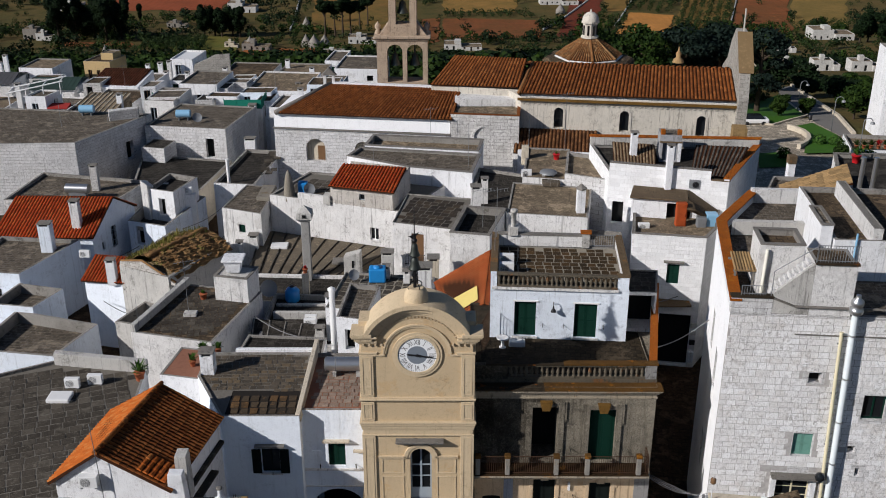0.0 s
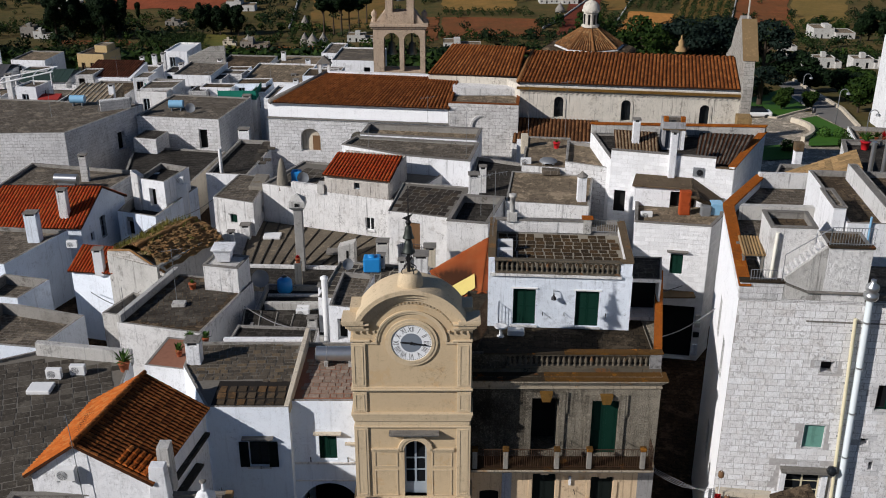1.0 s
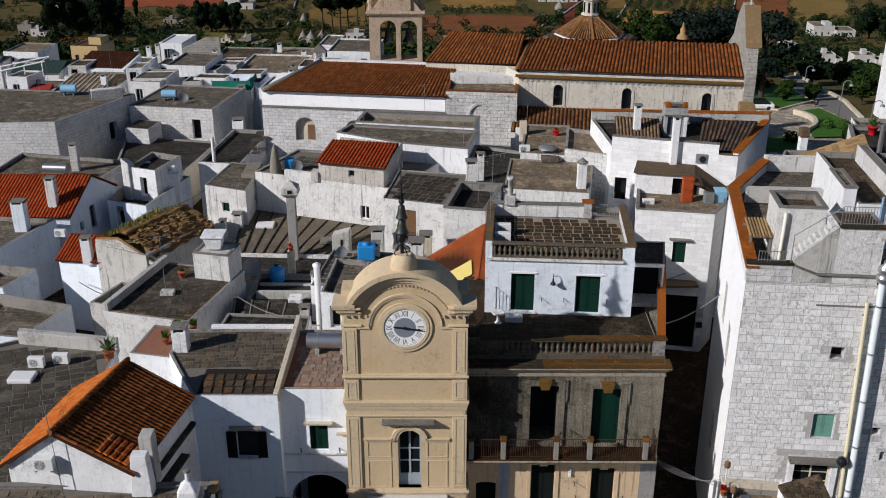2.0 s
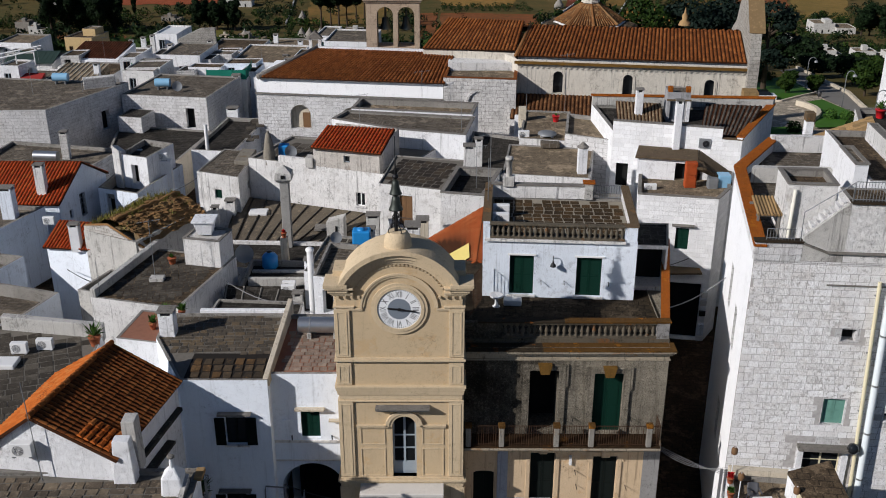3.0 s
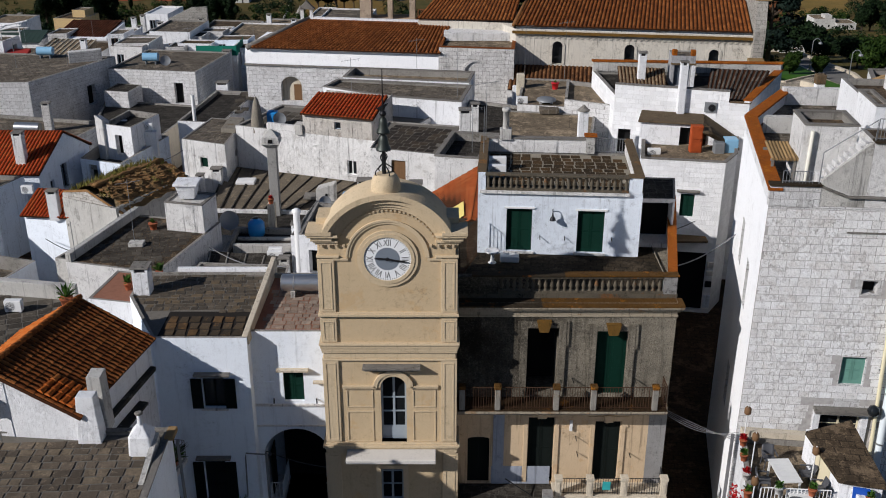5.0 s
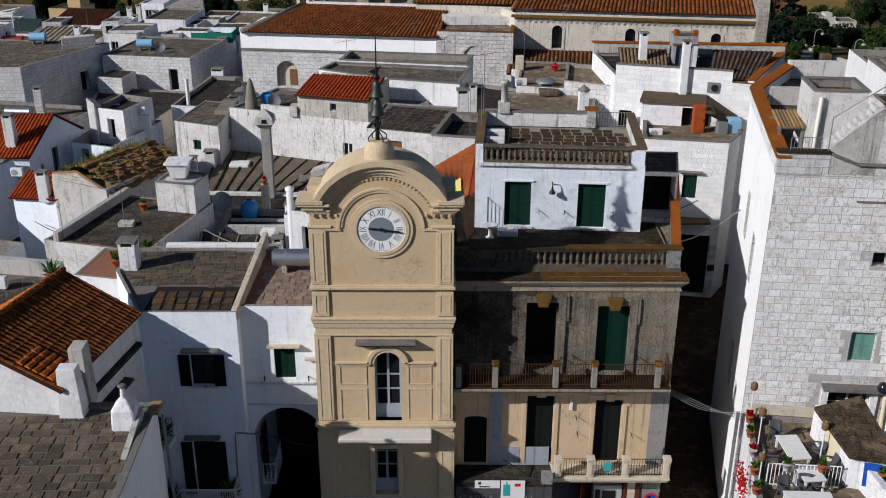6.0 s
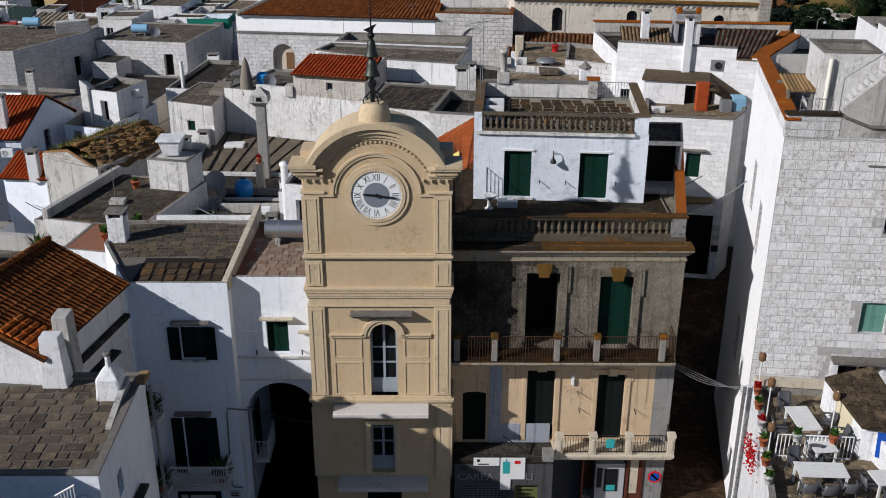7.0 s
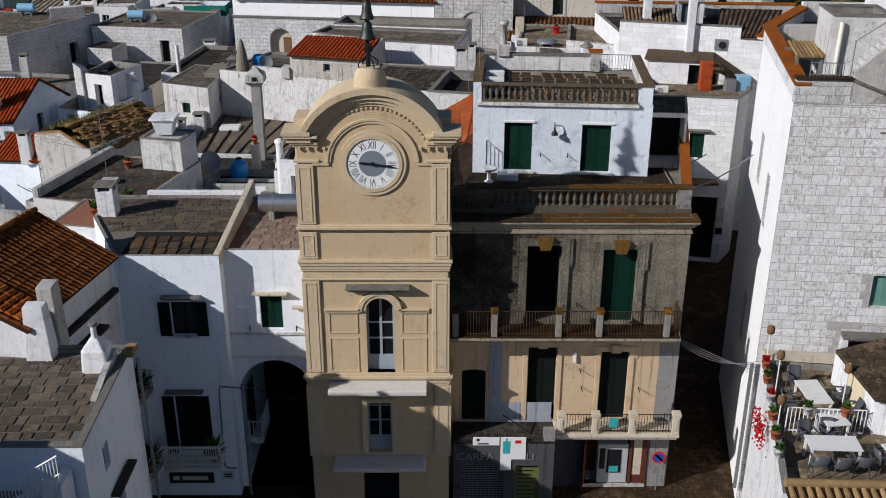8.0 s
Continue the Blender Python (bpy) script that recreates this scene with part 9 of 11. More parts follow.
# ---- roof clutter of the mid town ----
CRUST = plaster("stepped roof crust", (0.258, 0.2322, 0.1892), (0.1032, 0.0903, 0.0731), 0.8, 0.3, 0.6, (0.172, 0.1118, 0.0516))
part("step", Geo().prism([(-15.9, 80.4), (-14.75, 80.2), (-14.6, 83.3), (-15.8, 83.5)], 8.7, 9.05), CRUST, cube, bevel=0.05)
cone = thing("buttress", (-13.0, 80.1, 8.9), "pointed rough stone buttress on a roof", "buttress")
part("stone", Geo().lathe((-13.0, 80.1, 8.9), [(0.5, 0), (0.46, 0.9), (0.33, 1.8), (0.2, 2.4), (0.05, 2.7)], 9), CRUST, cone)
sq = thing("water_tank", (-12.4, 80.5, 9.2), "square blue plastic tank on a roof", "water tank", "roof water tanks")
part("body", Geo().box(-12.3, -11.5, 80.3, 81.1, 9.2, 10.3), BLUEPLASTIC, sq, bevel=0.08)
part("lid", Geo().lathe((-11.9, 80.7, 10.3), [(0.2, 0), (0.2, 0.07), (0.05, 0.1)], 12), BLUEPLASTIC, sq)
dish(-11.3, 80.0, 9.2, 0.5)
part("parapet", Geo().prism([(-12.2, 79.33), (-9.6, 78.42), (-9.5, 78.75), (-12.1, 79.65)], 9.3, 9.8), OLDWHITE, wmain, bevel=0.03)
part("stub_pier", Geo().prism([(-9.95, 78.3), (-9.35, 78.1), (-9.25, 79.0), (-9.85, 79.2)], 9.2, 10.0), GREYWALL, wmain, bevel=0.04)
sq = thing("water_tank", (-4.7, 65.7, 8.28), "square blue plastic tank on a slab roof", "water tank", "roof water tanks")
part("body", Geo().box(-5.3, -4.1, 65.2, 66.1, 8.28, 9.35), BLUEPLASTIC, sq, bevel=0.1)
part("lid", Geo().lathe((-4.7, 65.6, 9.35), [(0.3, 0), (0.3, 0.08), (0.05, 0.12)], 12), BLUEPLASTIC, sq)
chimney(-4.2, 69.6, -0.4, 8.9, 0.9, 0.7, "flat", GREYWALL, "grey louvred chimney in the yards")
chimney(-0.7, 66.6, 7.0, 9.8, 0.8, 0.8, "flat", CREAM, "cream stone chimney with a carved cap")
chimney(-7.9, 63.2, 5.8, 8.4, 0.6, 0.6, "flat", WHITE, "small white chimney in a yard")
chimney(-8.4, 60.8, 5.8, 7.2, 0.6, 0.5, "flat", GREYWALL, "stubby grey chimney in a yard")
solo("flue_pipe", Geo().rod((-7.3, 59.4, 6.0), (-7.3, 59.4, 10.6), 0.2, n=12).lathe((-7.3, 59.4, 10.6), [(0.26, 0), (0.26, 0.12), (0.1, 0.22)], 12), WHITEPAINT, (-7.3, 59.4, 6.0), "white round flue pipe in a yard", "pipe")
solo("yard_roof", Geo().prism([(-13.3, 61.2), (-8.8, 60.5), (-8.6, 62.3), (-13.4, 63.2)], 5.8, [6.0, 6.0, 6.5, 6.5]), PAVEDARK, (-11, 62, 5.8), "black tarred lean-to roof with pale seams", "roof")
for k in range(5):
    a, b = Vector((-13.2, 61.3, 6.02)).lerp(Vector((-8.9, 60.6, 6.02)), k / 4), Vector((-13.3, 63.1, 6.52)).lerp(Vector((-8.7, 62.2, 6.52)), k / 4)
    solo("roof_seam", Geo().rod(a, b, 0.06, n=5), GREYCOPING, tuple(a), "raised pale seam of a tarred roof", "seam")
air_unit(-9.4, 63.75, 5.82)
dish(-6.4, 65.5, 8.27, 0.4)
for k, (x, y) in enumerate(((-4.1, 66.2), (-2.6, 65.4))):
    chimney(x, y, 8.2, 9.3, 0.5, 0.5, "flat", OLDWHITE, "short vent chimney on a slab roof")
chimney(2.6, 74.6, 9.6, 12.3, 0.8, 0.7, "flat", OLDWHITE, "square chimney with a brown stone cap")
antenna(-5.9, 81.6, 8.9, 14.2, "tall thin television antenna behind the red roof")
antenna(2.2, 83.4, 10.6, 14.6, "tall thin mast beside a white wall", False)
antenna(3.0, 70.5, 10.3, 13.6)
antenna(8.2, 92.5, 6.0, 14.5, "tall thin television antenna before the church")
antenna(11.7, 92.8, 6.0, 14.8, "tall thin television antenna before the church")
antenna(-1.2, 94.0, 5.0, 13.0, "tall thin television antenna before the church")
low = house("low white terrace with a dark slab floor", [(-21.9, 90.8), (-17.9, 90.2), (-16.6, 100.4), (-20.6, 101.0)], -0.4, 6.5, WHITE, PAVEDARK, 0.35, 0.3, None)
slabs(low, [(-18.0, 91.4), (-16.5, 91.2), (-16.2, 100.0), (-18.3, 100.2)], lambda x, y: 6.3 + 0.03 * (y - 91), (1.1, 0.8), 61, 0.1, SLABGREY, 0.1, 0.12)
solo("pipe_stub", Geo().rod((-20.6, 91.6, 6.1), (-20.6, 91.6, 8.6), 0.16, n=10), WHITEPAINT, (-20.6, 91.6, 6.1), "white vent pipe on a terrace", "pipe")
# the tan roof behind the palazzo
mv = thing("roof_vent", (8.8, 79.8, 11.18), "low metal roof vent on brick feet", "vent")
part("hood", Geo().lathe((8.8, 79.8, 11.45), [(0.75, 0), (0.7, 0.12), (0.4, 0.2), (0.05, 0.24)], 12), GREYIRON, mv)
for q in (8.3, 9.1):
    part("foot", Geo().box(q, q + 0.2, 79.6, 80.0, 11.15, 11.5), GREYWALL, mv)
pot_plant(9.9, 84.0, 11.18, 0.3, SIGNRED, POTLEAF, 0.2, "bright red pot on a beige roof terrace", 72)
chimney(7.2, 84.4, 10.6, 12.3, 0.6, 0.6, "none", CREAM, "short pillar with a flower bowl")
part("slate_patch", Geo().box(8.2, 9.6, 77.9, 79.2, 10.9, 11.26), PAVE, m4, bevel=0.03)
wfan = thing("window_fan", (19.65, 74.1, 12.2), "grey extractor fan in a small wall opening", "fan")
uu = Vector((4.5, -1.2)).normalized()
nn2 = Vector((uu.y, -uu.x))
part("frame", Geo().obox((19.6, 74.12), uu, nn2, -0.4, 0.4, 0.0, 0.1, 12.2, 12.9), GREYIRON, wfan)
part("fan", disc((19.65, 12.55), 0.05, 0.24, 73.9, 73.98, 16), BLACKPAINT, wfan)
solo("slanting_slab", Geo().add([(18.3, 70.9, 11.85), (19.0, 70.7, 11.8), (21.2, 71.6, 10.35), (21.3, 72.8, 10.35), (19.2, 73.0, 11.85), (18.4, 73.2, 11.9), (18.3, 70.9, 11.7), (19.0, 70.7, 11.65), (21.2, 71.6, 10.2), (21.3, 72.8, 10.2), (19.2, 73.0, 11.7), (18.4, 73.2, 11.75)],
                                [(0, 1, 2, 3, 4, 5), (11, 10, 9, 8, 7, 6)] + [(i, 6 + i, 6 + (i + 1) % 6, (i + 1) % 6) for i in range(6)]), PAVEBROWN, (19.8, 72, 10.6), "slanting brown slab roof beside a blue tank", "roof")
solo("shed_wall", Geo().prism([(19.1, 72.6), (21.0, 72.3), (21.1, 72.6), (19.2, 72.9)], 10.0, [11.6, 10.3, 10.3, 11.6]), WHITE, (20, 72.6, 10.0), "white wall below a slanting slab", "wall")
air_unit(15.2, 70.7, 10.02)
# plants and flues beyond the tall house
for k, (x, y, r) in enumerate(((24.0, 60.5, 0.3), (30.6, 71.2, 0.35))):
    pot_plant(x, y, 15.12 if k == 0 else 15.32, r, SIGNRED if k % 2 else TERRACOTTA, POTLEAF, 0.7, "large bushy plant in a clay pot", 80 + k)

# lean-to at the terrace's inner side
lean = thing("lean_to", (15.9, 37.4, RTZ), "small white lean-to with a brown slab roof", "shed")
part("roof", Geo().add([(14.9, 38.7, 9.85), (15.25, 36.0, 9.6), (16.85, 35.6, 9.6), (16.9, 39.4, 9.9), (14.9, 38.7, 9.7), (15.25, 36.0, 9.45), (16.85, 35.6, 9.45), (16.9, 39.4, 9.75)], [(0, 1, 2, 3), (7, 6, 5, 4), (0, 4, 5, 1), (1, 5, 6, 2), (2, 6, 7, 3), (3, 7, 4, 0)]), PAVEBROWN, lean)
part("wall", Geo().prism([(15.1, 38.6), (15.4, 36.2), (16.8, 35.8), (16.85, 39.3)], RTZ, [9.72, 9.47, 9.47, 9.76]), WHITE, lean)
part("door", Geo().add([(15.12, 38.0, RTZ), (15.3, 36.9, RTZ), (15.3, 36.9, RTZ + 1.35), (15.12, 38.0, RTZ + 1.35), (15.16, 38.0, RTZ), (15.34, 36.9, RTZ), (15.34, 36.9, RTZ + 1.35), (15.16, 38.0, RTZ + 1.35)], [(3, 2, 1, 0), (0, 1, 5, 4), (2, 3, 7, 6)]), CREAMPAINT, lean, "cream painted low door")
board = thing("picture_board", (16.0, 35.7, 8.4), "blue picture board leaning on the wall", "sign")
part("board", Geo().add([(15.75, 35.75, 8.5), (16.3, 35.6, 8.5), (16.3, 35.7, 9.4), (15.75, 35.85, 9.4), (15.75, 35.79, 8.5), (16.3, 35.64, 8.5), (16.3, 35.74, 9.4), (15.75, 35.89, 9.4)], [(0, 1, 2, 3), (7, 6, 5, 4), (0, 4, 5, 1), (1, 5, 6, 2), (2, 6, 7, 3), (3, 7, 4, 0)]), SIGNBLUE, board)
part("post", Geo().box(15.9, 15.96, 35.78, 35.84, RTZ, 8.6), WHITEPAINT, board)

# clutter on the large block's roof and in the lane yards
for x, y, z, h in ((-50, 103.5, 7.38, 3.4), (-41.5, 106.0, 7.38, 3.0), (-36.8, 107.2, 7.38, 2.6)):
    antenna(x, y, z, z + h, "thin television antenna on a stone block")
solo("low_wall", Geo().prism([(-58.5, 100.0), (-50.5, 100.3), (-50.5, 100.8), (-58.5, 100.5)], 7.3, 8.2), RUBBLE, (-54.5, 100.4, 7.3), "short rough parapet on a flat roof", "wall", bevel=0.04)
solo("low_wall", Geo().prism([(-36.9, 108.0), (-34.0, 109.4), (-34.2, 110.2), (-37.2, 108.8)], 7.3, 8.5), RUBBLE, (-35.6, 109, 7.3), "rough wall stub on a flat roof", "wall", bevel=0.05)
for x, y, z in ((-26.2, 89.2, 6.4), (-29.6, 76.2, 5.3)):
    air_unit(x, y, z)
rail = thing("fence", (-37.5, 101.2, 3.5), "thin iron railing on a roof", "fence")
railing(rail, (-33.2, 95.8), (-29.2, 95.0), 3.5, 1.1, 0.16, RUSTIRON)
wires = thing("wires", (-20, 80, 6), "sagging dark cables along the white walls", "cable")
for k, (a, b, q) in enumerate((((-27.0, 82.5, 3.6), (-31.0, 80.4, 3.0), 0.4), ((-23.2, 83.0, 5.0), (-19.5, 92.0, 5.6), 0.7), ((-23.4, 84.0, 3.2), (-18.2, 79.0, 6.4), 0.9), ((-13.3, 63.0, 6.8), (-7.6, 56.4, 8.6), 0.5), ((-21.5, 66.2, 5.0), (-26.6, 70.8, 4.0), 0.4), ((12.2, 70.2, 6.2), (15.7, 60.5, 9.6), 1.2))):
    a, b = Vector(a), Vector(b)
    part("wire", Geo().tube([a.lerp(b, i / 10) - Vector((0, 0, q * math.sin(math.pi * i / 10))) for i in range(11)], 0.03), WIREGREY if k % 2 else BLACKPAINT, wires)

# side balconies of the gabled house, and the white outdoor stair
go, gu = Vector((-12.55, 37.9)), (Vector((-11.45, 43.7)) - Vector((-12.55, 37.9))).normalized()
gn = Vector((gu.y, -gu.x))
for k, (s0, z) in enumerate(((3.3, 5.51), (4.1, 5.51), (4.9, 5.51), (3.3, 1.91), (4.1, 1.91), (4.9, 1.91))):
    p = go + gu * s0 + gn * 1.0
    pot_plant(p.x, p.y, z, 0.2, TERRACOTTA, POTLEAF if k % 3 else BROAD, 0.8, "trailing balcony plant in a clay pot", 90 + k)
flight = thing("outdoor_stair", (-10.4, 32.0, 8.1), "white outdoor stair with an iron lattice rail", "stair")
for k in range(7):
    part("step", Geo().box(-11.6 + 0.3 * k, -11.3 + 0.3 * k, 31.6, 32.5, 8.1, 8.3 + 0.19 * k), WHITE, flight, bevel=0.015)
for k in range(22):
    x = -11.6 + 0.1 * k
    part("baluster", Geo().rod((x, 31.58, 8.25 + 0.063 * k), (x, 31.58, 9.15 + 0.063 * k), 0.018, n=5), WHITEPAINT, flight)
for d in (0.3, 0.9):
    part("rail", Geo().rod((-11.65, 31.58, 8.25 + d), (-9.45, 31.58, 9.62 + d), 0.03, n=6), WHITEPAINT, flight)
part("end_cap", Geo().box(-9.42, -9.08, 37.7, 38.4, 10.1, 10.3), TILETAN, near, bevel=0.03)
part("wall_fillet", Geo().add([(-9.75, 35.2, 10.0), (-9.55, 35.2, 10.0), (-9.55, 37.6, 10.55), (-9.75, 37.6, 10.55), (-9.75, 35.2, 9.9), (-9.55, 35.2, 9.9), (-9.55, 37.6, 9.9), (-9.75, 37.6, 9.9)], [(0, 1, 2, 3), (4, 5, 1, 0), (5, 6, 2, 1), (6, 7, 3, 2), (7, 4, 0, 3)]), GREYWALL, near)
for a, b in (((-9.1, 38.2, 9.8), (-9.0, 38.3, 1.0)), ((-6.95, 43.93, 5.2), (-6.95, 43.93, -0.3))):
    solo("downpipe", Geo().rod(a, b, 0.06, n=8), GREYIRON, b, "thin grey downpipe on a white wall", "pipe")
span = thing("cables", (-6, 43.8, 5.2), "thin dark cables across the street arch", "cable")
a, b = Vector((-6.95, 43.93, 5.25)), Vector((-4.2, 43.2, 4.9))
part("cable", Geo().tube([a.lerp(b, i / 8) - Vector((0, 0, 0.12 * math.sin(math.pi * i / 8))) for i in range(9)], 0.02), BLACKPAINT, span)

room3 = house("white roof room with a dark door and a ragged pier", [(-27.0, 86.6), (-24.4, 85.6), (-23.1, 89.6), (-26.0, 90.8)], 3.0, 7.5, WHITE, PAVEDARK, 0.5, 0.25, None, {0: [(1.1, 5.0, 0.7, 1.7, "void")]}, "roof_room", "roof room")
part("ragged_pier", Geo().prism([(-27.6, 86.6), (-26.9, 86.3), (-26.6, 87.2), (-27.3, 87.5)], 3.0, [8.3, 7.9, 7.6, 8.0]), OLDWHITE, room3, bevel=0.06)
air_unit(-23.6, 87.6, 6.6)
solo("bracket_wall", Geo().box(-24.3, -22.9, 87.3, 87.9, 3.0, 6.6), WHITE, (-23.6, 87.6, 3.0), "white wall stub under a cooling unit", "wall", bevel=0.03)


# ---- the church ----
DOMETILE = pieces("weathered dome tile", (0.24, 0.105, 0.035), (0.13, 0.07, 0.032), (0.33, 0.2, 0.09), 0.9, 0.7)
church = thing("church", (17, 100, -0.3), "old stone church with clay tile roofs, small arched windows", "church")
CA = math.atan2(-0.14, 1.0)
CO, CU = Vector((7.7, 97.6)), Vector((math.cos(CA), math.sin(CA)))
CN = Vector((CU.y, -CU.x))
CF = (CO, CU, CN)


def cp(a, b):
    p = CO + CU * a + CN * b
    return (p.x, p.y)


g = Geo()
wins = [(3.35, 4.25, 10.0, 12.1, 0.45), (9.8, 10.7, 9.9, 12.0, 0.45), (17.2, 18.1, 9.7, 11.8, 0.45)]
wall_face(g, cp(0, 0), cp(21.3, 0), -0.3, 13.1, wins, 0.45)
wall_face(g, cp(21.6, 0), cp(21.6, -12), -0.3, 13.1)
wall_face(g, cp(21.6, -12), cp(-8, -12), -0.3, 13.1)
wall_face(g, cp(-8, -12), cp(0, 0), -0.3, 13.1)
part("wall", g, CHURCHWALL, church)
for w in wins:
    part("window", Geo().obox(*CF, w[0], w[1], -0.46, -0.4, w[2], w[3]), GLASS, church)
    gg = Geo()
    m, sp = (w[0] + w[1]) / 2, w[3] - 0.45
    for i in range(12):
        w0, w1 = math.pi * i / 12, math.pi * (i + 1) / 12
        ring = [(m + r * math.cos(q), sp + r * math.sin(q)) for r, q in ((0.45, w0), (0.68, w0), (0.68, w1), (0.45, w1))]
        gg.add([(*cp(a, b), z) for b in (0.0, 0.06) for a, z in ring], [(4, 5, 6, 7), (0, 1, 5, 4), (1, 2, 6, 5), (2, 3, 7, 6)])
    gg.obox(*CF, w[0] - 0.23, w[0], 0.0, 0.06, w[2], sp).obox(*CF, w[1], w[1] + 0.23, 0.0, 0.06, w[2], sp)
    part("window_surround", gg, CHURCHWALL, church)
for k in range(40):
    g, a = Geo(), 0.2 + k * 0.52
    vs = [(*cp(a + 0.26 + r * math.cos(math.pi * i / 6), b), 12.35 + r * math.sin(math.pi * i / 6)) for i in range(7) for r, b in ((0.18, 0.0), (0.18, 0.1), (0.27, 0.1), (0.27, 0.0))]
    g.add(vs, [(4 * i + k, 4 * i + (k + 1) % 4, 4 * i + 4 + (k + 1) % 4, 4 * i + 4 + k) for i in range(6) for k in range(4)])
    part("blind_arch", g, CHURCHWALL, church)
part("ledge", Geo().obox(*CF, -0.3, 21.7, 0.0, 0.35, 12.75, 12.95), OCHRE, church, "brown lichened string course")
part("upper_wall", Geo().obox(*CF, 0.0, 21.6, -0.6, -0.3, 12.95, 13.45), OLDWHITE, church)
e0, e1 = (*cp(-0.2, 0.0), 13.45), (*cp(20.75, 0.0), 13.45)
r0, r1 = (*cp(0.8, -6.0), 15.1), (*cp(20.75, -6.0), 15.1)
tiled_slope(church, e0, e1, r0, r1, TILE, 0.36, 0.5, 0.14, 21)
tiled_slope(church, (*cp(20.75, -12), 13.4), (*cp(-8, -12), 13.4), r1, (*cp(-6.6, -6), 15.05), TILE, 0.6, 1.1, 0.26, 22)
tiled_slope(church, (-1.3, 101.3, 13.3), (7.6, 99.4, 13.5), (1.2, 104.4, 15.6), (8.6, 102.4, 15.7), TILE, 0.36, 0.5, 0.14, 23)
part("transept_wall", Geo().prism([(-1.2, 101.5), (7.6, 99.6), (8.6, 103.0), (1.2, 105.0)], -0.3, 13.2), CHURCHWALL, church)
part("verge", Geo().tube([e0, r0], 0.2, 8), DOMETILE, church)
part("facade", Geo().prism([cp(20.8, 1.0), cp(21.7, 1.0), cp(21.7, -13), cp(20.8, -13)], -0.3, 13.8), RAWSTONE, church)
part("facade_gable", Geo().add([(*cp(a, b), z) for a in (20.8, 21.7) for b, z in ((1.0, 13.8), (0.2, 16.2), (-1.2, 17.4), (-3.6, 19.2), (-6.0, 19.2), (-8.4, 17.4), (-9.8, 15.4), (-13, 13.8))],
                               [tuple(range(8)), tuple(range(15, 7, -1))] + [(i, 8 + i, 8 + (i + 1) % 8, (i + 1) % 8) for i in range(8)]), RAWSTONE, church)
part("facade_cap", Geo().add([(*cp(a, b), z) for a in (20.6, 22.0) for b, z in ((0.3, 16.2), (-3.4, 19.2), (-3.4, 19.4), (0.1, 16.5))], [(0, 1, 2, 3), (7, 6, 5, 4), (0, 4, 5, 1), (3, 2, 6, 7), (0, 3, 7, 4), (1, 5, 6, 2)]), TILETAN, church, "tan stone slab gable cap")
part("cross_stem", Geo().obox(*CF, 21.24, 21.37, -4.57, -4.43, 19.2, 21.4), CHURCHWALL, church)
part("buttress", Geo().obox(*CF, 20.4, 21.7, 1.02, 2.6, -0.3, 11.4), plaster("yellow lichened stone", (0.3, 0.2, 0.09), (0.1, 0.07, 0.035), 0.7, 0.5, 0.5, (0.4, 0.24, 0.07)), church, "yellow-lichened corner buttress")
# lean-to and stone block
part("aisle_wall", Geo().prism([cp(-0.3, 0.05), cp(7.6, 0.05), cp(7.6, 4.3), cp(-0.3, 4.3)][::-1], -0.3, 8.6), OLDWHITE, church)
tiled_slope(church, (*cp(-0.3, 4.4), 8.7), (*cp(7.7, 4.4), 8.7), (*cp(-0.3, 0.2), 9.9), (*cp(7.7, 0.2), 9.9), pieces("dark brown clay tile", (0.17, 0.075, 0.03), (0.08, 0.038, 0.018), (0.24, 0.12, 0.05), 0.9, 0.7), 0.36, 0.5, 0.14, 24)
blk = house("blind stone block of the church with a walled arch", [(0.75, 95.55), (7.4, 94.7), (8.2, 103), (1.6, 104)], -0.3, 11.9, RUBBLE, PAVELIGHT, 0.15, 0.35, TILE, None, "church_block", "church")
part("blind_arch", arc_band((4.0, 9.7), 0.95, 1.15, 95.06, 95.3, 0, 180), RUBBLE, blk)
part("ledge_roof", Geo().box(1.2, 7.6, 98.5, 101.5, 11.8, 12.5), OLDWHITE, blk)
nave2 = thing("church_hall", (-7, 99, -0.3), "white church hall with a clay tile roof and arched niches", "church")
g = Geo()
hp = [(-17.0, 98.0), (0.7, 95.6), (1.6, 103.4), (-16.0, 105)]
o, u, n = wall_face(g, hp[0], hp[1], -0.3, 9.7, [(3.2, 5.2, 6.4, 8.75, 1.0), (8.2, 10.0, 6.8, 8.65, 0.9)], 0.5)
for i in (1, 2, 3):
    wall_face(g, hp[i], hp[(i + 1) % 4], -0.3, 9.7)
part("stone_wall", g, STONEWHITE, nave2)
part("niche_wall", Geo().obox(o, u, n, 3.2, 10.1, -0.55, -0.5, 6.4, 8.8), CREAM, nave2)
part("door", Geo().obox(o, u, n, 4.3, 5.0, -0.5, -0.45, 6.4, 7.9), BROWNWOOD, nave2)
part("ledge", Geo().obox(o, u, n, -0.1, 17.9, 0.0, 0.14, 9.7, 9.82), GREYCOPING, nave2)
part("upper_wall", Geo().prism([tuple(Vector(hp[0]) - n * 0.1), tuple(Vector(hp[1]) - n * 0.1), hp[2], hp[3]], 9.82, 11.25), FRESH, nave2)
tiled_slope(nave2, (-16.4, 97.6, 11.4), (0.9, 95.3, 11.4), (-11.6, 103.6, 12.75), (1.9, 101.6, 12.75), TILE, 0.36, 0.5, 0.14, 25)
part("verge", Geo().tube([(-16.7, 97.7, 11.4), (-11.7, 103.7, 12.75)], 0.28, 6), GREYCOPING, nave2)
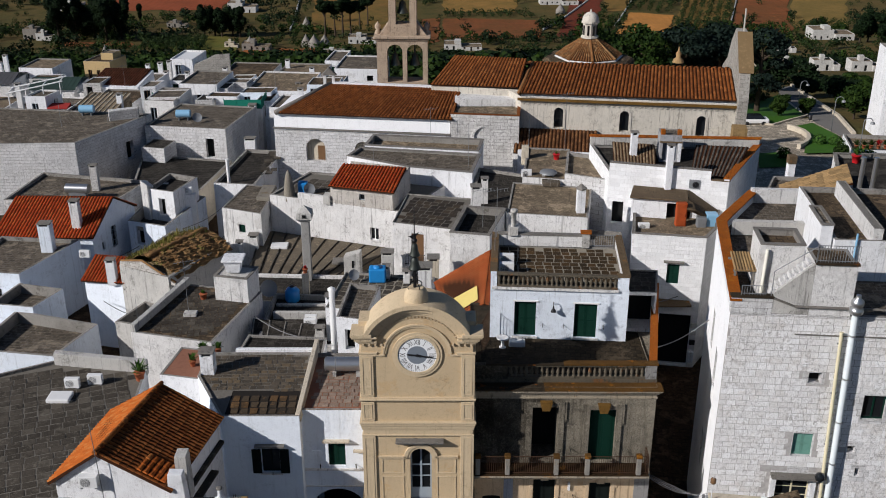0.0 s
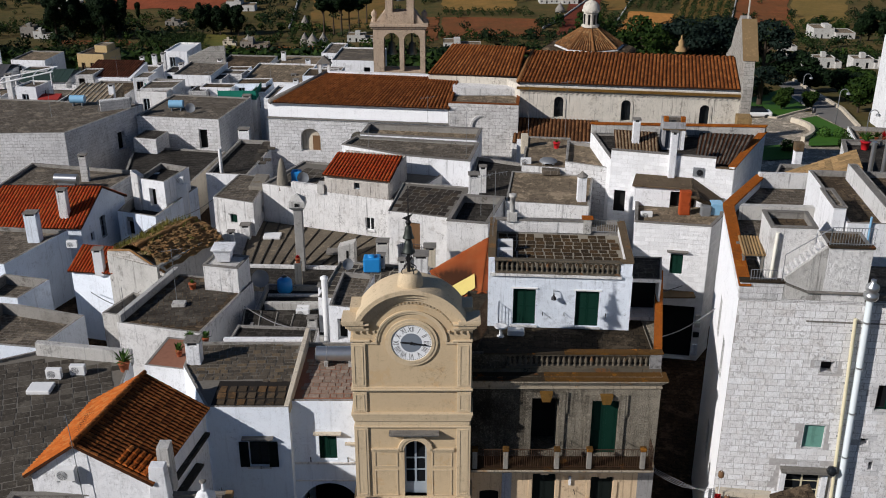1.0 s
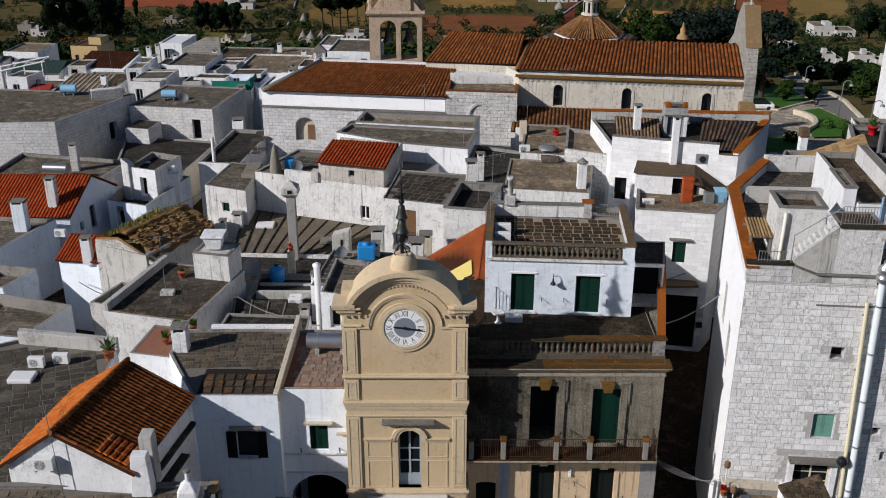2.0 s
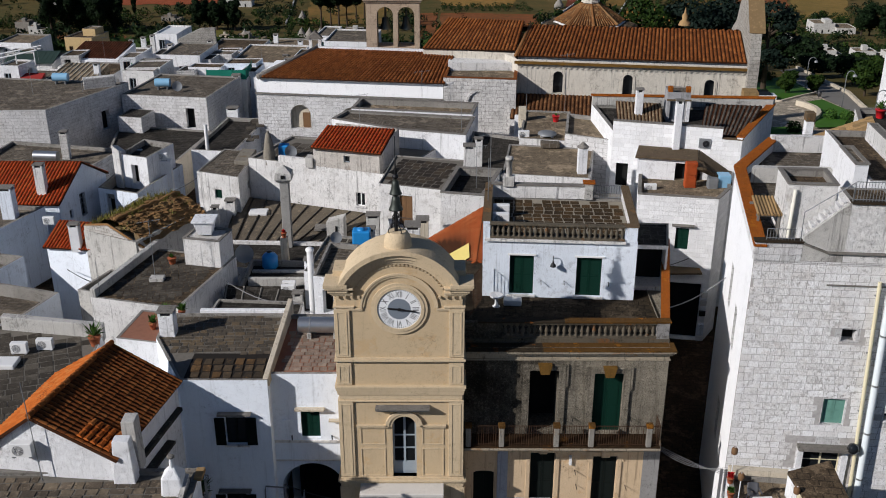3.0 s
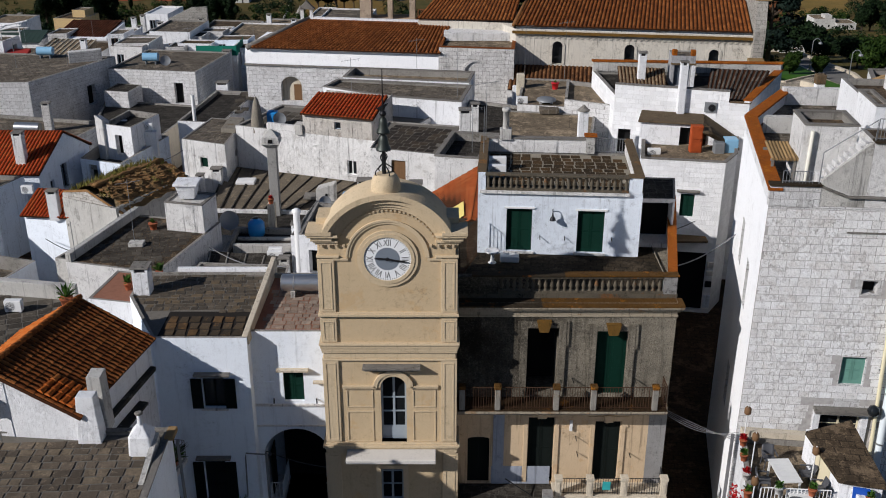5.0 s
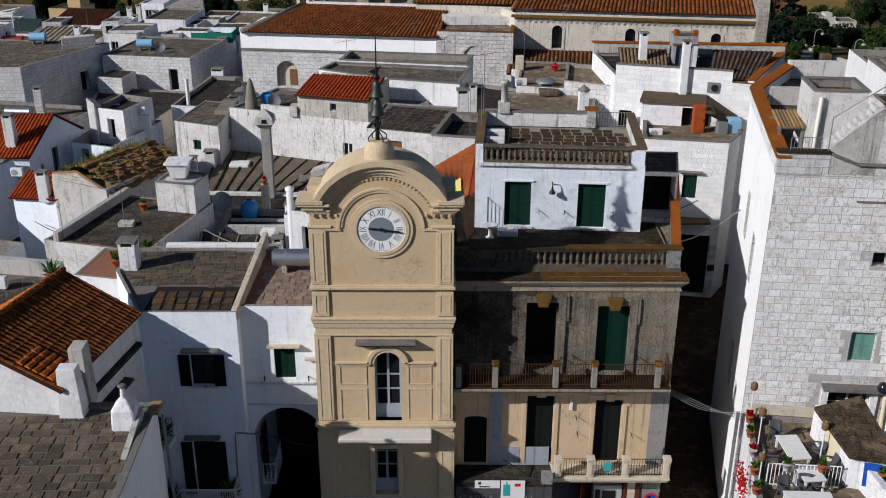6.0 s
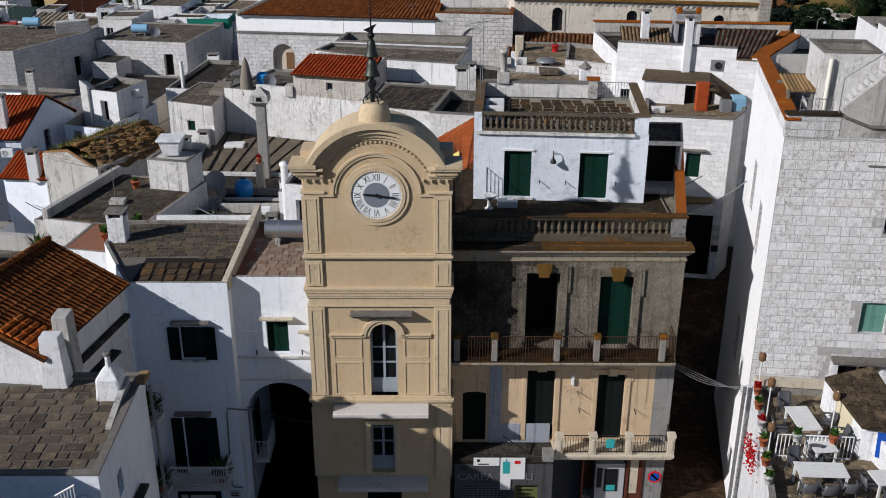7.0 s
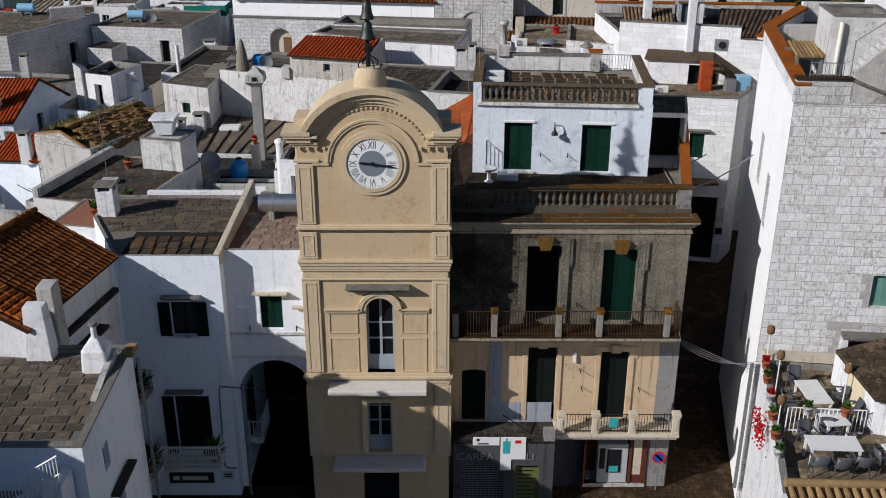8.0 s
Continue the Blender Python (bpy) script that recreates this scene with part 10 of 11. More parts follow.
part("ridge_wall", Geo().prism([(-11.6, 103.5), (2.0, 101.5), (2.1, 102.0), (-11.5, 104.0)], 11, 12.95), WHITE, nave2)
bellcote = thing("bellcote", (-11.9, 103.8, 12.6), "small stone bellcote at the roof corner", "bellcote")
for x in (-12.5, -11.6):
    part("pier", Geo().box(x, x + 0.3, 103.6, 104.0, 11.0, 13.7), OLDWHITE, bellcote)
part("roof", Geo().add([(-12.7, 103.5, 13.7), (-11.1, 103.5, 13.7), (-11.1, 104.1, 13.7), (-12.7, 104.1, 13.7), (-11.9, 103.5, 14.5), (-11.9, 104.1, 14.5)], [(0, 1, 4), (3, 5, 2), (0, 4, 5, 3), (1, 2, 5, 4)]), GREYCOPING, bellcote)
camp = thing("bell_tower", (-4.3, 107, -0.3), "weathered stone bell gable with two tiers of arches", "bell tower")
tone = plaster("pinkish tower stone", (0.48, 0.37, 0.27), (0.16, 0.12, 0.09), 0.6, 0.5, 0.4)
part("base", Geo().box(-7.0, -1.6, 106.0, 108.4, -0.3, 12.2), tone, camp)
for y in (106.0, 108.4):
    g = Geo()
    ops = [(1.1, 2.72, 12.3, 16.35, 0.81), (3.19, 4.85, 12.3, 16.35, 0.81)]
    if y == 106.0:
        wall_face(g, (-7.0, y), (-1.6, y), 12.2, 17.0, ops, 1.2)
    else:
        wall_face(g, (-1.6, y), (-7.0, y), 12.2, 17.0, [(5.4 - b, 5.4 - a, c, d, e) for a, b, c, d, e in ops], 1.2)
    part("arcade", g, tone, camp)
part("arcade_side", Geo().box(-7.0, -6.98, 106.0, 108.4, 12.2, 17.0).box(-1.62, -1.6, 106.0, 108.4, 12.2, 17.0), tone, camp)
part("cornice", Geo().box(-7.3, -1.3, 105.7, 108.7, 17.0, 17.25).box(-7.15, -1.45, 105.85, 108.55, 16.8, 17.0), tone, camp, bevel=0.05)
g = Geo()
wall_face(g, (-5.7, 106.2), (-2.75, 106.2), 17.25, 22.6, [(0.75, 2.2, 18.4, 21.6, 0.72)], 1.0)
wall_face(g, (-2.75, 108.2), (-5.7, 108.2), 17.25, 22.6, [(0.75, 2.2, 18.4, 21.6, 0.72)], 1.0)
g.box(-5.7, -5.68, 106.2, 108.2, 17.25, 22.6).box(-2.77, -2.75, 106.2, 108.2, 17.25, 22.6)
part("upper_tier", g, tone, camp)
part("upper_cap", Geo().prism([(-6.0, 106.0), (-2.45, 106.0), (-2.45, 108.4), (-6.0, 108.4)], 22.6, 23.0), tone, camp)
for sx in (-1, 1):
    x = -4.22 + sx * 2.0
    part("volute", Geo().add([(x - sx * 0.55, yy, z) for yy in (106.4, 108.0) for z in (17.25,)] + [(x + sx * 0.5, 106.4, 17.25), (x + sx * 0.5, 108.0, 17.25), (x - sx * 0.55, 106.4, 18.6), (x - sx * 0.55, 108.0, 18.6)], [(0, 2, 4), (1, 5, 3), (2, 3, 5, 4), (0, 1, 3, 2)]), tone, camp)
    part("finial", Geo().lathe((-4.3 + sx * 2.6, 107.2, 17.25), [(0.3, 0), (0.3, 0.3), (0.2, 0.4), (0.32, 0.7), (0.3, 0.95), (0.1, 1.2), (0.02, 1.3)], 10), tone, camp)
for x, z in ((-5.1, 14.0), (-3.0, 14.0), (-4.25, 19.5)):
    part("bell", Geo().lathe((x, 107.0, z), [(0.62, 0), (0.56, 0.12), (0.38, 0.6), (0.32, 1.1), (0.1, 1.25), (0.07, 2.2)], 14), BRONZE, camp)
dome = thing("dome", (16.4, 113, 9), "octagonal tiled church dome with a stone lantern", "dome")
part("drum", Geo().lathe((16.4, 113, 9), [(3.6, 0), (3.6, 4.2), (3.85, 4.25), (3.85, 4.55), (3.6, 4.66)], 8, False), OLDWHITE, dome)
for k in range(8):
    w0, w1 = (2 * math.pi * (k + q) / 8 for q in (0, 1))
    a, b = ((16.4 + 3.7 * math.cos(w), 113 + 3.7 * math.sin(w), 13.68) for w in (w0, w1))
    c, d = ((16.4 + 0.95 * math.cos(w), 113 + 0.95 * math.sin(w), 15.5) for w in (w0, w1))
    tiled_slope(dome, a, b, c, d, DOMETILE, 0.3, 0.36, 0.1, 60 + k)
    part("hip", Geo().rod(a, c, 0.17, 0.12, 8), DOMETILE, dome)
part("lantern", Geo().lathe((16.4, 113, 15.6), [(0.98, 0), (0.98, 0.2), (0.8, 0.25), (0.8, 1.6), (1.0, 1.65), (1.0, 1.85)], 8, False), CHURCHWALL, dome)
for k in range(8):
    w = 2 * math.pi * (k + 0.5) / 8
    # Black rods paint the dark of the lantern's openings.
    part("lantern_opening", Geo().rod((16.4 + 0.76 * math.cos(w), 113 + 0.76 * math.sin(w), 15.95), (16.4 + 0.76 * math.cos(w), 113 + 0.76 * math.sin(w), 17.0), 0.12, n=6), GLOOM, dome)
part("lantern_cap", Geo().lathe((16.4, 113, 17.45), [(0.95, 0), (0.9, 0.35), (0.7, 0.7), (0.4, 0.92), (0.1, 1.0), (0.06, 1.3)], 16), CHURCHWALL, dome)
part("wing_roof", Geo().lathe((16.4, 113, 12.4), [(5.2, -1.0), (5.2, 0.75), (4.9, 0.95), (3.5, 1.15)], 8, False), PAVEBROWN, dome)
fin = solo("stone_finial", Geo().lathe((24.2, 103.0, 15.2), [(0.6, 0), (0.5, 0.3), (0.25, 0.5), (0.3, 0.9), (0.12, 1.2), (0.05, 1.6)], 12), TILETAN, (24.2, 103, 15.2), "small carved finial on the church roof", "finial")

solo("parapet_wall", Geo().prism([cp(0.2, 5.4), cp(8.4, 5.4), cp(8.4, 5.0), cp(0.2, 5.0)], -0.3, 9.25), WHITE, (*cp(4, 5.2), -0.3), "white wall before the low church roof", "wall", bevel=0.03)


# ---- the town's far edge ----
def far_house(x0, x1, y, top, depth=8.0, wall=None, roof=None, holes=None, label="white cube house at the edge of the old town"):
    z0 = min(land(x0, y), land(x1, y + depth)) - 1.0
    lean = (x1 - x0) * 0.1
    if holes is None:
        holes = {0: [(0.7, top - 2.6, 0.8, 1.7, "window grey")] + ([(x1 - x0 - 1.9, top - 2.2, 0.9, 1.3, "void")] if x1 - x0 > 4.5 else []), 1: [(1.6, top - 2.7, 0.8, 1.9, "void")]}
    return house(label, [(x0, y + lean), (x1, y), (x1 + 0.8, y + depth), (x0 + 0.8, y + depth + lean)], z0, top, wall or WHITE, roof or PAVE, 0.2, 0.18, None, holes, top=OLDWHITE if x0 % 3 < 1.5 else WEATHERED)


GREYSHEET = plainmat("dark grey roof sheet", (0.075, 0.075, 0.078), 0.6, 0, 0.5, 0.7)
GREENSHEET = plainmat("dark green roof sheet", (0.03, 0.05, 0.042), 0.6, 0, 0.5, 0.7)
far_house(-58, -54, 140, 2.6, 6, None, None, {0: [(0.6, -0.2, 1.0, 1.7, "window grey")], 1: [(1, 0, 0.8, 1.6, "void")]})
far_house(-50, -42.3, 135, 3.0, 7, OLDWHITE, PAVELIGHT)
OCHREWALL = plaster("ochre render", (0.55, 0.4, 0.2), (0.4, 0.3, 0.17), 0.5, 0.4)
house("ochre rendered farmhouse with dark windows below the town", [(-56.9, 158.2), (-52.6, 157.7), (-51.4, 162.4), (-55.7, 163.0)], -8, 2.1, OCHREWALL, PAVEBROWN, 0.2, 0.16, None, {0: [(0.6, -0.7, 0.6, 1.4, "window brown"), (2.0, -0.7, 0.6, 1.4, "window brown"), (3.4, -0.7, 0.6, 1.4, "window brown"), (0.6, -3.6, 0.6, 1.4, "window brown")], 1: [(2.0, -0.7, 0.7, 1.4, "void")]}, "house", "house")
house("ochre roof room of the farmhouse", [(-54.6, 160.0), (-52.6, 159.7), (-52.0, 162.0), (-54.0, 162.3)], 1.7, 3.0, OCHREWALL, PAVELIGHT, 0.12, 0.12, None, None, "roof_room", "roof room")
far_house(-63.6, -58.4, 149, 3.2, 6, WHITE, PAVELIGHT)
for x0, x1, y, z, m, lab in ((-69.5, -62.3, 143, 2.4, GREYSHEET, "low shed under a dark grey sheet roof"), (-57.6, -51.0, 137, 3.2, GREENSHEET, "low shed under a dark green sheet roof")):
    s = thing("shed", (x0, y, z - 8), lab, "shed")
    part("wall", Geo().box(x0 + 0.3, x1 - 0.3, y + 0.3, y + 6.7, z - 9, z - 0.1), OLDWHITE, s)
    mid = y + 3.5
    for k in range(int((x1 - x0) / 0.6)):
        xa = x0 + 0.6 * k
        part("roof_sheet", Geo().add([(xa, y, z - 0.1), (xa + 0.57, y, z - 0.1), (xa + 0.57, mid, z + 0.75), (xa, mid, z + 0.75), (xa, y + 7, z - 0.1), (xa + 0.57, y + 7, z - 0.1), (xa, y, z), (xa + 0.57, y, z), (xa + 0.57, mid, z + 0.85), (xa, mid, z + 0.85), (xa, y + 7, z), (xa + 0.57, y + 7, z)],
                                      [(6, 7, 8, 9), (9, 8, 11, 10), (0, 1, 7, 6), (0, 6, 9, 3), (1, 2, 8, 7), (3, 9, 10, 4), (2, 5, 11, 8)]), m, s)
# brown tile roof, ribbed glasshouse roof, pergola frames and a dark ruined gable
brown = thing("house", (-44, 134, -4), "white house under a dark red-brown tile roof", "house")
part("wall", Geo().prism([(-47.6, 134.0), (-41.2, 133.4), (-40.6, 139.8), (-47.0, 140.2)], -5, [4.4, 4.4, 5.2, 5.2]), WHITE, brown)
tiled_slope(brown, (-48.2, 134.6, 4.45), (-41.6, 134.0, 4.45), (-47.5, 140.3, 5.4), (-40.9, 139.9, 5.4), pieces("dark red roof tile", (0.13, 0.04, 0.018), (0.06, 0.022, 0.012), (0.16, 0.06, 0.03)), 0.34, 0.6, 0.12, 91)
ribbed = thing("glasshouse", (-42, 118, 2), "low shed under a ribbed pale translucent roof", "shed")
part("wall", Geo().prism([(-45.2, 117.2), (-39.9, 116.6), (-38.6, 121.6), (-43.6, 122.2)], -4, [5.2, 5.2, 6.7, 6.7]), OLDWHITE, ribbed)
part("sheet", Geo().prism([(-45.3, 117.1), (-39.8, 116.5), (-38.5, 121.7), (-43.5, 122.3)], 5.0, [5.3, 5.3, 6.8, 6.8]), PAVELIGHT, ribbed)
for k in range(10):
    q = k / 9
    part("rib", Geo().rod((-45.3 + 5.5 * q, 117.1 - 0.6 * q, 5.36), (-43.5 + 5.0 * q, 122.3 - 0.6 * q, 6.86), 0.06, n=6), CREAM, ribbed)
perg = thing("pergola", (-49, 119, 5), "white pipe pergola frame over a roof terrace", "pergola")
for a, b in (((-52.6, 118.6, 7.6), (-45.9, 119.6, 8.9)), ((-52.8, 121.0, 7.7), (-46.2, 122.0, 8.9))):
    part("beam", Geo().rod(a, b, 0.09, n=6), WHITEPAINT, perg)
for q in (0.05, 0.35, 0.65, 0.95):
    part("bar", Geo().rod((-52.6 + 6.7 * q, 118.6 + q, 7.62 + 1.3 * q), (-52.8 + 6.6 * q, 121.0 + q, 7.72 + 1.2 * q), 0.06, n=6), WHITEPAINT, perg)
    part("post", Geo().rod((-52.6 + 6.7 * q, 118.6 + q, 2.5), (-52.6 + 6.7 * q, 118.6 + q, 7.62 + 1.3 * q), 0.07, n=6), WHITEPAINT, perg)
far_house(-49.9, -47.4, 117.4, 7.6, 3, WHITE, PAVE)
awning = thing("awning", (-46.3, 117.6, 6.2), "faded red cloth awning over a roof terrace", "awning")
part("cloth", Geo().prism([(-47.3, 117.2), (-44.9, 117.2), (-44.9, 118.6), (-47.3, 118.6)], 6.1, [6.2, 6.2, 6.5, 6.5]), plainmat("faded red cloth", (0.3, 0.035, 0.03), 0.9), awning)
part("post", Geo().rod((-47.2, 117.3, 2.5), (-47.2, 117.3, 6.15), 0.05, n=6), GREYIRON, awning)
part("post", Geo().rod((-45.0, 117.3, 2.5), (-45.0, 117.3, 6.15), 0.05, n=6), GREYIRON, awning)
solo("ruined_gable", Geo().add([(x, y, z) for y in (145.0, 145.6) for x, z in ((-36.2, -4), (-30.9, -4), (-30.9, 6.2), (-33.0, 6.1), (-36.2, 4.6))], [(0, 1, 2, 3, 4), (9, 8, 7, 6, 5)] + [(i, 5 + i, 5 + (i + 1) % 5, (i + 1) % 5) for i in range(5)]), RAWSTONE, (-33.5, 145.3, -4), "dark bare stone gable wall of a roofless house", "wall")
far_house(-41, -37.6, 150, 4.3, 6, WHITE, WHITEPAINT)
far_house(-33.7, -28.8, 126, 6.8, 7, WHITE, PAVE, {0: [(2.2, 3.4, 1.3, 2.0, "window brown")], 1: [(1.5, 3.2, 0.9, 2.2, "void")]})
far_house(-44.2, -41.4, 140, 3.0, 7, WHITE)
far_house(-34, -26.5, 150, 1.6, 9, OLDWHITE, PAVEBROWN)
far_house(-25.6, -17.6, 127, 5.6, 10, WHITE, PAVELIGHT, {0: [(1.4, 2.9, 0.7, 0.8, "void"), (4.8, 2.6, 0.8, 1.3, "void")]})
far_house(-24.4, -17.6, 142, 3.4, 9, WHITE, PAVELIGHT)
far_house(-18, -15.4, 152, 3.6, 7, WHITE, None, {0: [(0.6, 0.8, 1.1, 1.9, "window leaf green")]})
far_house(-15, -8.6, 137, 6.0, 8, WHITE)
chimney(-21.6, 108.5, 0.0, 5.4, 1.2, 0.9, "flat", WHITE, "tall white chimney stack between houses")
chimney(-23.0, 118.5, 0.0, 6.4, 0.9, 0.9, "flat", WHITE, "tall white chimney stack between houses")
far_house(-21, -17.2, 118, 6.0, 6, WHITE, None, {0: [(1.0, 3.0, 0.8, 2.1, "void")]})
far_house(-36.3, -32.6, 119, 6.6, 6, OLDWHITE, PAVEBROWN)
far_house(-54, -47, 120, 4.6, 8, RUBBLE, PAVE)
far_house(-66, -57, 124, 3.4, 9, OLDWHITE, PAVELIGHT)
far_house(-46, -40, 126, 4.2, 7, OLDWHITE, PAVEBROWN)
far_house(-12, -7.5, 120, 7.2, 6, WHITE)
rnd = random.Random(77)
for k in range(26):
    x, y = -72 + 66 * rnd.random(), 118 + 42 * rnd.random()
    z = 5.5 - (y - 118) * 0.13
    chimney(x, y, z - 8.5, z + rnd.uniform(1.4, 3.4), 0.65, 0.55, "flat", WHITE if k % 3 else OLDWHITE)
for k in range(20):
    x, y = -74 + 66 * rnd.random(), 119 + 22 * rnd.random()
    z = 5.2 - (y - 118) * 0.14 + rnd.uniform(-0.6, 1.2)
    w, d = rnd.uniform(1.8, 4.5), rnd.uniform(2.0, 4.0)
    c = rnd.uniform(-0.3, 0.3)
    style = rnd.choice(("void", "window brown", "window leaf green", "window grey", "void"))
    house("small white roof room among far roofs", [(x, y + c), (x + w, y), (x + w + 0.4, y + d), (x + 0.4, y + d + c)], min(land(x, y), land(x + w, y + d)) - 1.0, z + 1.6, rnd.choice((WHITE, OLDWHITE, RUBBLE, BLUEWHITE)), rnd.choice((PAVE, PAVEDARK, PAVEBROWN)),
          0.12, 0.12, None, {0: [(0.4, z - 0.5, 0.8, 1.6, style)]}, "roof_room", "roof room", top=OLDWHITE)
for k in range(9):
    antenna(-64 + 7 * k, 122 + 4 * (k % 4), -3.5, 7.4, "thin television antenna over the far roofs")
for x, y, z, mt in ((-40.1, 110.4, 7.56, PALEBLUE), (-29.6, 111.6, 6.66, PALEBLUE), (-61.0, 126, 3.6, PALEBLUE)):
    t = thing("water_tank", (x, y, z), "pale blue cylinder water tank on a far roof", "water tank", "roof water tanks")
    part("drum", Geo().rod((x - 0.8, y, z + 0.55), (x + 0.8, y, z + 0.55), 0.45, n=16), mt, t)
    for q in (-0.5, 0.5):
        part("stand", Geo().box(x + q - 0.06, x + q + 0.06, y - 0.3, y + 0.3, z - 0.2, z + 0.16), GREYIRON, t)
net = thing("netted_terrace", (-24.5, 119, 5.6), "green netting fence round a roof terrace", "fence")
for a, b in (((-26.5, 119.0), (-22.0, 119.0)), ((-22.0, 119.0), (-22.0, 123.0))):
    d = Vector(b) - Vector(a)
    wide = 0.012
    part("netting", Geo().box(min(a[0], b[0]) - wide, max(a[0], b[0]) + wide, min(a[1], b[1]) - wide, max(a[1], b[1]) + wide, 5.65, 6.75), GREENNET, net)
    for k in range(4):
        p = Vector(a) + d * k / 3
        part("post", Geo().rod((p.x, p.y, 5.6), (p.x, p.y, 6.85), 0.04, n=6), GREENNET, net)
part("deck", Geo().box(-26.5, -22.0, 119.0, 123, 0, 5.6), WHITE, net)
spiral = thing("spiral_stair", (-36.2, 123, 2.0), "pale green iron spiral stair on a roof", "stair")
for k in range(14):
    w = 0.6 * k
    part("tread", Geo().prism([(-36.2, 123), (-36.2 + 1.0 * math.cos(w), 123 + math.sin(w)), (-36.2 + 1.0 * math.cos(w + 0.5), 123 + math.sin(w + 0.5))], 2.4 + 0.26 * k, 2.46 + 0.26 * k), GREENNET, spiral)
part("pole", Geo().rod((-36.2, 123, 2.0), (-36.2, 123, 6.6), 0.07), GREENNET, spiral)
house("tall white church tower house with an arched opening", [(58.6, 131), (64.4, 130), (65.4, 136), (59.4, 137)], -6, 9.7, WHITE, PAVELIGHT, 0.9, 0.3, None, {0: [(2.2, 2.0, 1.6, 3.6, "arch void"), (1.6, 7.4, 0.7, 0.9, "window leaf green")]}, "white_tower", "building")
house("white terrace wall with flower pots by the park", [(50.2, 118.5), (57, 118), (58, 124), (51.5, 125)], -6, 0.6, WHITE, PAVELIGHT, 0.5, 0.3, None)
for k in range(7):
    pot_plant(50.9 + 0.9 * k, 118.9, 0.6, 0.26, None, REDFLOWER if k == 3 else BROAD, 0.8, "terracotta pot on a white terrace wall", 60 + k)

# ---- villas and trulli in the valley ----
CLEAR = []


def villa(x, y, w, h, wall=None, wing=0.5, label="white flat-roofed country villa among trees"):
    """A main block, a lower wing, small openings, a roof parapet and a roof hut."""
    wall = wall or OLDWHITE
    z = land(x, y) - 0.5
    CLEAR.append((x, y, w))
    v = thing("villa", (x, y, z), label, "house")
    m = x - w / 2 + w * (1 - wing * 0.6)
    for x0, x1, y0, top in ((x - w / 2, m, y, z + h), (m + 0.05, x + w / 2, y - w * 0.12, z + h * 0.68)):
        g, ops, k = Geo(), [], 0
        wide = x1 - x0
        while 1.0 + 3.4 * k + 1.1 < wide - 0.6:
            u0 = 1.0 + 3.4 * k
            ops.append((u0, u0 + 1.0, z + (0.5 if k % 3 == 1 else 1.4), z + 2.6, 0))
            k += 1
        a0 = [(x0, y0), (x1, y0), (x1, y0 + w * 0.55), (x0, y0 + w * 0.55)]
        wall_face(g, a0[0], a0[1], z, top, ops, 0.35)
        for i in (1, 2, 3):
            wall_face(g, a0[i], a0[(i + 1) % 4], z, top)
        part("wall", g, wall, v)
        part("roof", Geo().prism(inset(a0, 0.2), top - 0.5, top - 0.25), PAVELIGHT, v)
        for o in ops:
            part("window", Geo().box(x0 + o[0], x0 + o[1], y0 + 0.28, y0 + 0.36, o[2], o[3]), GLASS, v)
    part("roof_hut", Geo().box(x - w * 0.22, x - w * 0.05, y + 1.5, y + w * 0.35, z + h - 0.3, z + h + 1.5), wall, v)
    return v


def trullo(x, y, r=2.6):
    z = land(x, y) - 0.3
    t = thing("trullo", (x, y, z), "grey cone-roofed stone trullo", "house")
    part("wall", Geo().lathe((x, y, z), [(r, 0), (r, 2.4)], 14), FARMSTONE, t)
    part("cone", Geo().lathe((x, y, z + 2.4), [(r * 1.05, 0), (r * 0.6, 2.0), (0.25, 4.0), (0.2, 4.5)], 14), FARMSTONE, t)


COUNTRY = plaster("dull country limewash", (0.56, 0.55, 0.52), (0.24, 0.22, 0.19), 0.6, 0.5, 0.5)
FARMSTONE = plaster("grey farm stone", (0.27, 0.25, 0.22), (0.11, 0.1, 0.085), 0.7, 0.5, 0.5)
villa(-249, 680, 18, 7.5, COUNTRY, 0.7)
villa(-225, 556, 12, 6.0, FARMSTONE, 0.6, "pale grey country house with a porch")
villa(-216, 547, 9, 4.5, COUNTRY, 0.8)
villa(-133, 676, 19, 6.5, COUNTRY, 0.8)
villa(-94, 505, 14, 4.0, FARMSTONE, 0.9, "long grey stone farm building")
villa(-43, 538, 15, 4.2, COUNTRY, 0.6)
villa(-50, 463, 12.5, 4.2, COUNTRY, 0.3)
villa(10, 506, 19, 3.4, COUNTRY, 0.9)
villa(80, 706, 26, 5.0, COUNTRY, 0.7)
villa(214, 555, 22, 6.0, COUNTRY, 0.8)
villa(168, 490, 8, 4.2, COUNTRY, 0.5)
villa(-109, 518, 7, 3.0, CREAM, 0.5, "small tan farm building")
villa(-160, 610, 12, 3.2, FARMSTONE, 0.6, "low pale farm building")
villa(134, 349, 9, 4.2, COUNTRY, 0.4)
villa(145, 342, 10, 4.0, COUNTRY, 0.5)
villa(153, 334, 11, 3.4, GREYWALL, 0.6)
villa(126, 362, 8, 3.4, COUNTRY, 0.6)
villa(162, 354, 10, 3.2, GREYWALL, 0.4)
villa(121, 385, 14, 2.4, CREAM, 0.5, "low tan shed roofs behind the park")
for x, y, r in ((-71, 523, 2.6), (-66.5, 520, 3.0), (-61.5, 524, 2.6), (-98, 512, 3.0), (77, 670, 3.0), (-158, 470, 2.0), (-82, 610, 2.4)):
    trullo(x, y, r)


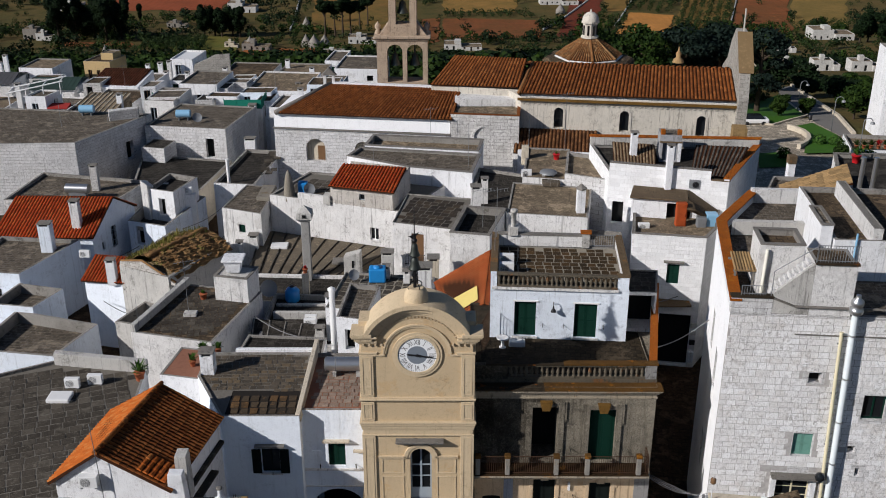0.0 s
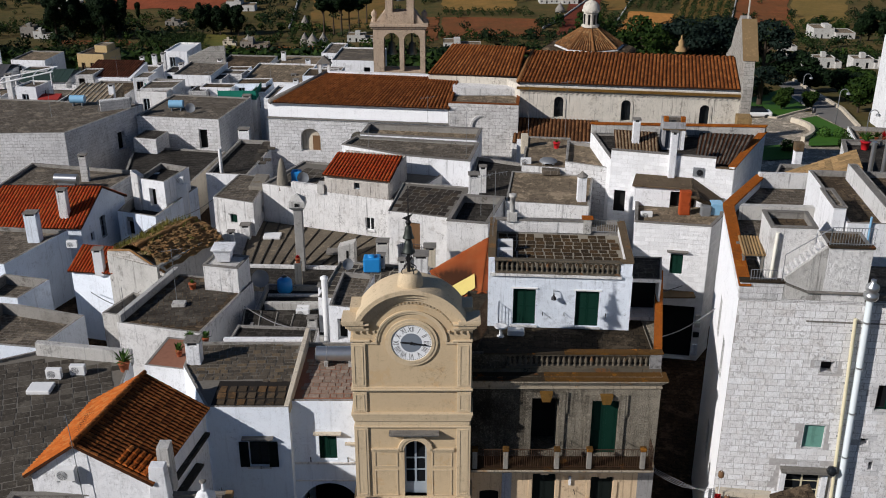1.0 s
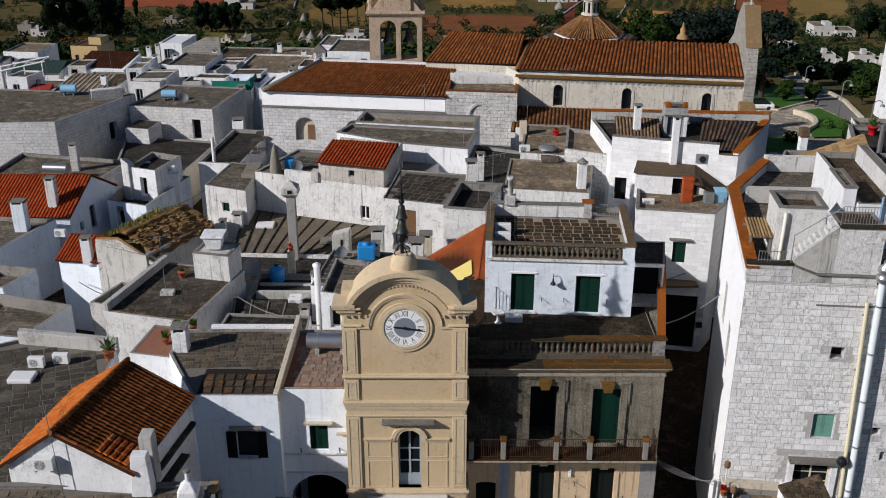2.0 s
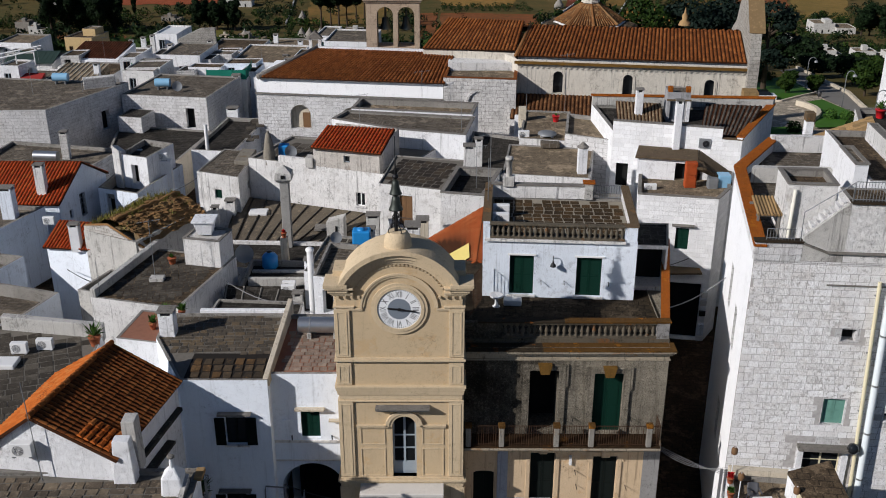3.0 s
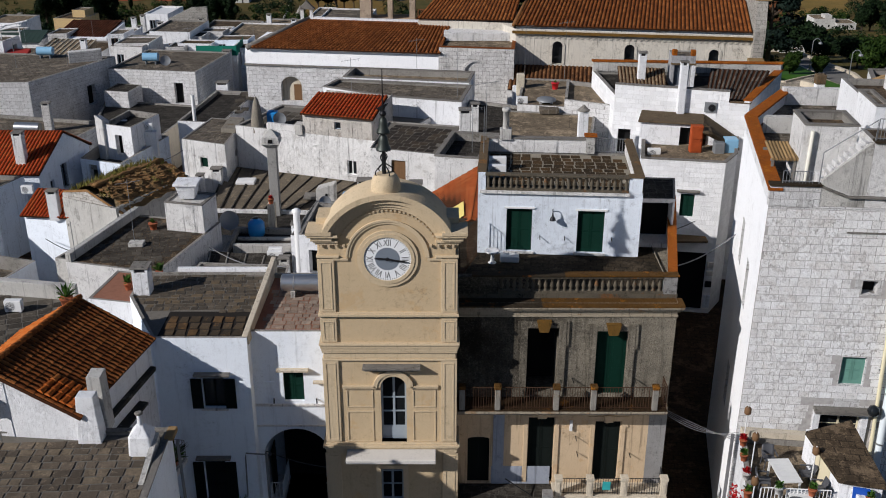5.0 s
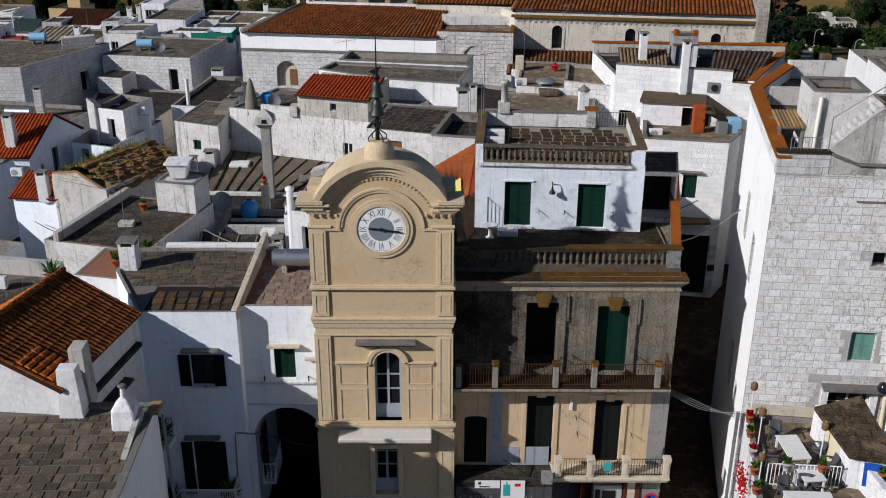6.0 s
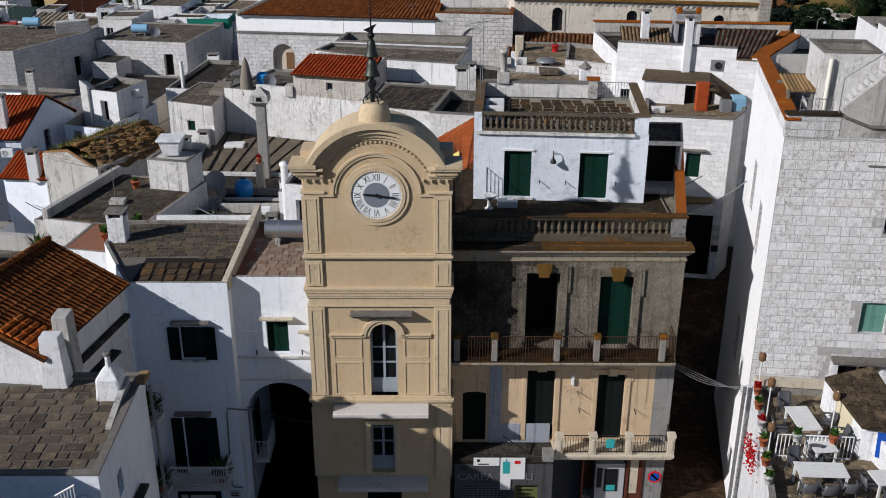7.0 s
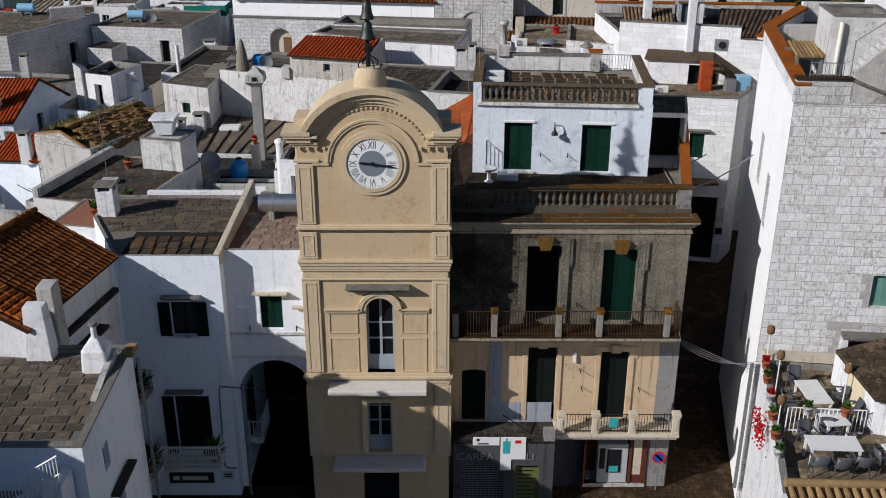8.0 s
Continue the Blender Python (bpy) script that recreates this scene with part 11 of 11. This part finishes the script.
# ---- trees ----
def crown(g, c, rx, rz, n, size, rnd, flat=0.0):
    """Leaf clumps spread through a loose, uneven crown."""
    for _ in range(n):
        d = Vector((rnd.gauss(0, 1), rnd.gauss(0, 1), rnd.gauss(0, 1))).normalized()
        q = rnd.uniform(0.45, 1.0) ** 0.6
        p = Vector(c) + Vector((d.x * rx * q, d.y * rx * q, d.z * rz * q))
        a = Vector((rnd.uniform(-1, 1), rnd.uniform(-1, 1), rnd.uniform(-0.7, 0.7) * (1 - flat))).normalized() * size * rnd.uniform(0.6, 1.3)
        b = a.cross(d).normalized() * size * rnd.uniform(0.5, 1.0)
        g.add([p - a, p - b * 0.8, p + a, p + b], [(0, 1, 2, 3)])


def tree(x, y, h, r, leaf, shape="round", seed=0, label="dark green tree", z=None):
    rnd = random.Random(seed)
    z = land(x, y) if z is None else z
    t = thing("tree", (x, y, z), label, "tree")
    trunk, top = Geo(), h * (0.75 if shape != "umbrella" else 0.85)
    trunk.rod((x, y, z - 0.3), (x + rnd.uniform(-0.3, 0.3), y, z + top), 0.035 * h, 0.012 * h, 8)
    tips = []
    for k in range(9):
        w = rnd.uniform(0, 6.28)
        q = rnd.uniform(0.3, 0.85) if shape != "umbrella" else rnd.uniform(0.7, 0.95)
        out = r * (1.05 - q * 0.7) if shape == "cedar" else r * rnd.uniform(0.45, 0.75)
        tip = Vector((x + math.cos(w) * out, y + math.sin(w) * out, z + h * (q + (0.12 if shape != "cedar" else 0.02))))
        trunk.rod((x, y, z + h * q * 0.85), tip, 0.014 * h, 0.004 * h, 5)
        tips.append(tip)
    part("trunk", trunk, BARK, t)
    g = Geo()
    n = 380 if y > 300 else 320
    size = 0.3 if y < 220 else 0.6
    for tip in tips:
        crown(g, tip, r * 0.42, h * (0.16 if shape == "round" else 0.07), n, size, rnd, 0.5 if shape == "cedar" else 0.0)
    crown(g, (x, y, z + h * (0.55 if shape == "round" else 0.85)), r * 0.7, h * (0.4 if shape == "round" else 0.12), n * 2, size, rnd)
    part("crown", g, leaf, t)
    return t


tree(48.6, 152, 13.5, 4.2, CEDAR, "cedar", 1, "large blue-green cedar beside the church")
tree(45, 164, 14, 4.2, CEDAR, "cedar", 2, "large blue-green cedar beside the church")
tree(36, 150, 14, 5.5, CEDAR, "cedar", 4, "blue-green cedar behind the church")
tree(42, 152, 13, 5.0, CEDAR, "cedar", 5, "blue-green cedar behind the church")
tree(30, 150, 13, 5.0, BROAD, "round", 6, "green tree behind the church")
tree(25, 158, 13, 5.5, BROAD, "round", 7, "yellow-green tree behind the church")
tree(65, 176, 5.0, 4.0, PINE, "round", 8, "dark tree beside the park road")
tree(66, 162, 4.6, 3.5, PINE, "round", 9, "dark tree beside the park road")
tree(73, 176, 3.4, 3.2, BROAD, "round", 10, "dark tree beside the park road")
tree(63, 186, 6.0, 4.5, PINE, "round", 11, "dark tree beside the park road")
tree(60.5, 144, 5.5, 2.6, BROAD, "round", 12, "green tree at the park edge")
for k in range(11):
    tree(-207 + 8.5 * (k % 4) + 4 * (k // 4), 545 + 11 * (k // 4) + 3 * (k % 3), 23 - (k % 3) * 3, 6.0, PINE, "round", 100 + k, "tall dark pine in the valley")
for x, y, h in ((-66, 568, 19), (-61, 573, 17), (-56, 566, 20), (-52, 572, 18), (-46, 622, 16), (-49, 600, 15)):
    tree(x, y, h, 5.0, PINE, "umbrella", int(y) + int(h), "tall umbrella pine in the valley")
for k in range(5):
    tree(-134 + 5 * k, 568 + 5 * (k % 2), 16 - k % 3, 4.5, PINE, "round", 130 + k, "dark pine in the valley")
tree(-187, 629, 12, 1.4, PINE, "round", 141, "slim dark cypress in the valley")
for k in range(5):
    tree(223 + 6 * k, 540 + 4 * (k % 2), 15, 5.0, PINE, "round", 150 + k, "dark pine in the valley")


def scatter(name, leaf, label, seed, count, x0, x1, y0, y1, h0, h1, want, rows=0.0):
    """Countless small trees of one kind."""
    rnd, g, made = random.Random(seed), Geo(), 0
    for _ in range(count * 6):
        if made >= count:
            break
        x, y = rnd.uniform(x0, x1) , rnd.uniform(y0, y1)
        x *= y / y1
        if rows:
            x, y = round(x / rows) * rows + rnd.uniform(-0.6, 0.6), round(y / rows) * rows + rnd.uniform(-0.6, 0.6)
        if not want(noise.noise((x * 0.011, y * 0.014, seed * 3.1))):
            continue
        if any(inside((x, y), f) and rnd.random() > keep for f, keep in FIELDS):
            continue
        if (x > 55 and y < 335 and 0.3 < x / y < 0.46) or any(abs(x - a) < w * 0.75 + 3 and -40 < y - b < w * 0.7 for a, b, w in CLEAR):
            continue
        h = rnd.uniform(h0, h1)
        z = land(x, y)
        g.rod((x, y, z - 0.2), (x, y, z + h * 0.4), 0.12, 0.07, 4, False)
        crown(g, (x, y, z + h * 0.5), h * 0.5, h * 0.42, 60, h * 0.11, rnd)
        made += 1
    solo(name, g, leaf, (0, 0, 0), label, "trees", kind="stuff")


scatter("olive_trees", OLIVE, "grey-green olive trees scattered over the valley", 1, 2000, -480, 480, 185, 780, 3.0, 5.5, lambda v: v > -0.12)
scatter("hedge_trees", BROAD, "mixed green trees and hedges over the valley", 2, 1900, -480, 480, 170, 640, 3.5, 7.5, lambda v: v > 0.08)
scatter("west_hedges", BROAD, "hedges and green trees on the valley slope", 7, 1100, -480, -70, 190, 600, 3.0, 7.0, lambda v: v > -0.3)
scatter("dark_trees", PINE, "dark evergreen trees over the valley", 3, 1200, -460, 460, 190, 720, 4.0, 8.5, lambda v: v > 0.05)
scatter("slope_shrubs", BROAD, "shrubs on the slope below the town", 5, 1300, -130, 110, 165, 240, 1.2, 2.8, lambda v: v > -0.2)


def orchard(corners, across, along, h, seed, label):
    """Olives in rows."""
    rnd, g = random.Random(seed), Geo()
    a, b, c, d = (Vector(p) for p in corners)
    for i in range(across):
        for j in range(along):
            if rnd.random() < 0.12:
                continue
            u, v = (i + 0.5) / across, (j + 0.5) / along
            p = a.lerp(b, u).lerp(d.lerp(c, u), v) + Vector((rnd.uniform(-0.7, 0.7), rnd.uniform(-0.9, 0.9)))
            k, z = h * rnd.uniform(0.75, 1.2), land(p.x, p.y)
            g.rod((p.x, p.y, z - 0.2), (p.x, p.y, z + k * 0.4), 0.14, 0.08, 4, False)
            crown(g, (p.x, p.y, z + k * 0.55), k * 0.55, k * 0.42, 60, k * 0.11, rnd)
    solo("orchard", g, OLIVE, (a.x, a.y, land(a.x, a.y)), label, "trees", kind="stuff")


orchard([(134, 593), (166, 593), (212, 745), (176, 745)], 6, 22, 4.2, 41, "olive orchard in rows on brown soil")
orchard([(120, 680), (150, 664), (170, 745), (140, 745)], 5, 9, 4.4, 42, "olive trees above the stubble field")
orchard([(-152, 505), (-120, 505), (-130, 560), (-165, 560)], 9, 14, 3.6, 43, "grey-green olive grove beside the meadow")
orchard([(0, 655), (60, 650), (56, 676), (0, 674)], 12, 4, 3.6, 44, "trees along a field edge")
orchard([(204, 596), (236, 596), (262, 640), (226, 640)], 6, 6, 3.4, 45, "young olive trees on dry pasture")

# ---- the park beside the church ----
def cut(pts, y, above):
    """The part of a plan outline on one side of a line y."""
    out = []
    for p, q in zip(pts, pts[1:] + pts[:1]):
        if (p[1] >= y) == above:
            out.append(p)
        if (p[1] >= y) != (q[1] >= y):
            k = (y - p[1]) / (q[1] - p[1])
            out.append((p[0] + (q[0] - p[0]) * k, y))
    return out


def strip(name, pts, material, label, category, lift=0.05, kind="structure"):
    """A sheet laid on the land, folded where the slope changes."""
    g = Geo()
    for y0, y1 in ((0, 106), (106, 120), (120, 145), (145, 200), (200, 260)):
        piece = cut(pts, y0, True)
        piece = cut(piece, y1, False) if piece else []
        if len(piece) > 2:
            g.add([(x, y, land(x, y) + lift) for x, y in piece], [tuple(range(len(piece)))])
    return solo(name, g, material, (pts[0][0], pts[0][1], land(*pts[0])), label, category, kind=kind)


PLAZA = paving("church square stone", (0.3612, 0.3096, 0.2408), (0.2924, 0.2494, 0.1892), (0.172, 0.1462, 0.1118), 0.8, 0.6, 0.15)
ASPHALT = plainmat("asphalt", (0.172, 0.1634, 0.1505), 0.9, 0, 0.3, 0.5)
LAWN = leafy("park lawn", (0.0344, 0.0946, 0.0103), (0.0602, 0.1462, 0.0172))
strip("pavement", [(33, 108.2), (58, 108.2), (55.9, 132), (54, 144), (47, 143), (33, 143)], PLAZA, "pale stone paving of the church square", "pavement", 0.06)
strip("road", [(53.9, 132), (55.9, 132), (68.9, 196), (63.7, 190), (54.9, 152), (53.7, 141)], ASPHALT, "grey park road going downhill", "road", 0.12)
strip("lawn", [(43.8, 140.5), (47, 139.2), (54.1, 146.2), (60, 177), (49.3, 160)], LAWN, "green park lawn beside the road", "lawn", 0.2)
strip("lawn", [(45.2, 120.5), (50.2, 121), (53.4, 131.5), (52.9, 139.6), (49.4, 137.2), (49.6, 133.2), (48.9, 128.6), (46.6, 124.2)], LAWN, "green lawn inside a low curved wall", "lawn", 0.3)
strip("lawn", [(38, 115), (42.4, 115.6), (43.6, 121.8), (39.6, 121)], LAWN, "small green lawn behind the church roofs", "lawn", 0.2)


def low_wall(name, pts, wide, high, label, material):
    w = thing(name, (pts[0][0], pts[0][1], land(*pts[0])), label, "wall")
    for a, b in zip(pts, pts[1:]):
        s = (Vector(b) - Vector(a)).normalized()
        o = Vector((-s.y, s.x)) * wide * 0.5
        foot = [Vector(a) + o, Vector(a) - o, Vector(b) - o, Vector(b) + o]
        part("segment", Geo().add([(p.x, p.y, land(p.x, p.y) + z) for z in (-0.2, high) for p in foot], [(4, 5, 6, 7), (0, 1, 5, 4), (1, 2, 6, 5), (2, 3, 7, 6), (3, 0, 4, 7)]), material, w)


low_wall("low_park_wall", [(48.4, 136.4), (49.0, 134.8), (49.3, 132.8), (49.1, 130.6), (48.5, 128.4), (47.3, 126.0), (45.6, 123.8)], 0.5, 0.75, "curved low pale stone park wall", CREAM)
low_wall("road_parapet", [(55.9 + 0.65 * k, 132 + 3.2 * k) for k in range(21)], 0.45, 0.55, "pale stone parapet of the park road", CREAM)
low_wall("lawn_kerb", [(44, 140.2), (47, 138.9), (50.5, 142.4), (54.4, 146.2), (55.2, 151.5), (60.2, 177)], 0.3, 0.3, "pale stone kerb of the lawn", CREAM)
for x, y in ((54.9, 152), (53.9, 135), (51.8, 120)):
    z = land(x, y)
    l = thing("street_lamp", (x, y, z), "grey curved street lamp in the park", "street lamp", "park lamps")
    pts = [(x, y, z), (x, y, z + 4.4)] + [(x + 0.55 - 0.55 * math.cos(q * 0.4), y, z + 4.4 + 0.55 * math.sin(q * 0.4)) for q in range(1, 8)]
    part("post", Geo().tube(pts, 0.055, 6), GREYIRON, l)
    part("lamp_head", Geo().lathe((x + 1.08, y, z + 4.2), [(0.3, 0), (0.26, 0.18), (0.09, 0.3)], 10), GREYIRON, l)
bin_ = thing("litter_bin", (53.2, 141.6, land(53.2, 141.6)), "dark litter bin on a post in the park", "bin")
part("bucket", Geo().lathe((53.2, 141.6, land(53.2, 141.6) + 0.35), [(0.24, 0), (0.3, 0.7), (0.27, 0.72)], 12), BLACKPAINT, bin_)
part("post", Geo().rod((53.2, 141.85, land(53.2, 141.85)), (53.2, 141.85, land(53.2, 141.85) + 1.1), 0.04, n=6), BLACKPAINT, bin_)
tree(54.6, 147.5, 2.4, 1.0, BROAD, "round", 160, "small yellow-green tree at the lawn's corner")
tree(50, 146, 3.2, 1.4, BROAD, "round", 161, "small green tree on the lawn")
rnd = random.Random(15)
for k in range(9):
    x, y = ((42.1, 119.0) if k == 0 else (48.6 + 4.2 * rnd.random(), 118.5 + 9 * rnd.random()))
    z = land(x, y)
    s = thing("shrub", (x, y, z), "bushy green garden shrub", "shrub", "garden shrubs")
    g = Geo()
    crown(g, (x, y, z + 0.75), 0.95, 0.8, 300, 0.16, rnd)
    part("foliage", g, POTLEAF if k % 2 else BROAD, s)
car = thing("car", (44.5, 140, land(44.5, 140)), "white parked car in the park", "car")
cz = land(44.5, 140)
part("body", Geo().box(42.6, 46.6, 139.2, 140.9, cz + 0.3, cz + 0.95), WHITEPAINT, car, bevel=0.18)
part("cabin", Geo().add([(43.2, 139.3, cz + 0.95), (46.0, 139.3, cz + 0.95), (46.0, 140.8, cz + 0.95), (43.2, 140.8, cz + 0.95), (43.8, 139.45, cz + 1.45), (45.5, 139.45, cz + 1.45), (45.5, 140.65, cz + 1.45), (43.8, 140.65, cz + 1.45)], [(4, 5, 6, 7), (0, 1, 5, 4), (1, 2, 6, 5), (2, 3, 7, 6), (3, 0, 4, 7)]), GLASS, car)
for sx in (43.4, 45.8):
    for sy in (139.2, 140.75):
        part("wheel", Geo().rod((sx, sy, cz + 0.32), (sx, sy + 0.18, cz + 0.32), 0.32, n=14), BLACKPAINT, car)
